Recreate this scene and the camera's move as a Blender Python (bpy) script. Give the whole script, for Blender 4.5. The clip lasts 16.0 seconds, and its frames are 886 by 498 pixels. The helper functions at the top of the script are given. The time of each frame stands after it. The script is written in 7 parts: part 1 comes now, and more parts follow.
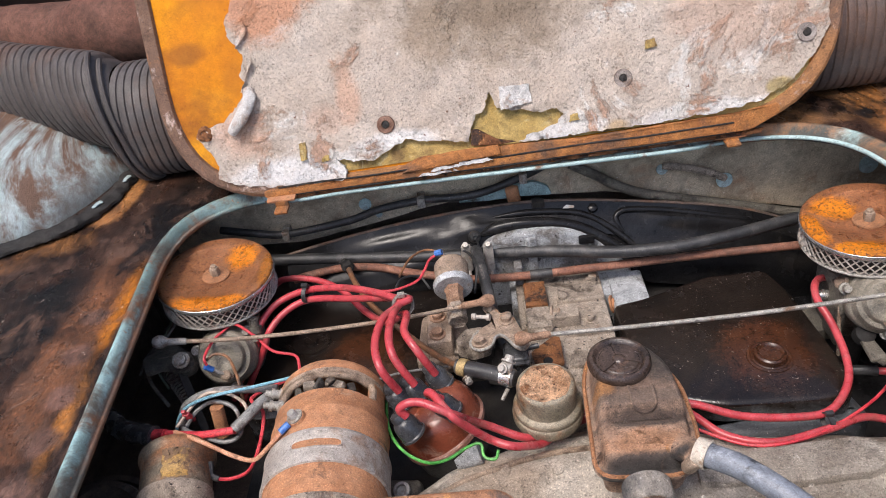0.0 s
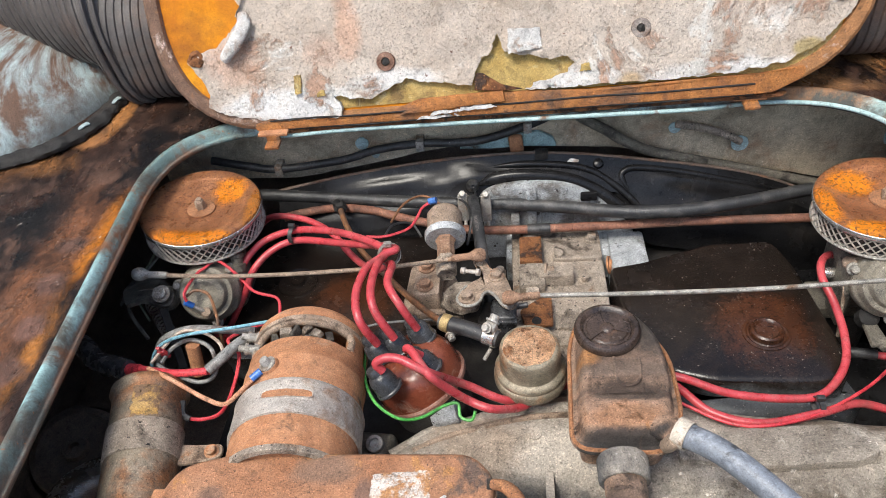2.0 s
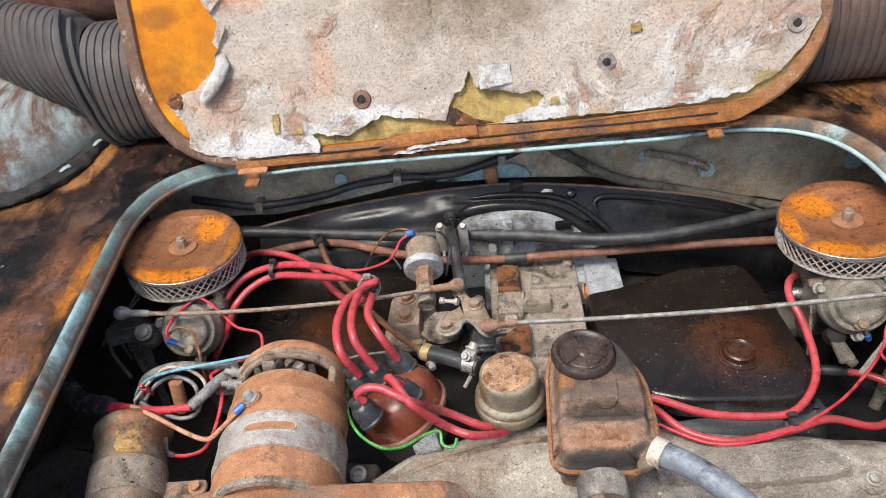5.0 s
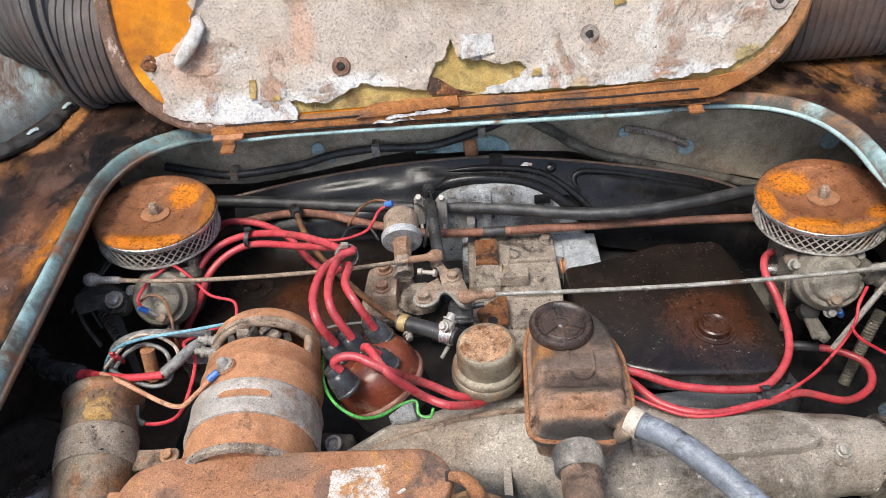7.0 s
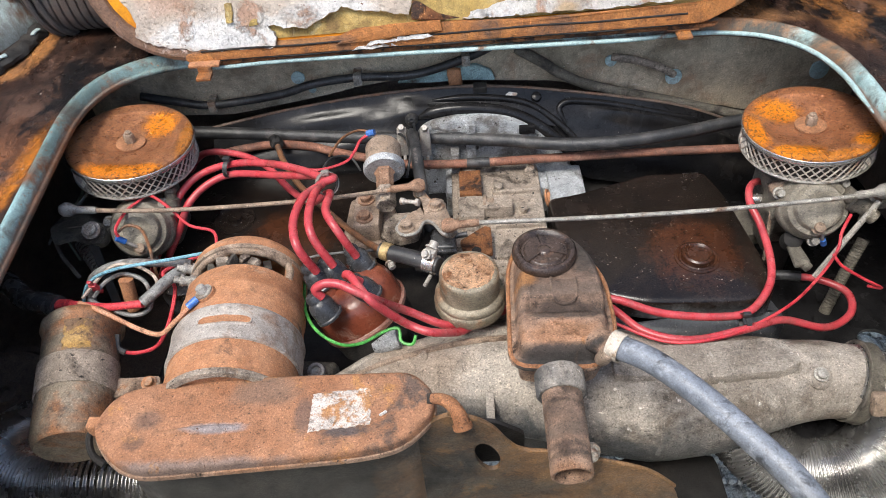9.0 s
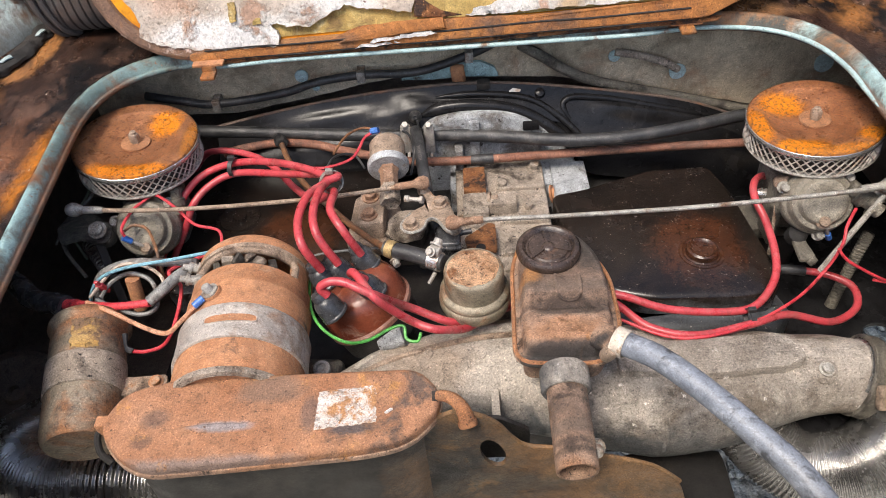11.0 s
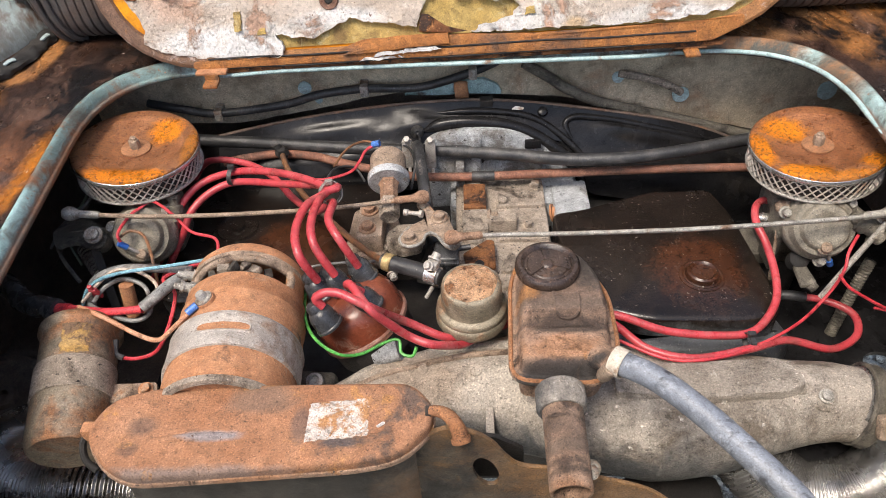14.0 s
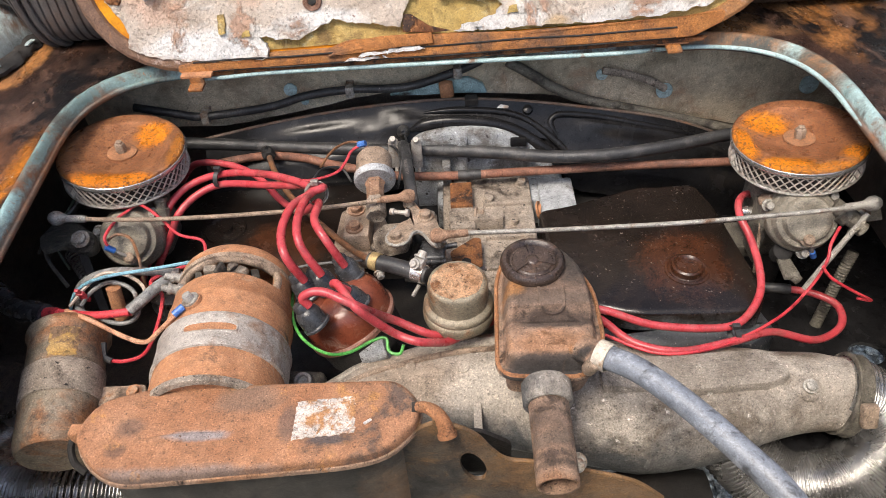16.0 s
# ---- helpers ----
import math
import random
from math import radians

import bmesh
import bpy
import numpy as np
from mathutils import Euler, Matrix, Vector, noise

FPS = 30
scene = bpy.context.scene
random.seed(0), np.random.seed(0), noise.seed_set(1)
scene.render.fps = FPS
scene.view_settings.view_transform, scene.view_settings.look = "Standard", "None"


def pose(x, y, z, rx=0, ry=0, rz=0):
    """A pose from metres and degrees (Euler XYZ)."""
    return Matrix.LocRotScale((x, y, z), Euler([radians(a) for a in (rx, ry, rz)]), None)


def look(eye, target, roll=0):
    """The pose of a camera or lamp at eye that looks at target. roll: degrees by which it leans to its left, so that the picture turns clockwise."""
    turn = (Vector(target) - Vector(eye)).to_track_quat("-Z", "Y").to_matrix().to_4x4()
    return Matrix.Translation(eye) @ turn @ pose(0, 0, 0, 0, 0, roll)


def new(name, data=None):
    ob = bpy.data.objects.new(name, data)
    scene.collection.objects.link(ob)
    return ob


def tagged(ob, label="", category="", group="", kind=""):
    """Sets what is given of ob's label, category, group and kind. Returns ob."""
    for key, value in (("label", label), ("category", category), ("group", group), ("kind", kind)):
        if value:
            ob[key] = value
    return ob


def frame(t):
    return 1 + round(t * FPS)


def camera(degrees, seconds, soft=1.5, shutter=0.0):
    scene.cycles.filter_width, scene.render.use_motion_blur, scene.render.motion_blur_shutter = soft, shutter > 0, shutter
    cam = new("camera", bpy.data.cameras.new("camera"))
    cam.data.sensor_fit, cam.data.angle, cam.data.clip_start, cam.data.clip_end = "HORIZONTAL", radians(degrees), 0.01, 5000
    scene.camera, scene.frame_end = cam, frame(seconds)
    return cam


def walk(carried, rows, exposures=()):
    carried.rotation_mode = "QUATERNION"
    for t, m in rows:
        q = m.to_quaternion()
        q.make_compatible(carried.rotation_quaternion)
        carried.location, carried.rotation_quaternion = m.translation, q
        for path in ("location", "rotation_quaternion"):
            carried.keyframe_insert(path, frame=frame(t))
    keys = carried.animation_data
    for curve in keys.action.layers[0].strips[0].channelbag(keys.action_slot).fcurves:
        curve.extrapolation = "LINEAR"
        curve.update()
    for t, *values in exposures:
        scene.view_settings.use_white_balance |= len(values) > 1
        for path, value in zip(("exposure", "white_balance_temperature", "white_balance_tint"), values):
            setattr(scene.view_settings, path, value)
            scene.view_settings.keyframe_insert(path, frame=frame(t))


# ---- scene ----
cam = camera(62.1, 16.0, soft=0.42)
METRES, EYE, TILT, LEAN, TURN = 0.23975, 1.0789, -36.0, 8.2, 0.0
ROWS = [
    (0.0, 0.0, 0.0, 0.0, 0.0, 0.0, -0.0),
    (0.5, 0.1705, 0.0237, -0.0268, 0.97, -3.6, -6.16),
    (1.0, 0.1011, 0.1165, -0.0142, 2.61, -5.6, -7.72),
    (1.5, 0.1375, 0.1259, 0.0365, 1.78, -5.99, -4.98),
    (2.0, 0.0682, 0.1092, 0.056, 1.06, -5.16, -3.83),
    (2.5, 0.0784, 0.0709, 0.0645, 0.43, -4.22, -3.13),
    (3.0, 0.093, 0.0777, 0.0669, 0.05, -3.58, -2.54),
    (5.5, 0.0805, 0.0492, 0.047, -0.62, -2.37, -2.48),
    (6.0, 0.074, 0.0733, 0.0221, -1.16, -2.58, -2.69),
    (6.5, 0.0811, 0.0917, 0.0293, -1.77, -3.04, -3.11),
    (7.0, 0.0733, 0.0743, 0.0105, -2.31, -3.78, -3.43),
    (7.5, 0.0995, 0.0939, -0.0003, -2.59, -4.97, -3.61),
    (8.0, 0.0973, 0.0833, -0.0565, -2.87, -6.39, -3.58),
    (8.5, 0.0938, 0.0977, -0.051, -3.24, -7.56, -3.56),
    (11.0, 0.0972, 0.0921, -0.043, -2.92, -8.28, -2.93),
    (11.5, 0.099, 0.0965, -0.0441, -2.67, -7.91, -3.04),
    (12.0, 0.0892, 0.0917, -0.0574, -2.44, -7.56, -3.44),
    (12.5, 0.0605, 0.0813, -0.099, -2.35, -7.2, -3.98),
    (13.0, 0.0698, 0.0858, -0.1107, -2.4, -6.94, -4.43),
    (13.5, 0.0736, 0.0909, -0.0947, -2.55, -6.73, -4.63),
    (14.0, 0.1012, 0.1106, -0.0679, -2.8, -6.61, -4.61),
    (14.5, 0.1031, 0.116, -0.0938, -3.01, -6.65, -4.41),
    (15.0, 0.1093, 0.1122, -0.0935, -3.16, -6.68, -4.15),
    (15.5, 0.1139, 0.104, -0.0825, -3.27, -6.62, -3.9),
    (16.0, 0.1275, 0.0941, -0.0757, -3.35, -6.45, -3.72),
]
walk(cam, [(t, pose(0, 0, EYE, TILT, LEAN, TURN) @ pose(METRES * x, METRES * y, METRES * z, 90 + pitch, roll, yaw)) for t, x, y, z, yaw, pitch, roll in ROWS],
     exposures=[(0.0, 0.88, 6400, 13), (0.5, 0.94, 6150, 9), (1.0, 0.99, 6250, 7), (2.5, 1.03, 6350, 6), (5.5, 1.01, 6350, 7), (8.5, 1.05, 6250, 7), (11.0, 1.09, 6650, 10), (16.0, 1.09, 6750, 10)])

# ---- world, sun ----
world = bpy.data.worlds.new("overcast_sky")
scene.world = world
world.use_nodes = True
wn = world.node_tree
sky = wn.nodes.new("ShaderNodeTexSky")
sky.sky_type, sky.sun_disc = "NISHITA", False
sky.sun_elevation, sky.sun_rotation = radians(63), radians(215)
sky.air_density, sky.dust_density, sky.ozone_density = 1.0, 3.0, 1.0
wn.links.new(sky.outputs[0], wn.nodes["Background"].inputs[0])
wn.nodes["Background"].inputs[1].default_value = 0.12
sun = new("sun", bpy.data.lights.new("sun", "SUN"))
sun.data.energy, sun.data.angle, sun.data.color = 1.8, radians(20), (1.0, 0.93, 0.84)
sun.matrix_world = look((-0.7, -0.48, 2.9), (0.0, 0.45, 0.6))
scene.view_settings.exposure = 0.9


# ---- materials ----
def surf(name, base, var, scale=60, patch=None, patch_scale=25, patch_at=0.55, soft=0.06, patch2=None, patch2_scale=40, patch2_at=0.6,
         speck=None, speck_scale=500, speck_at=0.66, rough=(0.5, 0.8), metal=0.0, patch_metal=None, bump=0.3, bump_scale=400, stretch=None, spec=0.5, grit=1.0, stains=(), creases=None, wrinkles=(), over=()):
    grit *= 1.0
    m = bpy.data.materials.new(name)
    m.use_nodes = True
    nt = m.node_tree
    bs = nt.nodes["Principled BSDF"]
    tc = nt.nodes.new("ShaderNodeTexCoord")
    src = tc.outputs["Object"]
    if stretch:
        mp = nt.nodes.new("ShaderNodeMapping")
        mp.inputs["Scale"].default_value = stretch
        nt.links.new(src, mp.inputs[0])
        src = mp.outputs[0]

    def nz(s, detail=6, r=0.6, dist=0.0):
        n = nt.nodes.new("ShaderNodeTexNoise")
        n.inputs["Scale"].default_value, n.inputs["Detail"].default_value = s, detail
        n.inputs["Roughness"].default_value, n.inputs["Distortion"].default_value = r, dist
        nt.links.new(src, n.inputs["Vector"])
        return n.outputs[0]

    def step(val, at, w):
        r = nt.nodes.new("ShaderNodeMapRange")
        r.inputs[1].default_value, r.inputs[2].default_value = at - w, at + w
        nt.links.new(val, r.inputs[0])
        return r.outputs[0]

    def mix(f, a, b):
        x = nt.nodes.new("ShaderNodeMix")
        x.data_type = "RGBA"
        nt.links.new(f, x.inputs[0])
        for sock, c in ((x.inputs[6], a), (x.inputs[7], b)):
            if isinstance(c, tuple):
                sock.default_value = (*c, 1)
            else:
                nt.links.new(c, sock)
        return x.outputs[2]

    def stain(centre, size, amount):
        v = nt.nodes.new("ShaderNodeVectorMath")
        v.operation = "SUBTRACT"
        nt.links.new(tc.outputs["Object"], v.inputs[0])
        v.inputs[1].default_value = centre
        d = nt.nodes.new("ShaderNodeVectorMath")
        d.operation = "DIVIDE"
        nt.links.new(v.outputs[0], d.inputs[0])
        d.inputs[1].default_value = size
        l = nt.nodes.new("ShaderNodeVectorMath")
        l.operation = "LENGTH"
        nt.links.new(d.outputs[0], l.inputs[0])
        n = nt.nodes.new("ShaderNodeMath")
        n.operation = "MULTIPLY_ADD"
        nt.links.new(nz(scale * 1.3, 9, 0.75, 0.5), n.inputs[0])
        n.inputs[1].default_value = 1.6
        nt.links.new(l.outputs["Value"], n.inputs[2])
        r = nt.nodes.new("ShaderNodeMapRange")
        r.inputs[1].default_value, r.inputs[2].default_value, r.inputs[3].default_value, r.inputs[4].default_value = 1.45, 1.95, amount, 0.0
        nt.links.new(n.outputs[0], r.inputs[0])
        return r.outputs[0]

    def times(c, val, lo, hi):
        mr = nt.nodes.new("ShaderNodeMapRange")
        mr.inputs[1].default_value, mr.inputs[2].default_value, mr.inputs[3].default_value, mr.inputs[4].default_value = 0.3, 0.7, lo, hi
        nt.links.new(val, mr.inputs[0])
        vm = nt.nodes.new("ShaderNodeVectorMath")
        vm.operation = "SCALE"
        nt.links.new(c, vm.inputs[0])
        nt.links.new(mr.outputs[0], vm.inputs["Scale"])
        return vm.outputs[0]

    col = mix(step(nz(scale), 0.5, 0.16), base, var)
    for centre, size, colour, amount in stains:
        col = mix(stain(centre, size, amount), col, colour)
    masks = []
    if patch:
        masks.append((step(nz(patch_scale, 9, 0.68, 0.4), patch_at, soft), patch))
    if patch2:
        masks.append((step(nz(patch2_scale, 9, 0.7, 0.6), patch2_at, soft), patch2))
    if speck:
        masks.append((step(nz(speck_scale * 1.5, 3, 0.7), speck_at, 0.018), speck))
    for f, c in masks:
        col = mix(f, col, c)
    for centre, size, colour, amount in over:
        col = mix(stain(centre, size, amount), col, colour)
    if creases:
        ab = nt.nodes.new("ShaderNodeMath")
        ab.operation = "ABSOLUTE"
        sb = nt.nodes.new("ShaderNodeMath")
        sb.operation = "SUBTRACT"
        sb.inputs[1].default_value = 0.5
        nt.links.new(nz(creases[0], 4, 0.6, 1.2), sb.inputs[0])
        nt.links.new(sb.outputs[0], ab.inputs[0])
        cr = nt.nodes.new("ShaderNodeMapRange")
        cr.inputs[1].default_value, cr.inputs[2].default_value, cr.inputs[3].default_value, cr.inputs[4].default_value = 0.0, creases[1], 0.4, 0.0
        nt.links.new(ab.outputs[0], cr.inputs[0])
        col = mix(cr.outputs[0], col, creases[2])
    fine = nz(bump_scale * 1.9, 6, 0.78)
    middle = nz(bump_scale * 0.28, 8, 0.74)
    pits = step(nz(bump_scale * 2.3, 4, 0.72), 0.40, 0.03)
    flecks = step(nz(bump_scale * 2.8, 4, 0.7), 0.61, 0.03)
    blots = step(nz(bump_scale * 0.55, 8, 0.78, 0.3), 0.405, 0.02)
    col = times(col, middle, 1 - 0.36 * grit, 1 + 0.32 * grit)
    col = times(col, fine, 1 - 0.45 * grit, 1 + 0.45 * grit)
    for f, lo_, hi_ in ((pits, 1 - 0.60 * grit, 1.0), (blots, 1 - 0.42 * grit, 1.0), (flecks, 1.0, 1 + 0.75 * grit)):
        mr = nt.nodes.new("ShaderNodeMapRange")
        mr.inputs[3].default_value, mr.inputs[4].default_value = lo_, hi_
        nt.links.new(f, mr.inputs[0])
        vm = nt.nodes.new("ShaderNodeVectorMath")
        vm.operation = "SCALE"
        nt.links.new(col, vm.inputs[0])
        nt.links.new(mr.outputs[0], vm.inputs["Scale"])
        col = vm.outputs[0]
    nt.links.new(col, bs.inputs["Base Color"])
    rr = nt.nodes.new("ShaderNodeMapRange")
    rr.inputs[1].default_value, rr.inputs[2].default_value, rr.inputs[3].default_value, rr.inputs[4].default_value = 0.35, 0.65, *rough
    nt.links.new(nz(scale * 1.7, 5, 0.6), rr.inputs[0])
    nt.links.new(rr.outputs[0], bs.inputs["Roughness"])
    bs.inputs["Metallic"].default_value = metal
    if patch_metal is not None and masks:
        pm = nt.nodes.new("ShaderNodeMapRange")
        pm.inputs[3].default_value, pm.inputs[4].default_value = metal, patch_metal
        nt.links.new(masks[0][0], pm.inputs[0])
        nt.links.new(pm.outputs[0], bs.inputs["Metallic"])
    bs.inputs["Specular IOR Level"].default_value = spec
    pit_sum = nt.nodes.new("ShaderNodeMath")
    pit_sum.operation = "MULTIPLY_ADD"
    nt.links.new(pits, pit_sum.inputs[0])
    pit_sum.inputs[1].default_value = 0.35
    nt.links.new(fine, pit_sum.inputs[2])
    height = pit_sum.outputs[0]
    if creases:
        cs = nt.nodes.new("ShaderNodeMath")
        cs.operation = "SUBTRACT"
        nt.links.new(height, cs.inputs[0])
        nt.links.new(cr.outputs[0], cs.inputs[1])
        height = cs.outputs[0]
    elif masks:
        ad = nt.nodes.new("ShaderNodeMath")
        ad.operation = "ADD"
        nt.links.new(height, ad.inputs[0])
        nt.links.new(masks[0][0], ad.inputs[1])
        height = ad.outputs[0]
    for w_scale, w_width, w_height in wrinkles:
        wb = nt.nodes.new("ShaderNodeMath")
        wb.operation = "SUBTRACT"
        wb.inputs[1].default_value = 0.5
        nt.links.new(nz(w_scale, 6, 0.62, 0.5), wb.inputs[0])
        wa = nt.nodes.new("ShaderNodeMath")
        wa.operation = "ABSOLUTE"
        nt.links.new(wb.outputs[0], wa.inputs[0])
        wr = nt.nodes.new("ShaderNodeMapRange")
        wr.interpolation_type = "SMOOTHSTEP"
        wr.inputs[1].default_value, wr.inputs[2].default_value, wr.inputs[4].default_value = 0.0, w_width, 0.0
        nt.links.new(wa.outputs[0], wr.inputs[0])
        nt.links.new(step(nz(w_scale * 0.28, 3, 0.6), 0.52, 0.10), wr.inputs[3])
        wd = nt.nodes.new("ShaderNodeMath")
        wd.operation = "ADD"
        nt.links.new(height, wd.inputs[0])
        wm = nt.nodes.new("ShaderNodeMath")
        wm.operation = "MULTIPLY"
        wm.inputs[1].default_value = w_height
        nt.links.new(wr.outputs[0], wm.inputs[0])
        nt.links.new(wm.outputs[0], wd.inputs[1])
        height = wd.outputs[0]
    bp = nt.nodes.new("ShaderNodeBump")
    bp.inputs["Strength"].default_value, bp.inputs["Distance"].default_value = min(1.0, bump * 1.6), 0.002
    nt.links.new(height, bp.inputs["Height"])
    nt.links.new(bp.outputs[0], bs.inputs["Normal"])
    return m


m_rust = surf("rusty_steel", (0.37, 0.160, 0.073), (0.49, 0.24, 0.12), 70, (0.14, 0.075, 0.048), 38, 0.645, 0.04, patch2=(0.40, 0.27, 0.18), patch2_scale=30, patch2_at=0.65, speck=(0.55, 0.32, 0.18), speck_scale=420, speck_at=0.69, rough=(0.5, 0.85), bump=0.35, grit=0.7)
m_rust_tin = surf("rusty_tin", (0.34, 0.145, 0.062), (0.45, 0.215, 0.105), 45, (0.11, 0.075, 0.055), 22, 0.64, 0.04, patch2=(0.48, 0.22, 0.07), patch2_scale=35, patch2_at=0.62, speck=(0.10, 0.055, 0.035), speck_scale=420, speck_at=0.64, rough=(0.5, 0.85), bump=0.5)
# The pale grey stain at (-0.028, -0.008) paints a scratch's highlight among the smudges.
m_cover = surf("smudged_rusty_cover", (0.34, 0.150, 0.072), (0.44, 0.225, 0.125), 34, (0.15, 0.10, 0.075), 20, 0.62, 0.04, patch2=(0.52, 0.25, 0.085), patch2_scale=30, patch2_at=0.63, speck=(0.14, 0.075, 0.045), speck_scale=260, speck_at=0.655, rough=(0.5, 0.85), bump=0.4, grit=0.8, stains=(((0.0, 0.018, 0.02), (0.022, 0.012, 0.05), (0.17, 0.125, 0.095), 0.6), ((-0.068, 0.0, 0.02), (0.010, 0.007, 0.05), (0.12, 0.085, 0.07), 0.6), ((-0.072, -0.016, 0.02), (0.007, 0.005, 0.05), (0.13, 0.08, 0.06), 0.6), ((0.026, -0.002, 0.02), (0.006, 0.012, 0.05), (0.10, 0.08, 0.075), 0.6), ((0.05, -0.014, 0.02), (0.014, 0.004, 0.05), (0.09, 0.08, 0.08), 0.9), ((-0.028, -0.008, 0.02), (0.02, 0.004, 0.05), (0.30, 0.27, 0.27), 0.9), ((-0.02, -0.035, 0.02), (0.09, 0.008, 0.05), (0.24, 0.20, 0.18), 0.75)))
m_rust_orange = surf("orange_rust", (0.34, 0.125, 0.035), (0.44, 0.18, 0.05), 50, (0.16, 0.085, 0.05), 30, 0.58, 0.08, rough=(0.6, 0.9), bump=0.4)
FILTER_LID = dict(speck=(0.15, 0.050, 0.022), speck_scale=300, speck_at=0.565, rough=(0.24, 0.48), metal=0.25, bump=0.35, grit=0.9)
m_filter = surf("filter_lid_rust", (0.27, 0.105, 0.042), (0.38, 0.165, 0.072), 60, stains=(((0.006, -0.044, 0.027), (0.046, 0.011, 0.05), (0.74, 0.22, 0.003), 0.95), ((0.020, 0.024, 0.027), (0.016, 0.018, 0.05), (0.74, 0.23, 0.003), 1.0), ((0.048, 0.0, 0.027), (0.006, 0.03, 0.05), (0.55, 0.19, 0.01), 0.7), ((-0.040, -0.010, 0.027), (0.012, 0.018, 0.05), (0.38, 0.17, 0.07), 0.7)), **FILTER_LID)
m_filter_bright = surf("bright_filter_lid_rust", (0.28, 0.105, 0.042), (0.38, 0.155, 0.065), 60, stains=(((-0.020, 0.022, 0.027), (0.020, 0.016, 0.05), (0.74, 0.23, 0.003), 1.0), ((-0.046, -0.006, 0.027), (0.008, 0.026, 0.05), (0.72, 0.22, 0.004), 1.0), ((-0.026, -0.038, 0.027), (0.024, 0.010, 0.05), (0.74, 0.23, 0.003), 1.0), ((0.034, -0.034, 0.027), (0.014, 0.012, 0.05), (0.70, 0.22, 0.004), 0.95), ((0.0, -0.048, 0.027), (0.04, 0.006, 0.05), (0.60, 0.20, 0.01), 0.8)), **FILTER_LID)
m_floor = surf("boot_floor_rust", (0.020, 0.011, 0.008), (0.050, 0.023, 0.014), 26, (0.006, 0.005, 0.005), 13, 0.5, 0.07, patch2=(0.105, 0.058, 0.040), patch2_scale=30, patch2_at=0.585, speck=(0.60, 0.50, 0.43), speck_scale=110, speck_at=0.715, rough=(0.16, 0.5), bump=0.35, bump_scale=200, spec=0.30, stretch=(1.0, 0.6, 1.0), creases=(8, 0.0035, (0.10, 0.065, 0.05)), stains=(((-0.322, -0.45, 0), (0.010, 0.075, 0.1), (0.36, 0.12, 0.012), 1.0), ((-0.316, -0.56, 0), (0.008, 0.06, 0.1), (0.33, 0.13, 0.03), 0.95), ((-0.345, -0.48, 0), (0.026, 0.12, 0.1), (0.18, 0.075, 0.036), 0.85), ((-0.338, -0.446, 0), (0.013, 0.010, 0.1), (0.16, 0.085, 0.06), 0.95), ((-0.334, -0.490, 0), (0.013, 0.012, 0.1), (0.15, 0.08, 0.06), 0.95), ((-0.328, -0.536, 0), (0.013, 0.013, 0.1), (0.15, 0.08, 0.06), 0.95), ((-0.325, -0.575, 0), (0.013, 0.013, 0.1), (0.15, 0.08, 0.06), 0.95), ((-0.325, -0.620, 0), (0.018, 0.02, 0.1), (0.15, 0.085, 0.065), 0.95), ((-0.378, -0.235, 0), (0.012, 0.045, 0.1), (0.34, 0.15, 0.05), 0.95), ((-0.395, -0.285, 0), (0.018, 0.018, 0.1), (0.30, 0.135, 0.05), 0.95), ((-0.425, -0.325, 0), (0.040, 0.022, 0.1), (0.30, 0.135, 0.05), 0.95), ((-0.48, -0.352, 0), (0.05, 0.020, 0.1), (0.27, 0.12, 0.05), 0.95), ((0.32, -0.250, 0), (0.080, 0.028, 0.1), (0.30, 0.15, 0.065), 0.9), ((0.37, -0.25, 0), (0.035, 0.07, 0.1), (0.36, 0.15, 0.045), 0.95), ((0.33, -0.225, 0), (0.03, 0.02, 0.1), (0.34, 0.17, 0.07), 0.9), ((0.43, -0.21, 0), (0.05, 0.03, 0.1), (0.28, 0.115, 0.03), 0.8)))
m_blue = surf("worn_blue_paint", (0.13, 0.20, 0.19), (0.20, 0.30, 0.29), 40, (0.19, 0.09, 0.045), 24, 0.56, 0.06, patch2=(0.085, 0.085, 0.072), patch2_scale=18, patch2_at=0.55, speck=(0.3, 0.12, 0.05), speck_scale=200, speck_at=0.67, rough=(0.3, 0.55), bump=0.3, grit=0.6, stains=(((-0.307, -0.275, 0), (0.013, 0.11, 0.1), (0.29, 0.45, 0.455), 1.0), ((0.30, -0.03, 0), (0.07, 0.06, 0.1), (0.32, 0.15, 0.06), 0.95), ((0.318, -0.02, 0), (0.018, 0.015, 0.1), (0.42, 0.58, 0.56), 1.0), ((0.345, -0.16, 0), (0.03, 0.08, 0.1), (0.40, 0.55, 0.55), 0.8), ((0.0, 0.006, -0.006), (0.25, 0.016, 0.03), (0.52, 0.70, 0.72), 1.0), ((0.27, 0.005, 0), (0.075, 0.035, 0.1), (0.30, 0.15, 0.07), 0.95), ((-0.30, -0.20, -0.0105), (0.03, 0.32, 0.0060), (0.17, 0.09, 0.055), 0.95), ((0.34, -0.20, -0.0105), (0.03, 0.32, 0.0055), (0.17, 0.09, 0.055), 0.9)))
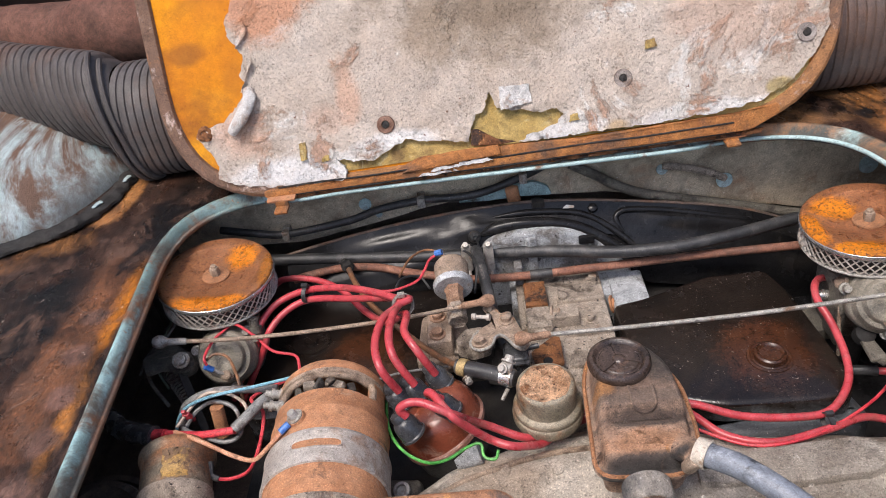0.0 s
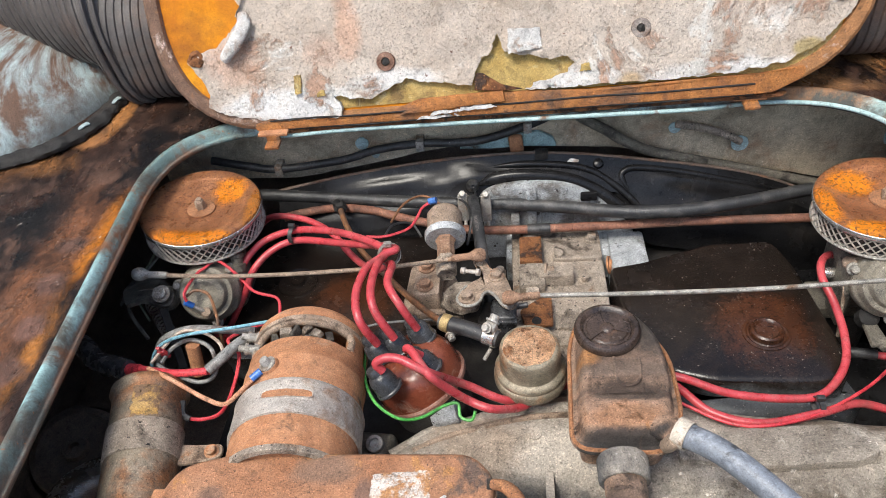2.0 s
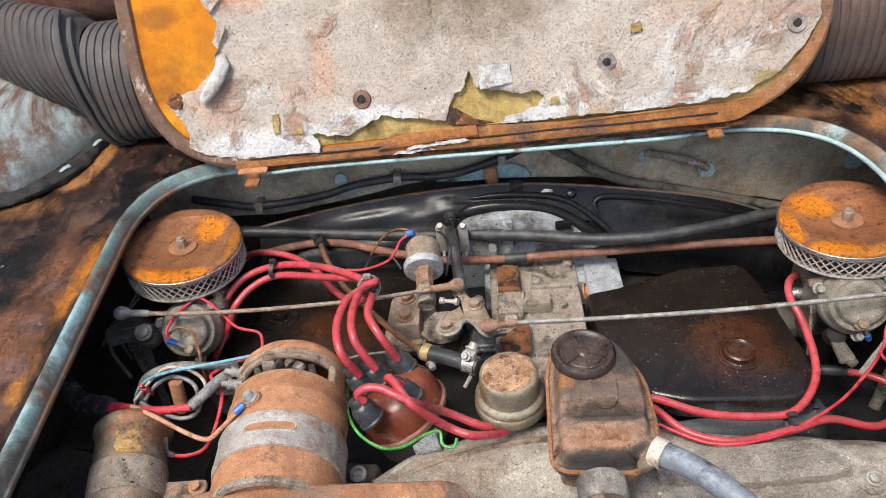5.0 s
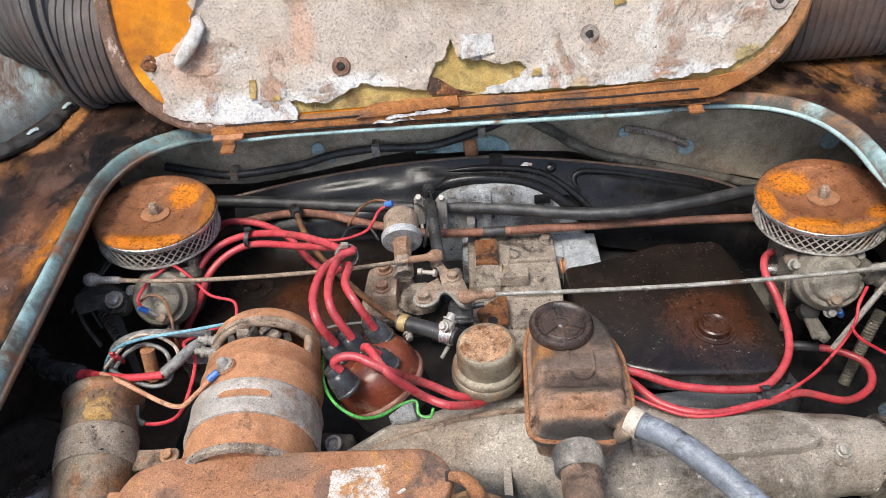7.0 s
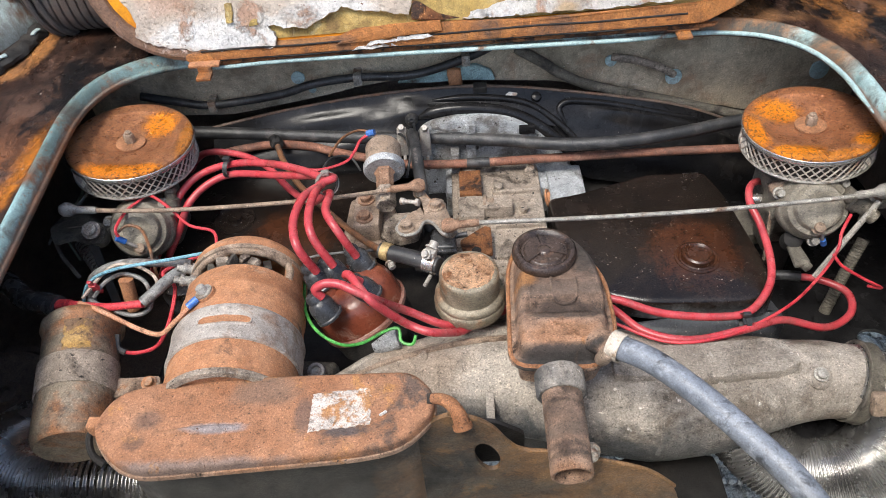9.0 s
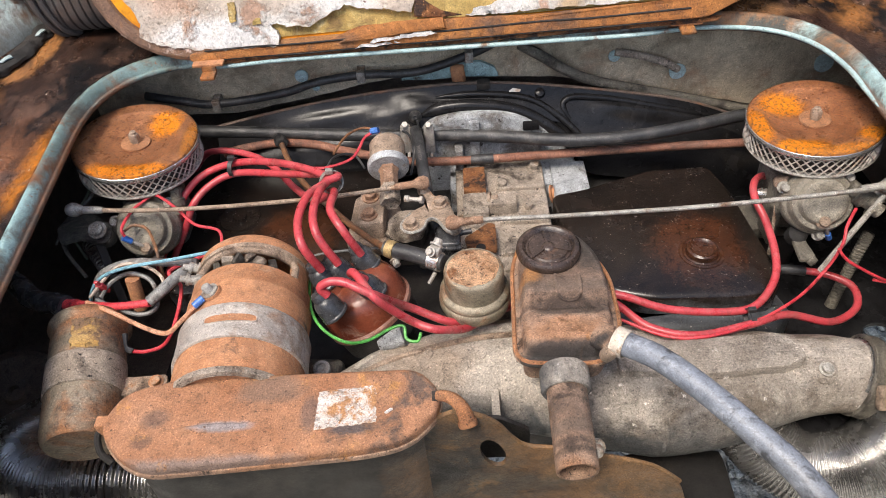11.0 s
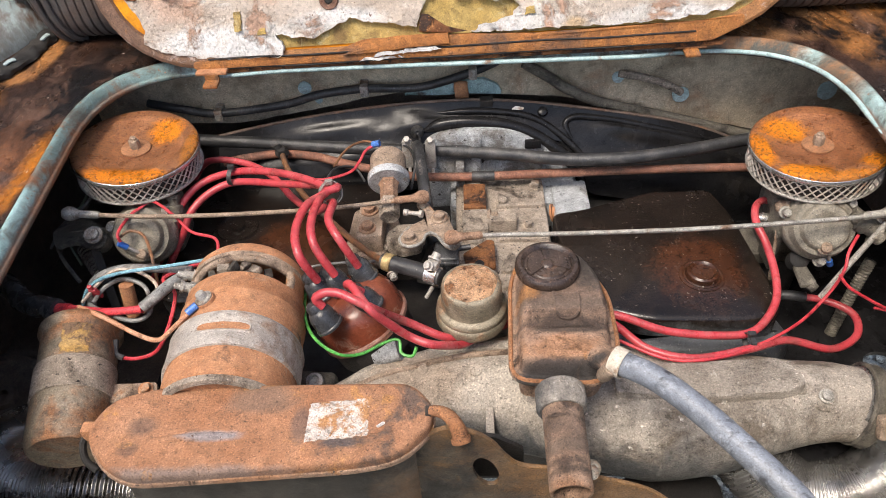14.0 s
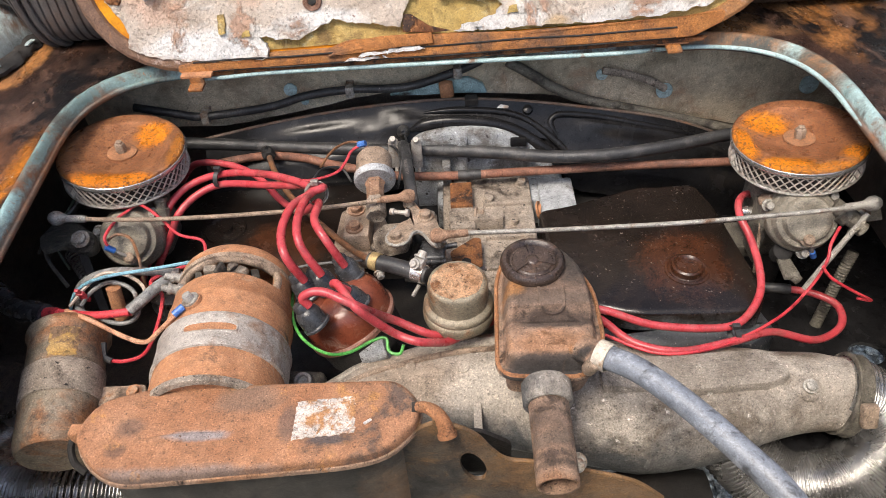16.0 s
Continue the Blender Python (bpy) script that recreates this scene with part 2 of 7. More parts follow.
m_arch = surf("scratched_blue_paint", (0.34, 0.43, 0.435), (0.46, 0.54, 0.54), 20, (0.17, 0.085, 0.05), 26, 0.585, 0.05, patch2=(0.15, 0.085, 0.055), patch2_scale=8, patch2_at=0.54, speck=(0.15, 0.07, 0.04), speck_scale=200, speck_at=0.7, rough=(0.45, 0.7), bump=0.4, stretch=(1.9, 0.8, 0.6), grit=0.55, over=(((0.215, -0.20, 0.0), (0.045, 0.05, 0.03), (0.15, 0.15, 0.14), 0.7), ((0.14, -0.06, 0.07), (0.06, 0.05, 0.05), (0.23, 0.13, 0.085), 0.7)))
m_firewall = surf("dirty_olive_panel", (0.50, 0.41, 0.29), (0.60, 0.505, 0.365), 30, (0.31, 0.245, 0.17), 14, 0.57, 0.08, patch2=(0.36, 0.23, 0.145), patch2_scale=22, patch2_at=0.63, speck=(0.68, 0.62, 0.52), speck_scale=120, speck_at=0.70, rough=(0.5, 0.8), bump=0.3, grit=0.8)
m_black = surf("black_enamel", (0.010, 0.0098, 0.0105), (0.017, 0.0165, 0.017), 30, (0.03, 0.026, 0.023), 22, 0.66, 0.08, speck=(0.2, 0.17, 0.15), speck_scale=200, speck_at=0.735, rough=(0.14, 0.30), bump=0.04, spec=0.24)
m_tin = surf("oily_black_tin", (0.009, 0.007, 0.006), (0.018, 0.012, 0.009), 20, (0.016, 0.012, 0.010), 10, 0.60, 0.08, speck=(0.32, 0.27, 0.23), speck_scale=320, speck_at=0.69, rough=(0.10, 0.30), bump=0.06, bump_scale=300, spec=0.4, stains=(((0.022, -0.012, 0), (0.042, 0.042, 0.1), (0.060, 0.021, 0.009), 0.8), ((0.0, -0.074, -0.02), (0.10, 0.012, 0.02), (0.085, 0.09, 0.095), 0.9)))
m_tin_dusty = surf("dusty_black_tin", (0.05, 0.053, 0.057), (0.085, 0.09, 0.095), 30, (0.02, 0.019, 0.019), 18, 0.55, 0.06, speck=(0.36, 0.32, 0.28), speck_scale=230, speck_at=0.68, rough=(0.3, 0.5), bump=0.2)
m_dark = surf("sooty_steel", (0.012, 0.011, 0.010), (0.022, 0.019, 0.017), 25, (0.04, 0.032, 0.027), 18, 0.6, 0.1, rough=(0.55, 0.85), bump=0.3)
m_bay = surf("dim_sooty_panel", (0.11, 0.085, 0.066), (0.16, 0.125, 0.098), 25, (0.14, 0.10, 0.075), 16, 0.6, 0.1, rough=(0.4, 0.7), bump=0.3)
m_alu = surf("dirty_shaded_aluminium", (0.385, 0.335, 0.28), (0.53, 0.475, 0.41), 22, (0.22, 0.18, 0.14), 14, 0.57, 0.06, patch2=(0.62, 0.57, 0.50), patch2_scale=34, patch2_at=0.655, speck=(0.80, 0.75, 0.68), speck_scale=70, speck_at=0.675, rough=(0.4, 0.75), metal=0.15, bump=0.5, bump_scale=330, grit=0.9,
             # The last four, dark and bluish, paint the shade of the housing's belly.
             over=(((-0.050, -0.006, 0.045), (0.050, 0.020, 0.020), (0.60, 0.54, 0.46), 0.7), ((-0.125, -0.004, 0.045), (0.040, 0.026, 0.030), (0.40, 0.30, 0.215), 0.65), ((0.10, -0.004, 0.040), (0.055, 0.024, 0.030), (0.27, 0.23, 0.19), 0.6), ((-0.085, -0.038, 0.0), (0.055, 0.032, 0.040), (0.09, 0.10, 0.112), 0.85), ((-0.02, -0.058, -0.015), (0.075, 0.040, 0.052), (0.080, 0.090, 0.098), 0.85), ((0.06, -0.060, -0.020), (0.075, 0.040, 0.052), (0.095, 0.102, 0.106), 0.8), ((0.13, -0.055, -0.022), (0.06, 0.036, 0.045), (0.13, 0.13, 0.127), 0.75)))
m_case = surf("grimy_crankcase", (0.37, 0.30, 0.235), (0.50, 0.42, 0.34), 50, (0.12, 0.09, 0.068), 24, 0.575, 0.05, patch2=(0.28, 0.16, 0.085), patch2_scale=33, patch2_at=0.655, speck=(0.03, 0.025, 0.022), speck_scale=170, speck_at=0.66, rough=(0.5, 0.85), metal=0.1, bump=0.6)
m_tan = surf("tan_grimed_steel", (0.31, 0.225, 0.16), (0.43, 0.325, 0.245), 60, (0.15, 0.10, 0.07), 34, 0.60, 0.05, patch2=(0.36, 0.18, 0.085), patch2_scale=45, patch2_at=0.64, speck=(0.05, 0.04, 0.03), speck_scale=260, speck_at=0.67, rough=(0.35, 0.7), metal=0.25, bump=0.4)
m_carb = surf("olive_grey_diecast", (0.215, 0.190, 0.150), (0.30, 0.27, 0.215), 40, (0.15, 0.12, 0.088), 30, 0.60, 0.05, speck=(0.55, 0.52, 0.45), speck_scale=260, speck_at=0.68, rough=(0.35, 0.6), metal=0.2, bump=0.3)
m_flake = surf("flaking_dark_rust", (0.20, 0.075, 0.028), (0.32, 0.13, 0.045), 60, (0.06, 0.032, 0.022), 50, 0.54, 0.04, speck=(0.5, 0.25, 0.1), speck_scale=300, rough=(0.6, 0.9), bump=0.6)
m_zinc = surf("dull_zinc", (0.33, 0.31, 0.27), (0.45, 0.425, 0.385), 70, (0.22, 0.13, 0.08), 45, 0.6, 0.07, speck=(0.1, 0.07, 0.05), speck_scale=500, rough=(0.35, 0.6), metal=0.45, bump=0.3)
m_chrome = surf("chromed_steel", (0.62, 0.60, 0.57), (0.7, 0.68, 0.65), 60, (0.36, 0.23, 0.15), 70, 0.63, 0.05, rough=(0.12, 0.3), metal=0.85, bump=0.06, grit=0.4)
m_rubber = surf("black_rubber", (0.022, 0.022, 0.023), (0.038, 0.038, 0.039), 60, (0.10, 0.093, 0.087), 35, 0.60, 0.1, speck=(0.3, 0.27, 0.24), speck_scale=300, speck_at=0.72, rough=(0.28, 0.5), bump=0.15)
m_mat = surf("ribbed_rubber", (0.058, 0.050, 0.048), (0.090, 0.079, 0.075), 25, (0.13, 0.070, 0.046), 9, 0.60, 0.12, rough=(0.45, 0.7), bump=0.12, grit=0.6)
m_red = surf("red_silicone", (0.42, 0.038, 0.048), (0.49, 0.070, 0.080), 50, (0.24, 0.045, 0.042), 32, 0.60, 0.08, patch2=(0.36, 0.10, 0.095), patch2_scale=60, patch2_at=0.62, rough=(0.22, 0.42), bump=0.06, grit=0.4)
m_insul = surf("torn_white_insulation", (0.53, 0.435, 0.355), (0.61, 0.525, 0.450), 22, (0.53, 0.34, 0.245), 17, 0.60, 0.03, patch2=(0.70, 0.66, 0.61), patch2_scale=19, patch2_at=0.60, speck=(0.22, 0.12, 0.085), speck_scale=120, speck_at=0.695, rough=(0.65, 0.9), bump=0.62, bump_scale=210, grit=0.40, wrinkles=((9, 0.022, 0.9), (21, 0.025, 0.40), (60, 0.04, 0.14)),
               stains=(((-0.19, 0.0, 0.018), (0.07, 0.1, 0.014), (0.80, 0.78, 0.76), 0.95), ((-0.09, 0.0, 0.032), (0.04, 0.1, 0.010), (0.78, 0.75, 0.72), 0.9), ((0.06, 0.0, 0.026), (0.05, 0.1, 0.010), (0.78, 0.75, 0.72), 0.9), ((0.20, 0.0, 0.024), (0.07, 0.1, 0.010), (0.76, 0.73, 0.70), 0.9)),
               over=(((0.010, 0.06, 0.150), (0.105, 0.3, 0.066), (0.27, 0.20, 0.135), 0.72), ((0.015, 0.06, 0.135), (0.05, 0.3, 0.022), (0.20, 0.14, 0.09), 0.5), ((-0.045, 0.06, 0.118), (0.03, 0.3, 0.025), (0.36, 0.27, 0.19), 0.5), ((-0.195, 0.07, 0.165), (0.045, 0.1, 0.040), (0.60, 0.27, 0.14), 0.8), ((0.23, 0.05, 0.12), (0.07, 0.1, 0.06), (0.56, 0.36, 0.26), 0.5), ((-0.13, 0.05, 0.078), (0.012, 0.1, 0.030), (0.62, 0.36, 0.24), 0.6), ((-0.155, 0.03, 0.058), (0.020, 0.1, 0.014), (0.58, 0.38, 0.28), 0.5),
                     ((-0.240, 0.03, 0.055), (0.03, 0.1, 0.022), (0.62, 0.38, 0.27), 0.6), ((0.16, 0.05, 0.17), (0.05, 0.1, 0.04), (0.56, 0.33, 0.23), 0.5), ((0.262, 0.02, 0.038), (0.014, 0.1, 0.008), (0.48, 0.36, 0.14), 0.8), ((0.115, 0.02, 0.022), (0.012, 0.1, 0.007), (0.50, 0.33, 0.16), 0.7)))
m_glue = surf("yellow_glue", (0.40, 0.265, 0.075), (0.52, 0.375, 0.135), 40, (0.24, 0.15, 0.055), 30, 0.58, 0.06, patch2=(0.56, 0.46, 0.24), patch2_scale=70, patch2_at=0.62, rough=(0.4, 0.7), bump=0.4, grit=0.7)
m_orange = surf("orange_primer", (0.58, 0.190, 0.002), (0.66, 0.265, 0.003), 14, (0.40, 0.125, 0.008), 9, 0.55, 0.12, patch2=(0.20, 0.07, 0.014), patch2_scale=13, patch2_at=0.63, speck=(0.3, 0.1, 0.02), speck_scale=120, speck_at=0.71, rough=(0.45, 0.65), bump=0.12, grit=0.35, spec=0.2, stains=(((-0.280, 0.0, 0.125), (0.022, 0.2, 0.010), (0.24, 0.085, 0.014), 0.75), ((-0.262, 0.0, 0.085), (0.02, 0.2, 0.012), (0.66, 0.27, 0.01), 0.8), ((-0.235, 0.0, 0.10), (0.014, 0.2, 0.02), (0.40, 0.15, 0.012), 0.6), ((-0.275, 0.0, 0.04), (0.02, 0.2, 0.025), (0.72, 0.33, 0.012), 0.9)))
m_lidrim = surf("chipped_rim_paint", (0.15, 0.085, 0.058), (0.22, 0.125, 0.08), 40, (0.56, 0.43, 0.37), 40, 0.60, 0.03, patch2=(0.32, 0.14, 0.05), patch2_scale=20, patch2_at=0.6, rough=(0.5, 0.8), bump=0.4, stains=(((0.10, 0.0, 0.0), (0.25, 0.1, 0.022), (0.38, 0.17, 0.055), 0.95), ((-0.10, 0.0, 0.0), (0.14, 0.1, 0.016), (0.34, 0.16, 0.06), 0.9), ((0.29, 0.0, 0.03), (0.07, 0.1, 0.06), (0.36, 0.165, 0.06), 0.85)))
m_grey_hose = surf("grey_blue_hose", (0.135, 0.150, 0.178), (0.225, 0.248, 0.285), 50, (0.32, 0.345, 0.385), 70, 0.585, 0.05, patch2=(0.045, 0.048, 0.055), patch2_scale=60, patch2_at=0.59, speck=(0.38, 0.40, 0.44), speck_scale=150, speck_at=0.72, rough=(0.42, 0.62), bump=0.08, grit=0.6, spec=0.8)
m_duct = surf("aluminised_duct", (0.36, 0.35, 0.34), (0.52, 0.51, 0.49), 40, (0.06, 0.055, 0.050), 14, 0.62, 0.14, rough=(0.18, 0.34), metal=0.85, bump=0.05, grit=0.4)
m_bakelite = surf("red_brown_bakelite", (0.150, 0.036, 0.018), (0.21, 0.058, 0.032), 40, (0.13, 0.03, 0.014), 30, 0.58, 0.08, patch2=(0.30, 0.19, 0.14), patch2_scale=60, patch2_at=0.64, rough=(0.10, 0.28), bump=0.06, grit=0.5)
m_boot = surf("dusty_black_boot", (0.032, 0.033, 0.036), (0.060, 0.061, 0.064), 60, (0.10, 0.095, 0.09), 45, 0.63, 0.06, speck=(0.3, 0.27, 0.24), speck_scale=240, speck_at=0.69, rough=(0.16, 0.34), bump=0.08)
m_mesh = surf("bright_wire_mesh", (0.52, 0.46, 0.40), (0.64, 0.59, 0.53), 60, (0.40, 0.22, 0.13), 40, 0.6, 0.05, rough=(0.3, 0.5), metal=0.35, bump=0.1, grit=0.6)
# Black bands near y -0.05 put the front face's shade into the colour.
m_boxrust = surf("blackened_rusty_box", (0.31, 0.190, 0.128), (0.43, 0.285, 0.200), 55, (0.050, 0.036, 0.028), 48, 0.625, 0.025, patch2=(0.40, 0.19, 0.07), patch2_scale=32, patch2_at=0.63, speck=(0.05, 0.035, 0.028), speck_scale=300, speck_at=0.63, rough=(0.3, 0.65), bump=0.5, stains=(((0.026, 0.035, 0.04), (0.022, 0.026, 0.05), (0.055, 0.045, 0.036), 0.95), ((-0.015, 0.012, 0.04), (0.014, 0.008, 0.05), (0.05, 0.035, 0.028), 0.85), ((0.008, -0.017, 0.04), (0.035, 0.005, 0.05), (0.06, 0.045, 0.036), 0.9), ((-0.005, -0.050, 0.030), (0.040, 0.005, 0.05), (0.045, 0.042, 0.04), 0.95), ((0.0, -0.002, 0.04), (0.05, 0.006, 0.05), (0.20, 0.15, 0.115), 0.8)), over=(((0.004, 0.014, 0.046), (0.042, 0.032, 0.05), (0.15, 0.105, 0.080), 0.72), ((0.0, -0.034, 0.035), (0.030, 0.012, 0.05), (0.42, 0.20, 0.095), 0.6), ((0.0, -0.0125, 0.04), (0.042, 0.0035, 0.05), (0.05, 0.036, 0.03), 0.75), ((-0.020, 0.010, 0.045), (0.010, 0.008, 0.05), (0.42, 0.19, 0.06), 0.7), ((0.032, 0.038, 0.045), (0.020, 0.026, 0.05), (0.05, 0.042, 0.036), 0.85), ((-0.002, -0.046, 0.028), (0.038, 0.006, 0.012), (0.05, 0.045, 0.042), 0.9)))
m_coil = surf("rusty_grey_can", (0.19, 0.155, 0.11), (0.27, 0.22, 0.165), 40, (0.28, 0.13, 0.06), 24, 0.53, 0.07, patch2=(0.09, 0.075, 0.06), patch2_scale=30, patch2_at=0.62, rough=(0.4, 0.7), metal=0.3, bump=0.25)
m_bell = surf("pale_grey_casting", (0.37, 0.385, 0.395), (0.50, 0.515, 0.525), 40, (0.19, 0.175, 0.16), 20, 0.555, 0.05, speck=(0.06, 0.05, 0.045), speck_scale=120, speck_at=0.66, rough=(0.45, 0.75), metal=0.1, bump=0.5)
m_clamp = surf("pale_clamp_steel", (0.36, 0.335, 0.30), (0.47, 0.44, 0.40), 70, (0.3, 0.2, 0.13), 60, 0.60, 0.06, rough=(0.40, 0.60), metal=0.3, bump=0.15, grit=0.6)
m_gravel = surf("gravel", (0.48, 0.46, 0.39), (0.64, 0.61, 0.53), 120, (0.12, 0.115, 0.105), 60, 0.55, 0.08, rough=(0.8, 0.95), bump=1.0, bump_scale=150)
m_seat = surf("dark_red_vinyl", (0.020, 0.009, 0.006), (0.034, 0.013, 0.009), 12, (0.03, 0.018, 0.015), 7, 0.55, 0.1, rough=(0.6, 0.8), bump=0.15)


# ---- mesh helpers ----
BASE = {}


def thing(name, at, label, category, group="", kind=""):
    ob = new(name)
    ob.location = at
    ob.empty_display_size = 0.02
    BASE[ob] = Vector(at)
    return tagged(ob, label, category, group, kind)


def finish(bm, name, material, sharp=38):
    bmesh.ops.recalc_face_normals(bm, faces=bm.faces)
    me = bpy.data.meshes.new(name)
    bm.to_mesh(me)
    bm.free()
    me.materials.append(material)
    me.polygons.foreach_set("use_smooth", [True] * len(me.polygons))
    me.set_sharp_from_angle(angle=radians(sharp))
    return me


def part(name, bm, material, parent, label="", sharp=38):
    """One mesh, given in world places, under a thing or one of its parts."""
    base = BASE[parent]
    bm.transform(Matrix.Translation(-base))
    ob = new(name, finish(bm, name, material, sharp))
    ob.parent = parent
    BASE[ob] = base
    return tagged(ob, label)


def solo(name, bm, material, at, label, category="", group="", kind="", sharp=38):
    """A thing that is one mesh."""
    bm.transform(Matrix.Translation(-Vector(at)))
    ob = new(name, finish(bm, name, material, sharp))
    ob.location = at
    BASE[ob] = Vector(at)
    return tagged(ob, label, category, group, kind)


def spline(pts, sub=6):
    p = [Vector(q) for q in pts]
    if len(p) < 3 or sub < 2:
        return p
    out = []
    for i in range(len(p) - 1):
        a, b, c, d = p[max(i - 1, 0)], p[i], p[i + 1], p[min(i + 2, len(p) - 1)]
        for k in range(sub):
            t = k / sub
            out.append(0.5 * (2 * b + (c - a) * t + (2 * a - 5 * b + 4 * c - d) * t * t + (3 * b - a - 3 * c + d) * t ** 3))
    out.append(p[-1])
    return out


def tube(pts, r, n=10, sub=6, bm=None, caps=True):
    """A round tube along a smooth line; r is a number or a function of the way along, 0 to 1."""
    bm = bm or bmesh.new()
    p = spline(pts, sub)
    rad = r if callable(r) else (lambda u: r)
    t0 = (p[1] - p[0]).normalized()
    nrm = t0.orthogonal().normalized()
    rings = []
    for i, q in enumerate(p):
        t = (p[min(i + 1, len(p) - 1)] - p[max(i - 1, 0)]).normalized()
        nrm = (nrm - t * nrm.dot(t)).normalized()
        bi = t.cross(nrm)
        rr = rad(i / (len(p) - 1))
        rings.append([bm.verts.new(q + rr * (math.cos(2 * math.pi * k / n) * nrm + math.sin(2 * math.pi * k / n) * bi)) for k in range(n)])
    for a, b in zip(rings, rings[1:]):
        for k in range(n):
            bm.faces.new((a[k], a[(k + 1) % n], b[(k + 1) % n], b[k]))
    if caps:
        bm.faces.new(rings[0][::-1])
        bm.faces.new(rings[-1])
    return bm


def axis_matrix(at, axis):
    return Matrix.Translation(at) @ Vector(axis).to_track_quat("Z", "Y").to_matrix().to_4x4()


def lathe(profile, at, axis=(0, 0, 1), n=40, bm=None, wob=None):
    """Turns (radius, height) pairs round an axis; zero radius closes the end."""
    bm = bm or bmesh.new()
    m = axis_matrix(at, axis)
    rings = []
    for r, h in profile:
        if r < 1e-6:
            rings.append([bm.verts.new(m @ Vector((0, 0, h)))])
        else:
            rings.append([bm.verts.new(m @ Vector((r * math.cos(2 * math.pi * k / n), r * math.sin(2 * math.pi * k / n), h))) for k in range(n)])
    for a, b in zip(rings, rings[1:]):
        for k in range(n):
            q = [a[k % len(a)], a[(k + 1) % len(a)], b[(k + 1) % len(b)], b[k % len(b)]]
            q = [v for i, v in enumerate(q) if v not in q[:i]]
            if len(q) > 2:
                bm.faces.new(q)
    return bm


def rounded(pts, r, seg=5):
    """A closed outline with its corners rounded; r is one radius, or one for each corner."""
    out, n = [], len(pts)
    for i in range(n):
        a, b, c = Vector(pts[i - 1]), Vector(pts[i]), Vector(pts[(i + 1) % n])
        rr = r[i] if isinstance(r, (list, tuple)) else r
        u, w = (a - b), (c - b)
        d = min(rr, u.length * 0.48, w.length * 0.48)
        s, e = b + u.normalized() * d, b + w.normalized() * d
        for k in range(seg + 1):
            t = k / seg
            out.append(tuple((1 - t) ** 2 * s + 2 * t * (1 - t) * b + t * t * e))
    return out


def prism(outline, z0, z1, bev=0.0, seg=2, m=None, bm=None, inset_top=0.0):
    """An outline in the plane, raised from z0 to z1, its upper edge rounded."""
    own = bmesh.new()
    n = len(outline)
    cx, cy = sum(p[0] for p in outline) / n, sum(p[1] for p in outline) / n

    def ring(z, inset):
        res = []
        for i in range(n):
            a, b, c = Vector(outline[i - 1]), Vector(outline[i]), Vector(outline[(i + 1) % n])
            t = (c - a)
            nv = Vector((-t.y, t.x)).normalized() if t.length > 1e-9 else Vector((0, 0))
            p = b + nv * inset * SIGN
            res.append(own.verts.new((p.x, p.y, z)))
        return res

    area = sum(outline[i][0] * outline[(i + 1) % n][1] - outline[(i + 1) % n][0] * outline[i][1] for i in range(n))
    SIGN = 1 if area > 0 else -1
    levels = [(z0, 0.0)]
    if bev > 0:
        for k in range(seg + 1):
            a = math.pi / 2 * k / seg
            levels.append((z1 - bev + bev * math.sin(a), bev * (1 - math.cos(a)) + inset_top))
    else:
        levels.append((z1, inset_top))
    rings = [ring(z, i) for z, i in levels]
    for a, b in zip(rings, rings[1:]):
        for k in range(n):
            own.faces.new((a[k], a[(k + 1) % n], b[(k + 1) % n], b[k]))
    own.faces.new(rings[0][::-1])
    hub = own.verts.new((sum(v.co.x for v in rings[-1]) / n, sum(v.co.y for v in rings[-1]) / n, z1))
    for k in range(n):
        own.faces.new((rings[-1][k], rings[-1][(k + 1) % n], hub))
    if m is not None:
        own.transform(m)
    return join(bm, own)


def join(bm, own):
    if bm is None:
        return own
    me = bpy.data.meshes.new("join")
    own.to_mesh(me)
    own.free()
    bm.from_mesh(me)
    bpy.data.meshes.remove(me)
    return bm


def block(x0, x1, y0, y1, z0, z1, bev=0.002, m=None, bm=None, seg=2):
    own = bmesh.new()
    bmesh.ops.create_cube(own, size=1.0, matrix=Matrix.Translation(((x0 + x1) / 2, (y0 + y1) / 2, (z0 + z1) / 2)) @ Matrix.Diagonal((x1 - x0, y1 - y0, z1 - z0, 1)))
    if bev > 0:
        bmesh.ops.bevel(own, geom=own.edges[:], offset=bev, segments=seg, affect="EDGES", profile=0.6)
    if m is not None:
        own.transform(m)
    return join(bm, own)


def hexbolt(at, axis, r, h, bm=None, washer=True):
    prof = ([(r * 1.5, 0.0), (r * 1.5, h * 0.25)] if washer else []) + [(r, h * 0.25), (r, h * 0.9), (r * 0.85, h), (0, h)]
    return lathe([(0, 0)] + prof, at, axis, 6 if not washer else 12, bm)


def roughen(bm, amp, scale, axis=None):
    bm.normal_update()
    for v in bm.verts:
        d = noise.noise(v.co * scale)
        v.co += (axis or v.normal) * d * amp
    return bm

# ---- the car body round the engine hatch ----
FLOOR = 0.7245
HATCH = rounded([(-0.286, 0.167), (-0.322, 0.631), (0.343, 0.631), (0.338, 0.164)], [0.02, 0.115, 0.110, 0.02], 10)


def dense(outline, step):
    out = []
    n = len(outline)
    for i in range(n):
        a, b = Vector(outline[i]), Vector(outline[(i + 1) % n])
        k = max(1, int((b - a).length / step))
        out += [tuple(a.lerp(b, j / k)) for j in range(k)]
    return out


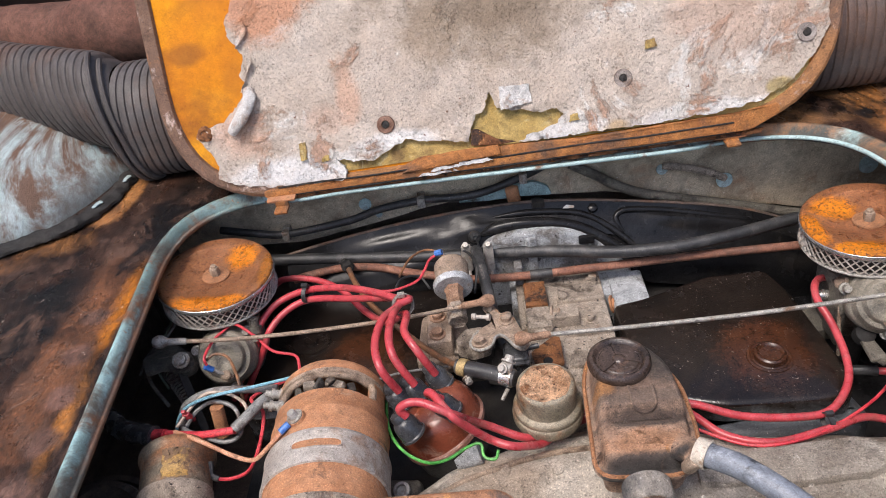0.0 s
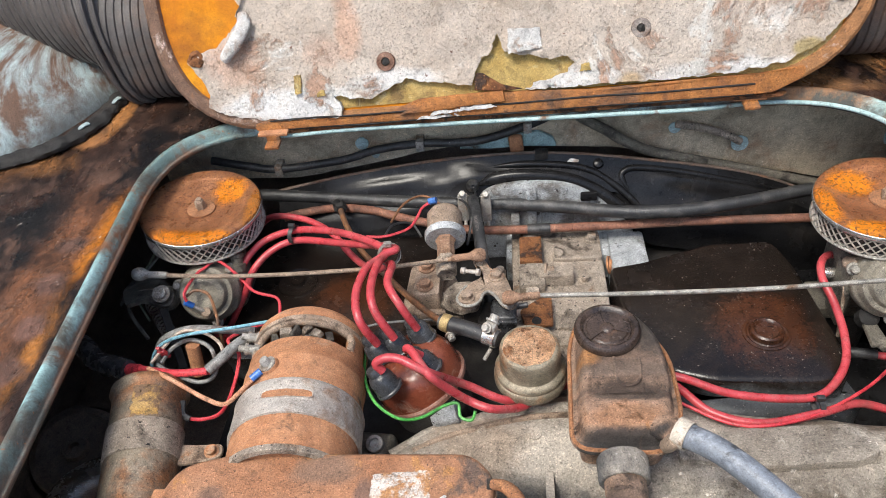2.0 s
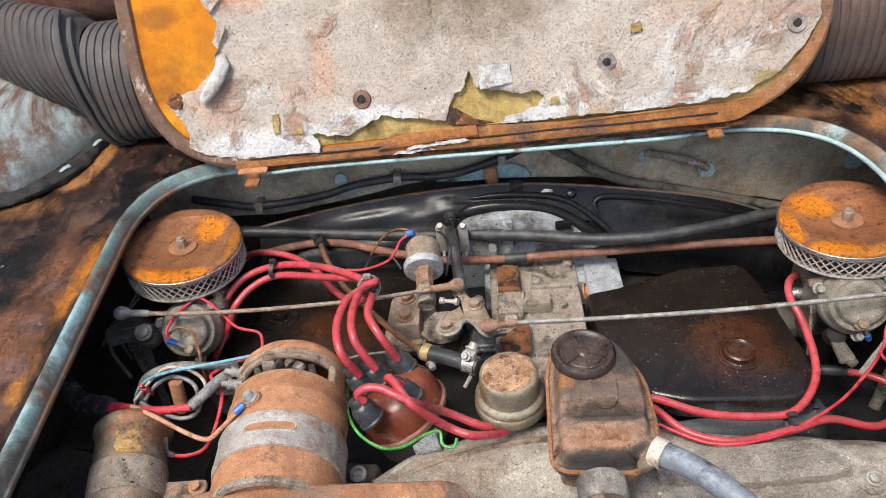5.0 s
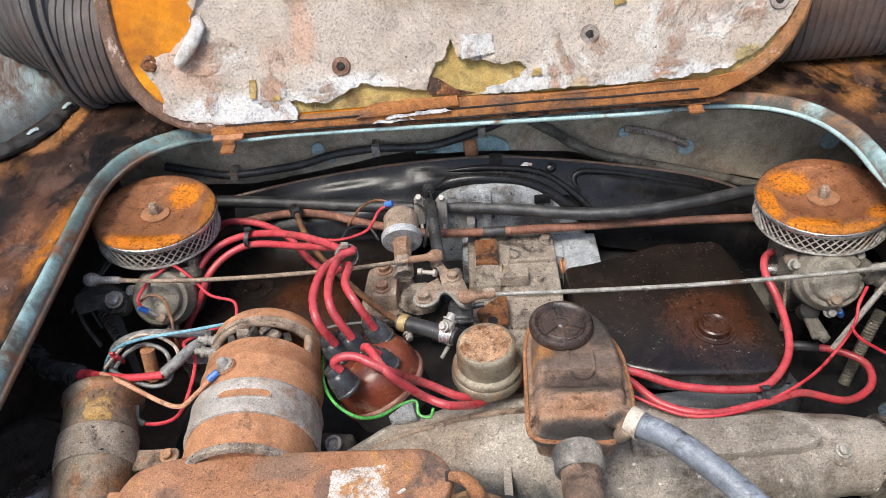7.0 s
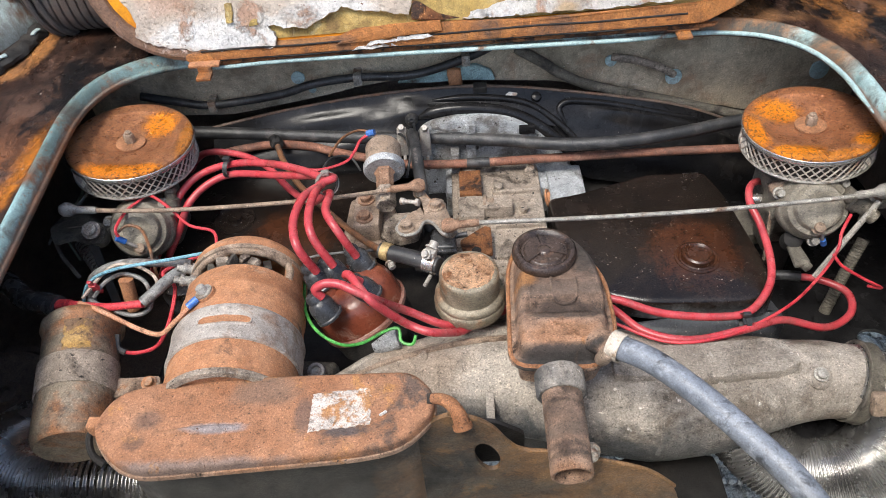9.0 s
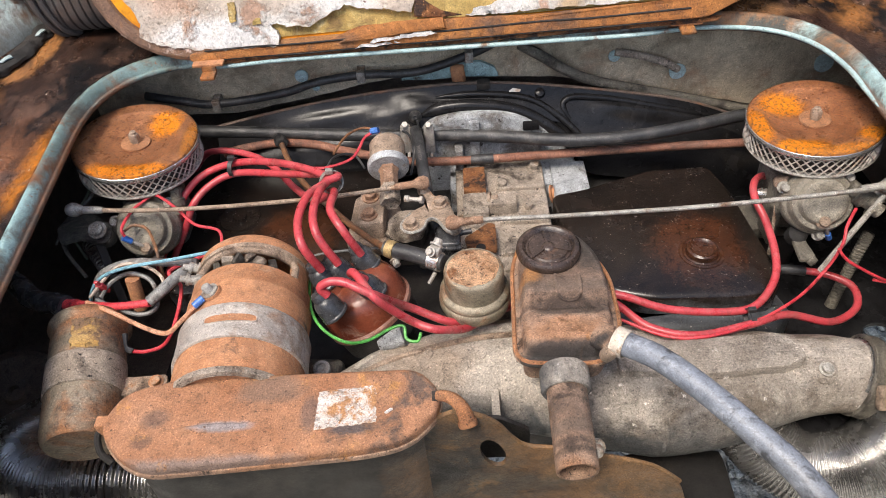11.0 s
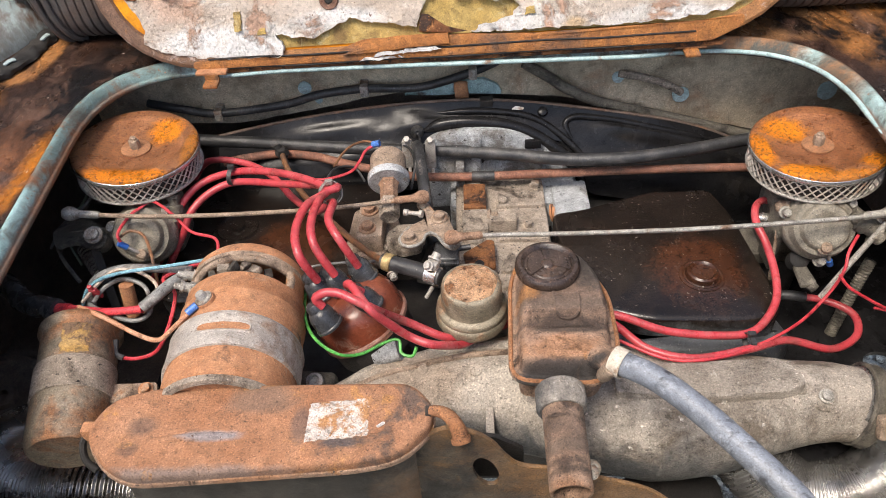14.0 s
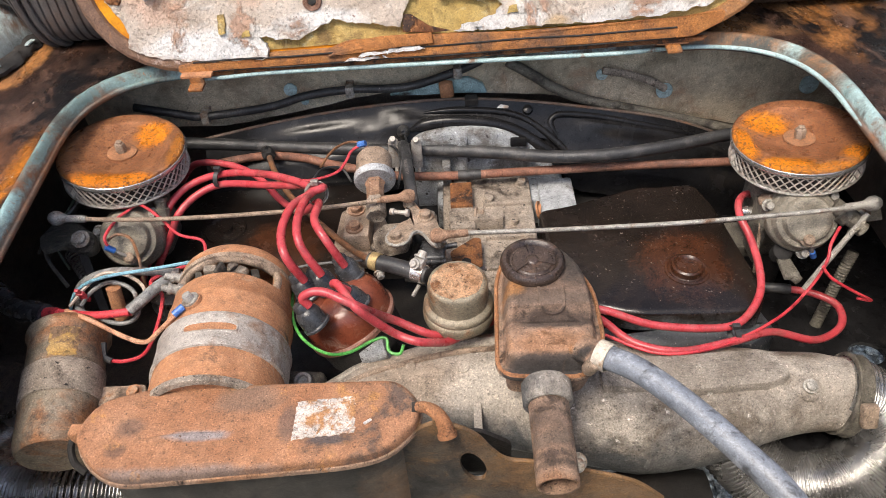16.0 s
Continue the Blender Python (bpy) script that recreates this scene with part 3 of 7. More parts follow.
def offset(outline, d):
    n = len(outline)
    area = sum(outline[i][0] * outline[(i + 1) % n][1] - outline[(i + 1) % n][0] * outline[i][1] for i in range(n))
    s = 1 if area > 0 else -1
    out = []
    for i in range(n):
        t = Vector(outline[(i + 1) % n]) - Vector(outline[i - 1])
        nv = Vector((t.y, -t.x)).normalized() * s
        out.append((outline[i][0] + nv.x * d, outline[i][1] + nv.y * d))
    return out


def loft(loops, bm=None, close=True):
    """Closed loops of points, joined one to the next."""
    bm = bm or bmesh.new()
    rows = [[bm.verts.new(p) for p in loop] for loop in loops]
    n = len(rows[0])
    for a, b in zip(rows, rows[1:]):
        for k in range(n if close else n - 1):
            bm.faces.new((a[k], a[(k + 1) % n], b[(k + 1) % n], b[k]))
    return bm


def circle(x, y, rx, ry=None, n=20, turn=0.0):
    ry = ry or rx
    c, s = math.cos(turn), math.sin(turn)
    return [(x + c * rx * math.cos(2 * math.pi * k / n) - s * ry * math.sin(2 * math.pi * k / n), y + s * rx * math.cos(2 * math.pi * k / n) + c * ry * math.sin(2 * math.pi * k / n)) for k in range(n)]


UPRIGHT = Matrix.Rotation(radians(90), 4, "X")     # plane x, z; thickness towards the viewer

edge = dense(HATCH, 0.012)


def floor_loops():
    loops = []
    for f in (0.0, 0.06, 0.15, 0.3, 0.6, 1.0):
        loop = []
        for x, y in offset(edge, 0.0034):
            c = Vector((0.01, 0.42))
            d = Vector((x, y)) - c
            k = min(0.85 / max(abs(d.x), 1e-6), (0.8 if d.y > 0 else 0.29) / max(abs(d.y), 1e-6))
            p = Vector((x, y)).lerp(c + d * k, f)
            loop.append((p.x, p.y, FLOOR + 0.004 * noise.noise(Vector((p.x * 9, p.y * 9, 0))) * min(1, f * 6)))
        loops.append(loop)
    low = [(x, y, FLOOR - 0.0015) for x, y, z in loops[0]]
    return [low] + loops


floor_ob = solo("boot_floor", loft(floor_loops()), m_floor, (0, 0.9, FLOOR), "dark rusty sheet-steel boot floor round the open engine hatch", "floor", kind="structure")
lip = [[(x, y, z) for x, y in offset(edge, d)] for d, z in ((0.0045, FLOOR - 0.001), (0.0039, FLOOR + 0.0006), (0.0029, FLOOR + 0.0019), (0.0014, FLOOR + 0.0024), (-0.0001, FLOOR + 0.0022), (-0.0014, FLOOR + 0.0012), (-0.0025, FLOOR - 0.0004), (-0.0036, FLOOR - 0.0022), (-0.0044, FLOOR - 0.0042), (-0.0050, FLOOR - 0.0066),
       (-0.0056, FLOOR - 0.0076), (-0.0064, FLOOR - 0.0076), (-0.0070, FLOOR - 0.0084), (-0.0072, FLOOR - 0.0100), (-0.0066, FLOOR - 0.0120), (-0.0055, FLOOR - 0.0120))]
solo("hatch_flange", loft(lip), m_blue, (0, 0.62, FLOOR), "worn light-blue painted flange round the engine hatch, rust showing", "flange", kind="structure", sharp=85)


m_chip = surf("pale_blue_chip", (0.30, 0.38, 0.38), (0.42, 0.50, 0.50), 60, rough=(0.5, 0.7), bump=0.2, grit=0.5)


def wheel_arch(cx, sx):
    bm = bmesh.new()
    rows = []
    for j in range(13):
        a = math.pi / 2 * j / 12
        row = []
        for i in range(48):
            th = 2 * math.pi * i / 48
            c, s = math.cos(th), math.sin(th)
            k = (abs(c) ** 2.6 + abs(s) ** 2.6) ** (-1 / 2.6)
            fl = math.cos(a) ** 0.7
            row.append(bm.verts.new((cx + 0.24 * k * c * fl, 0.84 + 0.285 * k * s * fl, FLOOR - 0.004 + 0.085 * math.sin(a))))
        rows.append(row)
    for a, b in zip(rows, rows[1:]):
        for k in range(48):
            bm.faces.new((a[k], a[(k + 1) % 48], b[(k + 1) % 48], b[k]))
    bm.faces.new(rows[-1])
    roughen(bm, 0.004, 14)
    return bm


solo("wheel_housing", wheel_arch(-0.622, 1), m_arch, (-0.62, 0.84, FLOOR), "scratched light-blue wheel housing with rust streaks", "wheel housing", kind="structure")
solo("wheel_housing", wheel_arch(0.65, -1), m_arch, (0.65, 0.84, FLOOR), "scratched light-blue wheel housing with rust streaks", "wheel housing", kind="structure")
def sealer(pts):
    bm = roughen(tube(pts, 0.0095, 14, 14), 0.0040, 110)
    bm.transform(Matrix.Translation((0, 0, FLOOR)) @ Matrix.Scale(0.6, 4, (0, 0, 1)) @ Matrix.Translation((0, 0, -FLOOR)))
    return bm


SEAL = [(-0.380, 0.76, FLOOR + 0.006), (-0.388, 0.70, FLOOR + 0.006), (-0.396, 0.645, FLOOR + 0.006), (-0.414, 0.606, FLOOR + 0.006), (-0.445, 0.584, FLOOR + 0.006), (-0.50, 0.562, FLOOR + 0.006), (-0.58, 0.55, FLOOR + 0.006)]
solo("trim_seam", sealer(SEAL), m_dark, (-0.41, 0.62, FLOOR), "cracked black seam sealer along the wheel housing", "seam", kind="structure")
random.seed(8)
seal_line = spline(SEAL, 8)
for k in (12, 20):
    q = seal_line[k]
    a = math.atan2(seal_line[k + 1].y - q.y, seal_line[k + 1].x - q.x)
    w = 0.006 + 0.005 * random.random()
    chip = roughen(prism(rounded([(-w, -0.0022), (-w * 0.2, -0.0032), (w, -0.0014), (w * 0.8, 0.0022), (w * 0.1, 0.0016), (-w * 0.7, 0.0036)], 0.001, 2), 0.0, 0.0012, m=Matrix.Translation((q.x + 0.001 + 0.004 * random.random(), q.y, FLOOR + 0.0095)) @ Matrix.Rotation(a, 4, "Z")), 0.0010, 200)
    solo("paint_chip", chip, m_chip, tuple(q), "pale-blue chip of flaked paint on the seam", "paint chip", "paint chips")
solo("wall_front", block(-0.86, 0.88, 1.2, 1.22, 0.70, 1.25, 0.004), m_seat, (0, 1.21, 0.7), "dark reddish-brown partition behind the boot", "wall", kind="structure")
for sx, nm in ((-0.86, "wall_left"), (0.86, "wall_right")):
    solo(nm, block(sx - 0.01, sx + 0.01, 0.12, 1.2, 0.62, 1.25, 0.004), m_seat, (sx, 0.6, 0.35), "dark inner side of the car body", "wall", kind="structure")
solo("wall_rear", block(-0.85, 0.85, 0.12, 0.135, 0.53, FLOOR - 0.006, 0.004), m_dark, (0, 0.13, 0.53), "dark rear body panel behind the engine bay", "wall", kind="structure")
ground = bmesh.new()
bmesh.ops.create_grid(ground, x_segments=40, y_segments=40, size=60)
solo("ground", ground, m_gravel, (0, 0, 0), "grey gravel ground under the car", "ground", kind="structure")


def pebbles(cx, cy, rx, ry, count):
    """Loose stones, each a small flattened lump, on the ground."""
    rng = random.Random(5)
    bm = bmesh.new()
    for _ in range(count):
        x, y, r = cx + rx * rng.uniform(-1, 1), cy + ry * rng.uniform(-1, 1), rng.uniform(0.004, 0.011)
        own = bmesh.ops.create_icosphere(bm, subdivisions=1, radius=r, matrix=Matrix.Translation((x, y, r * 0.45)) @ Matrix.Rotation(rng.uniform(0, 6.3), 4, "Z") @ Matrix.Diagonal((1.0, rng.uniform(0.6, 1.0), rng.uniform(0.5, 0.8), 1)))
        for v in own["verts"]:
            v.co += Vector((rng.uniform(-1, 1), rng.uniform(-1, 1), rng.uniform(-1, 1))) * r * 0.16
    return bm


solo("loose_gravel", pebbles(0.58, 0.72, 0.34, 0.24, 1700), m_gravel, (0.58, 0.72, 0.0), "pale grey gravel stones under the car", "gravel", kind="stuff", sharp=20)

# ---- the engine hatch lid ----
LID = Matrix.Translation((0, 0.614, 0.730)) @ Matrix.Rotation(radians(66), 4, "X") @ Matrix.Rotation(radians(0.9), 4, "Z")
lid = thing("engine_hatch_lid", (0, 0.62, 0.73), "open rusty hatch lid with torn white insulation and orange paint", "hatch lid")
LIDO = dense(rounded([(-0.312, -0.003), (0.325, -0.003), (0.325, 0.46), (-0.312, 0.46)], [0.116, 0.130, 0.06, 0.06], 10), 0.010)
part("panel", prism(offset(LIDO, -0.004), -0.012, 0.0, m=LID), m_orange, lid, "orange painted inner panel")
rim = [[LID @ Vector((x, y, z)) for x, y in offset(LIDO, d)] for d, z in ((-0.014, 0.0005), (-0.0125, 0.0045), (-0.003, 0.0052), (0.0, 0.003), (0.0, -0.013), (-0.006, -0.0135))]
part("rim", loft(rim), m_lidrim, lid, "chipped brown rim")
part("lower_strip", prism(rounded([(-0.225, -0.002), (0.235, -0.002), (0.262, 0.010), (0.262, 0.020), (0.225, 0.0155), (0.08, 0.0135), (0.02, 0.0165), (-0.07, 0.0165), (-0.10, 0.0060), (-0.225, 0.0055)], 0.005, 3), 0.002, 0.0075, 0.002, m=LID), m_rust_orange, lid, "rusty orange edge strip")
part("edge_channel", prism(rounded([(-0.205, -0.0065), (0.245, -0.0065), (0.250, -0.0015), (-0.205, -0.0015)], 0.002, 2), -0.004, 0.0025, 0.0015, m=LID), m_flake, lid, "dark rusty lower channel")
TORN = [(-0.206, 0.44), (-0.212, 0.20), (-0.2304, 0.165), (-0.2309, 0.152), (-0.2197, 0.132), (-0.2266, 0.115), (-0.220, 0.104), (-0.234, 0.088), (-0.251, 0.076), (-0.272, 0.070), (-0.279, 0.066), (-0.275, 0.060), (-0.2676, 0.0436), (-0.2633, 0.032), (-0.267, 0.025),
        (-0.258, 0.0175), (-0.223, 0.009), (-0.173, 0.006), (-0.141, 0.0065), (-0.1412, 0.0136), (-0.148, 0.0254), (-0.1255, 0.0212), (-0.112, 0.0198), (-0.094, 0.0296), (-0.0768, 0.0347), (-0.0613, 0.0303), (-0.0228, 0.0248), (-0.0173, 0.0372), (-0.0117, 0.047),
        (-0.0049, 0.0496), (0.0027, 0.0667), (0.0085, 0.0508), (0.0443, 0.0424), (0.0626, 0.0424), (0.0688, 0.0378), (0.061, 0.0285), (0.0242, 0.0175), (0.0727, 0.0170), (0.1967, 0.0170), (0.2477, 0.0245), (0.2732, 0.0374), (0.2939, 0.0577), (0.3080, 0.0826), (0.3110, 0.12), (0.3110, 0.44)]


def torn_sheet(outline, step, amp, z0, z1, seed):
    """A sheet with a torn edge: the outline broken up by noise, the face crumpled."""
    pts = dense(outline, step)
    ragged = []
    for x, y in pts:
        q = Vector((x * 95, y * 95, seed))
        r = Vector((x * 320, y * 320, seed + 5))
        ragged.append((x + amp * (noise.noise(q) + 0.7 * noise.noise(r)), y + amp * (noise.noise(q + Vector((9, 3, 1))) + 0.7 * noise.noise(r + Vector((4, 8, 2))))))
    bm = bmesh.new()
    lo = [bm.verts.new((x, y, z0)) for x, y in ragged]
    hi = [bm.verts.new((x, y, z1)) for x, y in ragged]
    n = len(lo)
    for k in range(n):
        bm.faces.new((lo[k], lo[(k + 1) % n], hi[(k + 1) % n], hi[k]))
    bm.faces.new(hi)
    bm.normal_update()
    top = [f for f in bm.faces if len(f.verts) > 4]
    bmesh.ops.triangulate(bm, faces=top)
    xs, ys = [p[0] for p in pts], [p[1] for p in pts]
    for lo_, hi_, no in ((min(xs), max(xs), (1, 0, 0)), (min(ys), max(ys), (0, 1, 0))):
        k = lo_ + 0.0055
        while k < hi_:
            bmesh.ops.bisect_plane(bm, geom=bm.verts[:] + bm.edges[:] + bm.faces[:], plane_co=(k * no[0], k * no[1], 0), plane_no=no)
            k += 0.0055
    for v in bm.verts:
        if v.co.z > z1 - 1e-5:
            w = Vector((v.co.x, v.co.y, seed))
            v.co.z += 0.0022 * noise.noise(w * 38) + 0.0030 * (0.4 - abs(noise.noise(w * 62 + Vector((3, 1, 0))))) + 0.0022 * (0.4 - abs(noise.noise(w * 130))) + 0.0024 * noise.noise(w * 12)
    bm.transform(LID)
    return bm


m_scrap = surf("white_paper_facing", (0.66, 0.63, 0.60), (0.74, 0.72, 0.69), 60, (0.5, 0.36, 0.27), 50, 0.6, 0.06, rough=(0.6, 0.85), bump=0.5, grit=0.6)
part("glue_layer", prism(rounded([(-0.262, 0.012), (0.28, 0.016), (0.30, 0.08), (0.30, 0.44), (-0.19, 0.44), (-0.20, 0.05)], 0.02, 4), 0.0, 0.0012, m=LID), m_glue, lid, "yellow glue under the torn insulation")
part("insulation", torn_sheet(TORN, 0.0022, 0.0021, 0.001, 0.0058, 2.0), m_insul, lid, "torn dirty-white insulation sheet", 60)
part("insulation_scrap", torn_sheet([(0.0110, 0.0495), (0.0405, 0.0520), (0.0385, 0.0685), (0.0125, 0.0705)], 0.003, 0.0013, 0.0088, 0.0105, 6.0), m_scrap, lid, "hanging white scrap of insulation", 60)
for k, (x0, y0, w, h_) in enumerate(((-0.062, 0.0010, 0.030, 0.0045), (-0.036, 0.0025, 0.034, 0.0050), (-0.074, -0.0025, 0.040, 0.0035), (0.030, 0.0185, 0.020, 0.005))):
    part("loose_flake", torn_sheet([(x0, y0), (x0 + w, y0 + 0.002), (x0 + w * 0.85, y0 + h_), (x0 + w * 0.1, y0 + h_ * 0.9)], 0.002, 0.0014, 0.0072, 0.0088, 11.0 + k), m_scrap, lid, "curled white flake", 60)
part("loose_strip", prism(dense([(-0.088, 0.004), (-0.072, 0.0140), (-0.040, 0.0178), (0.005, 0.0180), (0.0065, 0.0085), (-0.030, 0.0070), (-0.060, 0.0045)], 0.004), 0.0075, 0.0115, 0.0012, m=LID), m_rust_orange, lid, "bent brown strip hanging loose")
part("dark_splinter", prism([(-0.0175, 0.0350), (-0.012, 0.0345), (0.004, 0.0235), (0.022, 0.0185), (0.006, 0.0175), (-0.020, 0.0200), (-0.0195, 0.028)], 0.0060, 0.0085, 0.0008, m=LID), m_flake, lid, "dark brown broken splinter")
for y0, z0 in ((0.0065, 0.0077), (-0.0022, 0.0058)):
    part("strip_groove", tube([LID @ Vector((-0.21 + 0.43 * k / 10, y0 + 0.0006 * math.sin(k * 2.1), z0)) for k in range(11)], 0.0009, 6, 2), m_dark, lid)


def curled_flap(x0, y0, h_, r, seed):
    """A strip of facing torn loose and rolled back on itself."""
    rows = []
    for i in range(15):
        u = i / 14
        row = []
        for k in range(13):
            a = radians(-40 + 250 * k / 12 * (0.75 + 0.25 * math.sin(u * 5 + seed)))
            rr = r * (0.55 + 0.5 * math.sin(math.pi * (0.15 + 0.8 * u))) * (1 + 0.25 * noise.noise(Vector((u * 6, k * 0.4, seed))))
            q = Vector((x0 + 0.012 * math.sin(u * 2.2) - rr * math.sin(a) * 0.9, y0 + h_ * u, 0.006 + rr * (1 - math.cos(a)) * 0.6))
            row.append(LID @ q)
        rows.append(row)
    return loft(rows, close=False)


for x0, y0, h_, r, sd in ((-0.2245, 0.100, 0.030, 0.0050, 3.0), (-0.2225, 0.140, 0.030, 0.0040, 6.0)):
    part("curled_flap", curled_flap(x0, y0, h_, r, sd), m_insul, lid, "torn facing curled away from the lid", 60)


def rolled_flap():
    """The large roll of white facing that hangs off the torn edge, fat in the middle."""
    line = spline([(-0.2205, 0.1030, 0.008), (-0.2200, 0.0930, 0.012), (-0.2265, 0.0820, 0.014), (-0.2355, 0.0715, 0.013), (-0.2440, 0.0640, 0.010)], 6)
    rows = []
    for i, q in enumerate(line):
        u = i / (len(line) - 1)
        d = (line[min(i + 1, len(line) - 1)] - line[max(i - 1, 0)]).normalized()
        side = Vector((0, 0, 1)).cross(d).normalized()
        up = d.cross(side)
        r = 0.0022 + 0.0036 * math.sin(math.pi * min(1.0, 0.12 + 0.80 * u)) ** 0.8
        rows.append([LID @ (q + (side * 1.15 * math.cos(a) + up * 0.75 * math.sin(a)) * r * (1 + 0.16 * noise.noise(Vector((u * 7, a * 1.3, 4))))) for a in [radians(-60 + 300 * k / 16) for k in range(17)]])
    return loft(rows, close=False)


part("curled_flap", rolled_flap(), m_scrap, lid, "white facing rolled off the lid", 70)
for k, (x0, y0, w, h_) in enumerate(((-0.1830, 0.0290, 0.0075, 0.016), (0.146, 0.0835, 0.0115, 0.008), (0.072, 0.0285, 0.010, 0.007), (-0.163, 0.0245, 0.009, 0.006))):
    part("torn_spot", torn_sheet([(x0, y0), (x0 + w, y0 + 0.001), (x0 + w * 0.9, y0 + h_), (x0 + w * 0.2, y0 + h_)], 0.0015, 0.0014, 0.0062, 0.0076, 31.0 + k), m_glue, lid, "spot torn down to the glue", 60)
m_stud = surf("grey_brown_rivet", (0.27, 0.22, 0.19), (0.36, 0.31, 0.28), 90, (0.16, 0.10, 0.07), 60, 0.6, 0.06, rough=(0.4, 0.6), metal=0.3, bump=0.3)
m_studrust = surf("brown_rivet", (0.20, 0.10, 0.065), (0.30, 0.18, 0.13), 90, (0.10, 0.04, 0.02), 60, 0.6, 0.06, rough=(0.4, 0.6), metal=0.2, bump=0.3)
for x, y in ((-0.097, 0.051), (0.125, 0.061), (0.288, 0.0773)):
    part("rivet", lathe([(0, 0.0), (0.0084, 0.0), (0.0084, 0.0066), (0.0078, 0.0076), (0.0040, 0.0074), (0.0034, 0.0058), (0, 0.0056)], LID @ Vector((x, y, 0.001)), LID.to_3x3() @ Vector((0, 0, 1)), 24), m_stud if x > 0 else m_studrust, lid)
    part("rivet_hole", roughen(lathe([(0, 0.0006), (0.0030, 0.0006), (0.0036, 0.0), (0.0036, -0.001), (0, -0.001)], LID @ Vector((x, y, 0.0076)), LID.to_3x3() @ Vector((0, 0, 1)), 14), 0.0016, 420), m_dark, lid)
part("rust_hole", roughen(lathe([(0.0, 0.0042), (0.003, 0.0036), (0.0040, 0.0046), (0.0068, 0.0040), (0.0076, 0.0024), (0.0076, 0.0)], LID @ Vector((-0.2700, 0.0665, 0.0055)), LID.to_3x3() @ Vector((0, 0, 1)), 28), 0.0022, 220), m_flake, lid, "rusted-out hole under the torn sheet")
for x in (-0.208, 0.219):
    h = thing("hinge_tab", (x, 0.615, FLOOR), "small orange-rusted hinge tab on the hatch edge", "hinge", "hatch hinges")
    dy = 0.0 if x < 0 else 0.014
    part("leaf", block(x - 0.014, x + 0.014, 0.598 + dy, 0.622, FLOOR + 0.0012, FLOOR + 0.004, 0.001), m_rust, h)
    part("tongue", block(x - 0.0065, x + 0.0065, 0.587 + dy, 0.601 + dy, FLOOR - 0.006 + 0.3 * dy, FLOOR - 0.003 + 0.3 * dy, 0.001, bm=block(x - 0.0065, x + 0.0065, 0.598 + dy, 0.601 + dy, FLOOR - 0.005 + 0.3 * dy, FLOOR + 0.003, 0.001)), m_rust_orange, h)


LIP = [(-0.2150, 0.6090, 0.7188), (-0.1924, 0.6090, 0.7194), (-0.1395, 0.609, 0.7219), (-0.0225, 0.609, 0.7222), (0.1018, 0.610, 0.7214), (0.1719, 0.6125, 0.7200)]
LIP += [(x, y, FLOOR - 0.0082) for x, y in sorted(offset(edge, -0.0076), key=lambda p: -math.atan2(p[1] - 0.42, p[0] - 0.05)) if x > 0.21 and y > 0.48][::2]
solo("trim_lip", tube(LIP, lambda u: 0.0021 * min(1.0, 0.3 + 8 * u, 0.3 + 8 * (1 - u)), 10, 4), surf("bright_blue_lip", (0.30, 0.43, 0.43), (0.42, 0.55, 0.55), 50, (0.20, 0.12, 0.075), 40, 0.63, 0.04, rough=(0.35, 0.6), bump=0.2, grit=0.7), (0, 0.609, 0.722), "light-blue painted lip under the lid", "lip", kind="structure")
# ---- the rolled rubber mat behind the lid ----
def mat_point(x, a, d):
    """The roll's skin: sagging and broad to the side of the lid, narrower where it climbs the wheel housing."""
    f = min(1.0, max(0.0, (-0.372 - x) / 0.022))
    f = f * f * (3 - 2 * f)
    c, s = math.cos(a), math.sin(a)
    q = 0.62 + 0.38 * f if s < 0 else 1.0
    cs, sn = math.copysign(abs(c) ** q, c), math.copysign(abs(s) ** q, s)
    ry, rz = 0.056 + d - 0.006 * f, 0.058 + d - 0.007 * f
    wob = 0.0025 * noise.noise(Vector((x * 12, c, s)))
    return (x, 0.718 - 0.007 * f + 0.54 * max(0.0, -0.381 - x) + (ry + wob) * cs, FLOOR + 0.0575 + 0.023 * f + (rz + wob) * sn)


def ribbed_roll(x0, x1, pitch, depth, lean):
    rows = []
    for i in range(int((x1 - x0) / pitch)):
        for f, d in ((0.0, -depth), (0.10, -depth), (0.20, -0.0002), (0.50, 0.0003), (0.88, -0.0002), (0.98, -depth)):
            x = x0 + (i + f) * pitch
            rows.append([mat_point(x + lean * math.sin(2 * math.pi * k / 48), 2 * math.pi * k / 48, d) for k in range(48)])
    return loft(rows)


mat = thing("rubber_mat", (0, 0.725, FLOOR), "rolled-up ribbed dark rubber boot mat lying behind the lid", "mat")
part("roll", ribbed_roll(-0.372, 0.68, 0.0082, 0.0017, 0.0), m_mat, mat)
part("rolled_end", ribbed_roll(-0.78, -0.362, 0.0110, 0.0017, -0.012), m_mat, mat)
for shift, lift in ((0.0, 0.0020), (0.009, 0.0016)):
    part("edge_bead", tube([mat_point(-0.392 + shift + 0.030 * k / 12, radians(95 + 150 * k / 12), lift) for k in range(13)], 0.0030, 8), m_mat, mat)
solo("rolled_blanket", roughen(tube([(-0.64, 0.960, 0.815), (-0.54, 0.915, 0.818), (-0.44, 0.875, 0.830), (-0.36, 0.85, 0.838), (-0.25, 0.845, 0.834)], 0.046, 24), 0.012, 14), surf("brown_cloth", (0.12, 0.052, 0.036), (0.20, 0.095, 0.066), 14, (0.07, 0.035, 0.025), 9, 0.55, 0.1, rough=(0.75, 0.9), bump=0.4), (-0.45, 0.9, 0.79), "rolled reddish-brown blanket behind the rubber mat", "blanket")


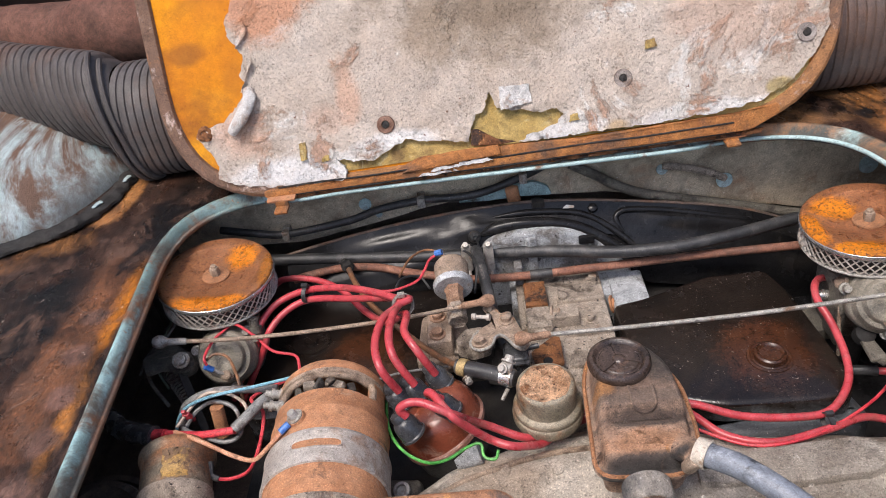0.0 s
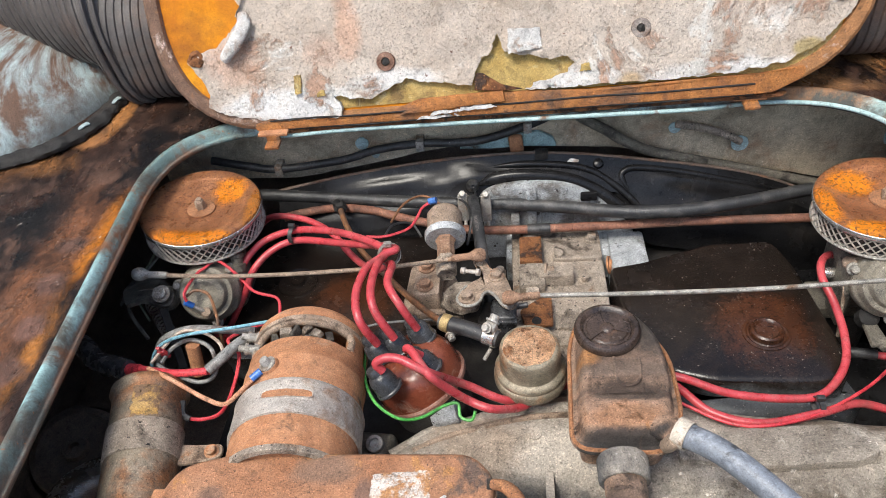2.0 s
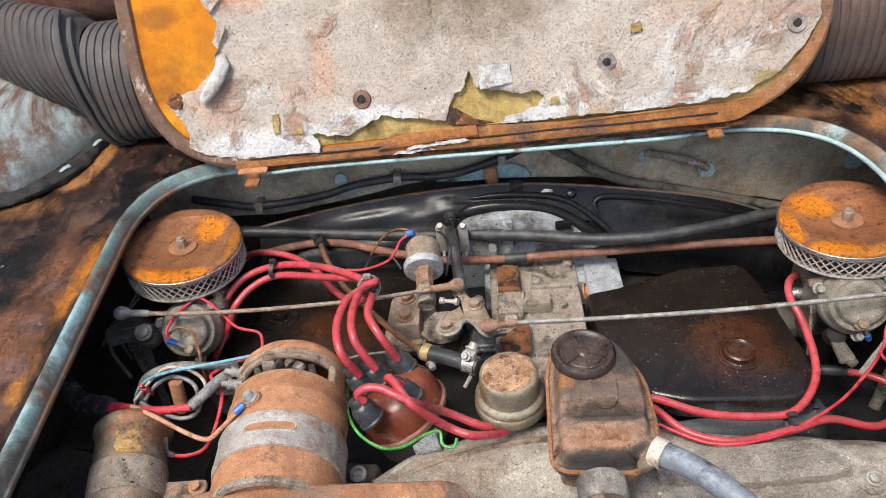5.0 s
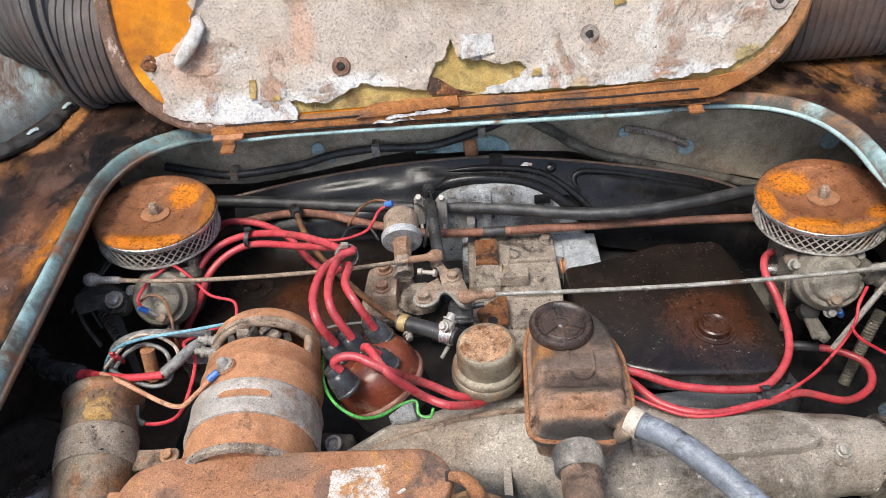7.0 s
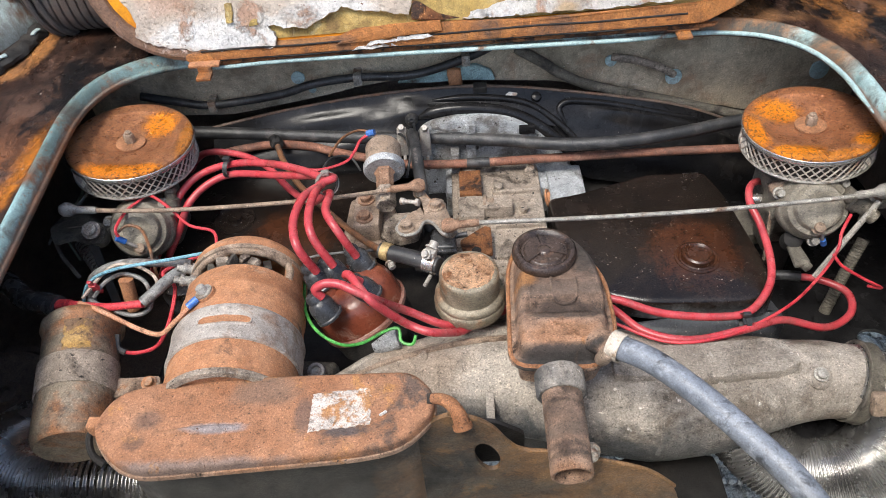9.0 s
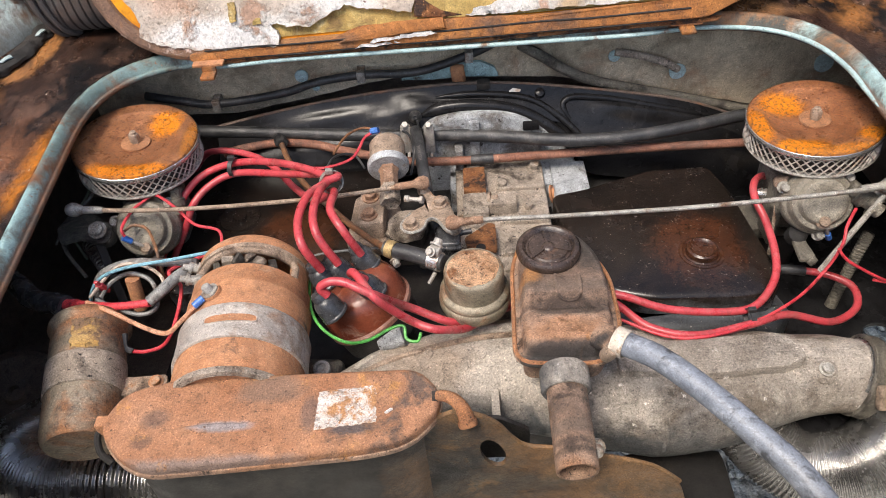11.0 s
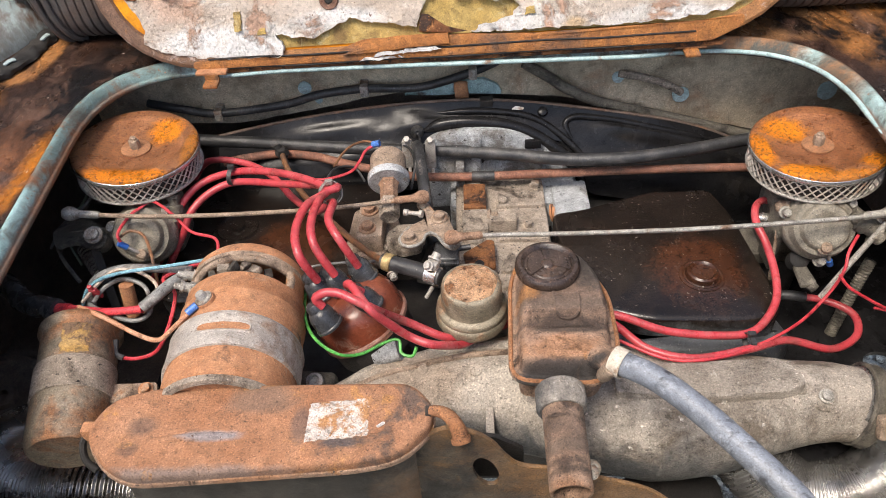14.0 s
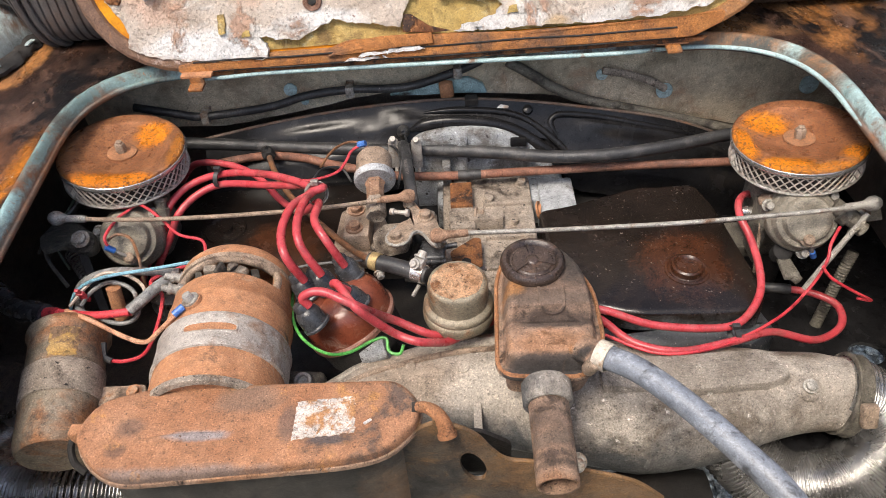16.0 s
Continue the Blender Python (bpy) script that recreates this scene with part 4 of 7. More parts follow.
# ---- engine bay panels ----
def firewall():
    rows = []
    for i in range(61):
        x = -0.36 + 0.78 * i / 60
        low = float(np.interp(x, (-0.36, -0.265, -0.215, -0.164, -0.128, -0.080, -0.045, 0.023, 0.057, 0.107, 0.157, 0.237, 0.317, 0.42), (0.640, 0.637, 0.635, 0.644, 0.650, 0.660, 0.664, 0.661, 0.657, 0.654, 0.643, 0.623, 0.604, 0.58))) + 0.0012 * noise.noise(Vector((x * 60, 2, 1)))
        rows.append([(x, 0.662 + 0.002 * noise.noise(Vector((x * 15, z * 15, 3))), z) for z in [FLOOR - 0.016 + (low - FLOOR + 0.016) * j / 8 for j in range(9)]] + [(x, 0.668, low), (x, 0.668, FLOOR - 0.016)])
    return loft(rows, close=False)


solo("firewall", firewall(), m_firewall, (0, 0.665, 0.65), "dirty olive-grey firewall panel behind the engine", "wall", kind="structure")
solo("bay_wall_front", block(-0.46, 0.46, 0.70, 0.71, 0.2, FLOOR - 0.01, 0.002), m_bay, (0, 0.705, 0.2), "sooty wall deep behind the engine", "wall", kind="structure")
solo("bay_wall_left", block(-0.45, -0.44, 0.14, 0.70, 0.42, FLOOR - 0.01, 0.002), m_bay, (-0.4, 0.4, 0.2), "sooty side wall of the engine bay", "wall", kind="structure")
solo("bay_wall_right", block(0.44, 0.45, 0.14, 0.70, 0.515, FLOOR - 0.01, 0.002), m_bay, (0.42, 0.4, 0.2), "sooty side wall of the engine bay", "wall", kind="structure")


def tray():
    bm = block(-0.44, -0.10, 0.30, 0.70, 0.50, 0.505, 0.001)
    block(-0.10, 0.27, 0.36, 0.70, 0.50, 0.505, 0.001, bm=bm)
    return bm


solo("engine_tray", tray(), m_bay, (0, 0.5, 0.5), "sooty black sheet-metal tray round the engine", "tray", kind="structure")


# ---- engine block, shroud and tins ----
eng = thing("engine_block", (0.04, 0.53, 0.42), "grimy grey cast engine case between two black tins", "engine")
part("case", block(0.006, 0.092, 0.42, 0.60, 0.44, 0.598, 0.004), m_case, eng)
part("case_rear", block(0.0, 0.125, 0.57, 0.615, 0.44, 0.590, 0.004, bm=block(0.10, 0.135, 0.545, 0.60, 0.44, 0.594, 0.004)), m_bell, eng)
part("bell_housing", prism(rounded([(-0.030, 0.48), (-0.030, 0.627), (-0.016, 0.644), (0.026, 0.6515), (0.070, 0.6465), (0.104, 0.623), (0.126, 0.597), (0.131, 0.565), (0.131, 0.48)], [0.004, 0.012, 0.012, 0.03, 0.03, 0.03, 0.02, 0.02, 0.004], 4), 0.0, 0.011, 0.004, 3, m=Matrix.Translation((0, 0.617, 0)) @ UPRIGHT), m_bell, eng, "pale grey bell housing")
part("bell_rib", block(0.022, 0.032, 0.602, 0.6075, 0.585, 0.645, 0.002), m_bell, eng)
part("shroud_tab", block(0.074, 0.090, 0.6025, 0.607, 0.631, 0.640, 0.0015), m_black, eng, "black tab")
part("bell_bolt", hexbolt((0.092, 0.606, 0.618), (0, -0.9, 0.3), 0.0045, 0.006), m_bell, eng)
part("case_bolt", hexbolt((0.098, 0.560, 0.585), (0.9, -0.2, 0.3), 0.006, 0.008), m_rust, eng)
part("flange", block(0.018, 0.03, 0.43, 0.60, 0.58, 0.606, 0.002), m_case, eng)
part("flange", block(0.030, 0.062, 0.52, 0.535, 0.59, 0.611, 0.003), m_case, eng)
rp = part("rust_plate", block(0.0135, 0.0345, 0.5440, 0.5800, 0.5975, 0.6085, 0.0012), m_flake, eng, "dark rusted plate")
part("plate_stud", lathe([(0, 0), (0.0058, 0), (0.0058, 0.0012), (0.0035, 0.0018), (0.0030, 0.0008), (0, 0.0008)], (0.0235, 0.5560, 0.6085), n=20), m_flake, rp)
part("strap_end", block(0.0120, 0.0360, 0.5120, 0.5415, 0.5975, 0.6090, 0.003), m_case, eng)
part("strap_nut", hexbolt((0.0365, 0.5310, 0.6050), (1, -0.1, 0.15), 0.0062, 0.009), m_tan, eng)
part("strap_upper", block(0.0065, 0.0150, 0.590, 0.6060, 0.585, 0.6200, 0.002), m_bell, eng)
pl = part("rust_plate", prism(rounded([(0.012, 0.480), (0.034, 0.498), (0.040, 0.496), (0.040, 0.462), (0.016, 0.460)], 0.002, 2), 0.6065, 0.6095, 0.0008), m_flake, eng, "dark orange rusted corner plate")
part("plate_hole", lathe([(0.0042, 0.0), (0.0042, 0.0006), (0, 0.0006)], (0.026, 0.4665, 0.6094), n=18), m_dark, pl)
for x, y in ((0.072, 0.527), (0.078, 0.47), (0.083, 0.585), (-0.006, 0.54), (0.05, 0.56)):
    part("case_bolt", hexbolt((x, y, 0.598 if y < 0.6 else 0.6), (0.1, -0.2, 1), 0.0042, 0.008), m_case, eng)
for y in (0.445, 0.465, 0.505, 0.553):
    part("case_rib", block(0.045, 0.090, y, y + 0.004, 0.594, 0.602, 0.0015), m_case, eng)
part("body", block(-0.25, 0.27, 0.37, 0.62, 0.42, 0.56, 0.01), m_dark, eng)
lt = thing("cooling_tin", (-0.16, 0.52, 0.6), "oily black cooling tin over the cylinders", "tin", "cooling tins")
part("cover", prism(rounded([(-0.252, 0.44), (-0.06, 0.44), (-0.06, 0.60), (-0.25, 0.60)], 0.02), 0.55, 0.60, 0.006), m_tin, lt)
part("boss", lathe([(0, 0.0), (0.02, 0.0), (0.019, 0.002), (0.016, 0.001), (0.007, 0.0012), (0.006, 0.004), (0, 0.004)], (-0.2, 0.535, 0.5995), n=24), m_tin, lt)
rt = thing("cooling_tin", (0.19, 0.47, 0.6), "oily black cooling tin with a round knob and brown heat stains", "tin", "cooling tins")
part("cover", prism(rounded([(0.100, 0.49), (0.095, 0.538), (0.124, 0.543), (0.19, 0.566), (0.247, 0.566), (0.257, 0.532), (0.268, 0.42), (0.255, 0.398), (0.16, 0.402), (0.128, 0.412)], 0.008, 3), 0.555, 0.605, 0.006, 3), m_tin, rt)
part("skirt", prism(rounded([(0.128, 0.41), (0.135, 0.388), (0.26, 0.386), (0.276, 0.40), (0.268, 0.43)], 0.006, 3), 0.54, 0.585, 0.012, 4), m_tin_dusty, rt)
part("knob", lathe([(0.0195, -0.001), (0.0185, 0.0018), (0.0165, 0.0024), (0.0150, 0.0016), (0.0138, 0.0022), (0.0128, 0.0062), (0.0112, 0.0074), (0.0095, 0.0062), (0.0088, 0.0052), (0, 0.0048)], (0.2105, 0.449, 0.604), n=32), m_tin, rt, "round raised knob")


def shroud_top(x):
    """Height of the shroud's upper edge, level in the middle and falling to both sides."""
    return 0.6645 - 0.38 * max(0.0, 0.005 - x) ** 1.75 - (0.30 * max(0.0, x - 0.03) ** 1.36 if x > 0.03 else 0.0) - 1.5 * max(0.0, x - 0.21) ** 2


def shroud():
    rows = []
    for i in range(49):
        u = i / 48
        x = -0.235 + 0.57 * u
        top = shroud_top(x)
        arch = math.exp(-((x - 0.055) / 0.07) ** 6)
        prof = [(0.647, -0.02), (0.642, 0.0), (0.6385, 0.0005), (0.634, -0.007), (0.625, -0.018), (0.618, -0.026), (0.610 + arch * 0.012, -0.034 + 0.006 * arch), (0.602 + arch * 0.022, -0.048 + 0.018 * arch), (0.600 + arch * 0.030, -0.075 + 0.03 * arch)]
        row = []
        for a, b in zip(prof, prof[1:]):
            for q in range(4):
                y, dz = a[0] + (b[0] - a[0]) * q / 4, a[1] + (b[1] - a[1]) * q / 4
                swell = 0.0022 * math.exp(-((dz + 0.0145 + 0.0005 * abs(x - 0.03) / 0.01) / 0.0035) ** 2) * math.exp(-((x - 0.03) / 0.11) ** 4) + 0.0012 * noise.noise(Vector((x * 18, dz * 60, 4)))
                swell += 0.0050 * math.exp(-((dz + 0.013 + 0.03 * max(0, x - 0.2)) / 0.005) ** 2) / (1 + math.exp(-(x - 0.150) / 0.004)) + 0.0030 * math.exp(-((dz + 0.014) / 0.006) ** 2) * math.exp(-((x + 0.115) / 0.042) ** 4) + 0.0035 * math.exp(-((dz + 0.016) / 0.011) ** 4) * math.exp(-((x + 0.034) / 0.014) ** 6)
                row.append((x, y - swell * 0.5, top + dz + swell))
        row.append((x, prof[-1][0], top + prof[-1][1]))
        rows.append(row)
    return loft(rows, close=False)


sh = thing("fan_shroud", (0.03, 0.63, 0.6), "black enamelled engine shroud with a brown upper rim", "shroud")
part("shell", shroud(), m_black, sh)
part("rim", tube([(-0.235 + 0.57 * i / 24, 0.640, shroud_top(-0.235 + 0.57 * i / 24) + 0.0008) for i in range(25)], 0.0018, 6, 2), surf("dull_brown_rim", (0.085, 0.060, 0.047), (0.14, 0.095, 0.07), 60, (0.18, 0.09, 0.05), 40, 0.6, 0.06, rough=(0.4, 0.7), bump=0.3), sh, "dull brown folded rim")

def pressing(pts, r):
    """A raised bead pressed into the shroud, half sunk into the sheet."""
    return tube(pts, lambda u: r * min(1.0, 0.25 + 6 * u, 0.25 + 6 * (1 - u)), 12, 6)


part("pressed_bead", pressing([(-0.024, 0.6205, 0.6440), (-0.005, 0.6225, 0.6500), (0.024, 0.6215, 0.6520), (0.0618, 0.6200, 0.6465), (0.0898, 0.6155, 0.6345), (0.1176, 0.6070, 0.6140), (0.135, 0.602, 0.590)], 0.0062), m_black, sh, "raised arch over the bell housing")
part("pressed_bead", pressing([(-0.0093, 0.6330, 0.6560), (0.0319, 0.6335, 0.6565), (0.0783, 0.6318, 0.6498), (0.106, 0.6240, 0.6358), (0.1283, 0.6112, 0.6186), (0.138, 0.605, 0.600)], 0.0036), m_black, sh)
part("pressed_bead", pressing([(0.1225, 0.6200, 0.6285), (0.1156, 0.6280, 0.6385), (0.1192, 0.6325, 0.6440), (0.1326, 0.6345, 0.6449), (0.1708, 0.6350, 0.6379), (0.2203, 0.6335, 0.6250), (0.2769, 0.6350, 0.6090)], 0.0034), m_black, sh)
part("grommet", lathe([(0, 0), (0.006, 0), (0.0066, 0.004), (0.005, 0.008), (0.0030, 0.012), (0.0018, 0.013), (0, 0.009)], (-0.0300, 0.6200, 0.6440), (0.05, -0.85, 0.5), 20), m_rubber, sh)
part("shroud_bolt", lathe([(0, 0), (0.0055, 0), (0.0045, 0.003), (0.002, 0.004), (0, 0.004)], (0.0933, 0.6350, 0.6520), (0, -0.6, 0.8), 16), m_black, sh)
part("paint_scratch", roughen(prism(rounded([(-0.006, -0.001), (0.005, -0.002), (0.006, 0.0005), (-0.002, 0.0025)], 0.0008, 2), 0.0, 0.0012, m=Matrix.Translation((0.0688, 0.6345, 0.6572)) @ Matrix.Rotation(radians(50), 4, "X")), 0.0008, 300), m_scrap, sh, "pale flake of paper")
part("rim_clip", block(0.032, 0.045, 0.634, 0.645, 0.660, 0.667, 0.0015), m_dark, sh)


def holed_plate(outline, hole, t, m):
    """A flat plate, from 0 to t thick in its own plane, with a hole cut through it."""
    n = len(hole)
    cx, cy = sum(p[0] for p in hole) / n, sum(p[1] for p in hole) / n
    rim_pts = []
    for hx, hy in hole:
        d = Vector((hx - cx, hy - cy)).normalized()
        best = None
        for i in range(len(outline)):
            a, b = Vector(outline[i]) - Vector((cx, cy)), Vector(outline[(i + 1) % len(outline)]) - Vector((cx, cy))
            e = b - a
            den = d.x * e.y - d.y * e.x
            if abs(den) < 1e-12:
                continue
            s, u = (a.x * e.y - a.y * e.x) / den, (a.x * d.y - a.y * d.x) / den
            if s > 0 and -1e-6 <= u <= 1 + 1e-6 and (best is None or s > best):
                best = s
        rim_pts.append((cx + d.x * best, cy + d.y * best))
    mids = [((h[0] * 2 + r[0]) / 3, (h[1] * 2 + r[1]) / 3) for h, r in zip(hole, rim_pts)]
    rings = [[(x, y, z) for x, y in loop] for loop, z in ((hole, 0), (mids, 0), (rim_pts, 0), (rim_pts, t), (mids, t), (hole, t), (hole, 0))]
    bm = loft(rings)
    bmesh.ops.remove_doubles(bm, verts=bm.verts, dist=1e-6)
    bm.transform(m)
    return bm



for y0, y1, hole in ((0.385, 0.69, circle(0.366, 0.410, 0.0150, 0.0125, 64)), (0.31, 0.385, circle(0.372, 0.3745, 0.019, 0.0090, 64))):
    solo("engine_side_tray", holed_plate([(0.262, y0), (0.44, y0), (0.44, y1), (0.262, y1)], hole, 0.004, Matrix.Translation((0, 0, 0.528))), m_black, (0.33, (y0 + y1) / 2, 0.53), "black sheet-metal tray with a round hole", "tray", kind="structure")

# ---- air filters and carburettors ----


def air_filter(at, lean, lid_material, nut_material):
    """A pancake filter; at is the middle of its lid, lean the axis it stands on."""
    f = thing("air_filter", (at[0], at[1], at[2] - 0.027), "round pancake air filter with a rust-stained lid and chrome mesh", "air filter", "air filters")
    stand = axis_matrix(at, lean)

    def turned(profile, n=72):
        bm = lathe(profile, (0, 0, 0), n=n)
        bm.transform(stand)
        return bm

    lidp = part("lid", turned([(0, -0.0062), (0.012, -0.0062), (0.016, -0.0056), (0.0385, -0.0018), (0.0398, -0.0008), (0.0412, -0.0004), (0.0500, 0.0), (0.0520, -0.0006), (0.0532, -0.0018), (0.0534, -0.0030), (0.052, -0.0070), (0.0, -0.0075)]), lid_material, f, "rust-spotted lid")
    part("washer", turned([(0, -0.0062), (0.0125, -0.0060), (0.0125, -0.0046), (0.0115, -0.0040), (0.0, -0.0040)], 32), m_rust_tin, lidp)
    part("bolt", turned([(0.0, -0.004), (0.0046, -0.004), (0.0046, 0.0030), (0.0040, 0.0042), (0.0028, 0.0044), (0.0028, 0.0062), (0, 0.0066)], 6), nut_material, lidp, "dull hexagon nut")
    part("bead", turned([(0.0524, -0.0026), (0.0538, -0.0034), (0.0545, -0.0052), (0.0541, -0.0072), (0.0526, -0.0086)]), m_chrome, f, "chrome band")
    part("element", turned([(0.0, -0.008), (0.0488, -0.008), (0.0488, -0.0245), (0.0, -0.0245)]), m_element, f, "dark filter element")
    bm = bmesh.new()
    n = 46
    for k in range(n):
        for s in (1, -1):
            a0 = 2 * math.pi * k / n
            rail = []
            for j in range(5):
                a = a0 + s * j / 4 * 2 * math.pi / n * 2.0
                zz = -0.0080 - 0.0152 * j / 4
                rail.append([stand @ Vector((r * math.cos(a + da), r * math.sin(a + da), zz)) for r, da in ((0.0530, -0.0095), (0.0530, 0.0095), (0.0518, 0.0095), (0.0518, -0.0095))])
            loft(rail, bm)
    part("mesh_screen", bm, m_mesh, f, "chrome diamond mesh")
    part("base", turned([(0.0, -0.0295), (0.044, -0.0290), (0.0525, -0.0262), (0.0538, -0.0242), (0.0530, -0.0228), (0.0, -0.0225)]), m_zinc, f, "dull base ring")
    return f


m_element = surf("dark_filter_gauze", (0.030, 0.024, 0.021), (0.055, 0.042, 0.036), 60, (0.10, 0.06, 0.045), 50, 0.6, 0.08, rough=(0.6, 0.85), bump=0.4)
air_filter((-0.2700, 0.5417, 0.6947), (0.076, -0.021, 1.0), m_filter, m_tan)
air_filter((0.3085, 0.5211, 0.6874), (-0.076, 0.008, 1.0), m_filter_bright, m_tan)


m_crimp = surf("blue_crimp_plastic", (0.02, 0.10, 0.42), (0.05, 0.17, 0.52), 60, rough=(0.25, 0.4), bump=0.03, grit=0.4)


m_carb_dark = surf("grimy_diecast", (0.13, 0.115, 0.09), (0.20, 0.18, 0.145), 50, (0.05, 0.042, 0.035), 34, 0.56, 0.06, rough=(0.4, 0.7), metal=0.2, bump=0.4)


def carburettor(x, y, face, facing, r, conn):
    c = thing("carburettor", (x, y, 0.56), "grey die-cast carburettor under an air filter", "carburettor", "carburettors")
    part("body", block(x - 0.024, x + 0.024, y - 0.02, y + 0.022, 0.585, 0.645, 0.006), m_carb_dark, c)
    part("throat", lathe([(0, 0), (0.026, 0.0), (0.026, 0.012), (0.021, 0.016), (0.021, 0.025), (0, 0.025)], (x, y, 0.632), n=32), m_carb_dark, c)
    part("flange", block(x - 0.034, x + 0.034, y - 0.018, y + 0.018, 0.572, 0.585, 0.003), m_carb_dark, c)
    part("manifold", lathe([(0.0, 0.0), (0.02, 0.0), (0.021, 0.045), (0, 0.045)], (x, y, 0.53), n=24), m_dark, c)
    cov = part("cover", lathe([(0, -0.02), (r * 0.95, -0.02), (r, -0.012), (r, -0.005), (r * 0.97, -0.002), (r * 0.93, -0.001), (r * 0.90, 0.000), (r * 0.87, 0.0055), (r * 0.83, 0.0070), (r * 0.70, 0.0075), (r * 0.67, 0.0085), (r * 0.64, 0.0120), (r * 0.60, 0.0130), (r * 0.42, 0.0135), (r * 0.38, 0.0128), (0, 0.0128)], face, facing, 48), m_carb, c, "round stepped diaphragm cover")
    ax = Vector(facing).normalized()
    side = ax.cross(Vector((0, 0, 1))).normalized()
    up = side.cross(ax)
    for k in (20, 140, 265):
        a = radians(k)
        part("screw", hexbolt(Vector(face) + (side * math.cos(a) + up * math.sin(a)) * r * 1.02 - ax * 0.006, facing, 0.0035, 0.008), m_zinc, cov)
    tip = Vector(conn)
    part("terminal", hexbolt(Vector(face) - up * r * 0.55 + ax * 0.011, facing, 0.0042, 0.005), m_tan, cov, "brass-grey terminal")
    foot_ = Vector(face) - up * r * 0.55 + ax * 0.013
    part("spade", tube([foot_, foot_.lerp(tip, 0.5) + ax * 0.001, tip], 0.0016, 8, 2), m_clamp, cov)
    away = (tip - foot_).normalized()
    part("crimp_connector", tube([tip, tip + away * 0.008], 0.0027, 10, 1), m_crimp, cov, "blue crimp connector")
    arm = part("lever", block(-0.018, 0.018, -0.006, 0.006, -0.0015, 0.0015, 0.001, m=axis_matrix(Vector(face) + Vector((-0.045 if x < 0 else 0.045, 0.0, 0.0)), (0.1, -0.7, 0.7))), m_carb, c)
    part("lever_bolt", hexbolt(Vector(face) + Vector((-0.040 if x < 0 else 0.042, -0.002, 0.002)), (0, -0.6, 0.8), 0.005, 0.012), m_zinc, arm)
    return c


carburettor(-0.268, 0.525, (-0.262, 0.484, 0.640), (0.12, -0.78, 0.55), 0.0275, (-0.2675, 0.4625, 0.645))
carburettor(0.302, 0.512, (0.304, 0.466, 0.641), (-0.08, -0.78, 0.55), 0.0285, (0.3115, 0.4510, 0.617))


m_socket = surf("tan_rust", (0.30, 0.165, 0.10), (0.40, 0.25, 0.165), 60, (0.16, 0.08, 0.045), 45, 0.6, 0.05, speck=(0.5, 0.38, 0.28), speck_scale=300, rough=(0.45, 0.7), metal=0.15, bump=0.4)


def linkage_rod(pts, label):
    t = thing("throttle_rod", pts[len(pts) // 2], label, "rod", "throttle rods")
    part("rod", tube(pts, 0.0019, 10), m_tan if pts[0][0] < -0.2 else m_zinc, t)
    for e, nx in ((pts[0], pts[1]), (pts[-1], pts[-2])):
        part("socket", lathe([(0, -0.006), (0.004, -0.0055), (0.006, -0.002), (0.006, 0.002), (0.0042, 0.0055), (0.0032, 0.008), (0.0032, 0.022), (0.0026, 0.024), (0, 0.024)], e, Vector(nx) - Vector(e), 20), m_socket if abs(e[0]) < 0.1 else m_zinc, t)


linkage_rod([(-0.309, 0.4734, 0.674), (-0.2535, 0.4732, 0.669), (-0.2067, 0.474, 0.667), (-0.16, 0.477, 0.665), (-0.09, 0.4834, 0.663), (-0.0205, 0.496, 0.661)], "thin dull steel throttle rod to the centre lever")
linkage_rod([(0.0045, 0.4405, 0.664), (0.0262, 0.4420, 0.664), (0.0925, 0.4408, 0.664), (0.1797, 0.4400, 0.665), (0.2454, 0.4428, 0.665), (0.3108, 0.4462, 0.666), (0.345, 0.4515, 0.666)], "thin dull steel throttle rod across a black tin")

# ---- pipes and hoses behind the engine ----
h = thing("breather_hose", (0.0, 0.61, 0.63), "long black rubber hose with two pale clamps", "hose")
part("hose", tube([(-0.256, 0.641, 0.63), (-0.166, 0.628, 0.63), (-0.079, 0.614, 0.63), (-0.006, 0.607, 0.63), (0.06, 0.596, 0.63), (0.113, 0.585, 0.63), (0.165, 0.582, 0.631), (0.22, 0.59, 0.631), (0.289, 0.605, 0.632)], 0.0062, 14), m_rubber, h)
for cx, cy in ((-0.0395, 0.611), (-0.017, 0.608)):
    cl = part("clamp", lathe([(0.0064, -0.005), (0.0076, -0.005), (0.0076, 0.005), (0.0064, 0.005)], (cx, cy, 0.63), (1, -0.12, 0), 20), m_clamp, h, "pale metal clamp")
    part("clamp_screw", block(cx - 0.0050, cx + 0.0050, cy - 0.0115, cy - 0.0055, 0.6150, 0.6470, 0.0024), m_clamp, cl)
    part("clamp_bolt", hexbolt((cx, cy - 0.0085, 0.6450), (0, -0.5, 0.85), 0.0034, 0.006, washer=False), m_clamp, cl)
    part("clamp_tail", lathe([(0, 0), (0.0018, 0), (0.0018, 0.010), (0, 0.010)], (cx + 0.001, cy - 0.010, 0.616), (0, -0.5, -0.85), 10), m_clamp, cl)
m_pipe = surf("dull_red_rust_pipe", (0.19, 0.078, 0.048), (0.28, 0.125, 0.08), 40, (0.10, 0.055, 0.04), 25, 0.58, 0.07, patch2=(0.34, 0.17, 0.11), patch2_scale=50, patch2_at=0.62, rough=(0.4, 0.7), bump=0.3)
p = thing("steel_pipe", (0.1, 0.59, 0.61), "long thin rusty steel pipe across the engine case", "pipe")
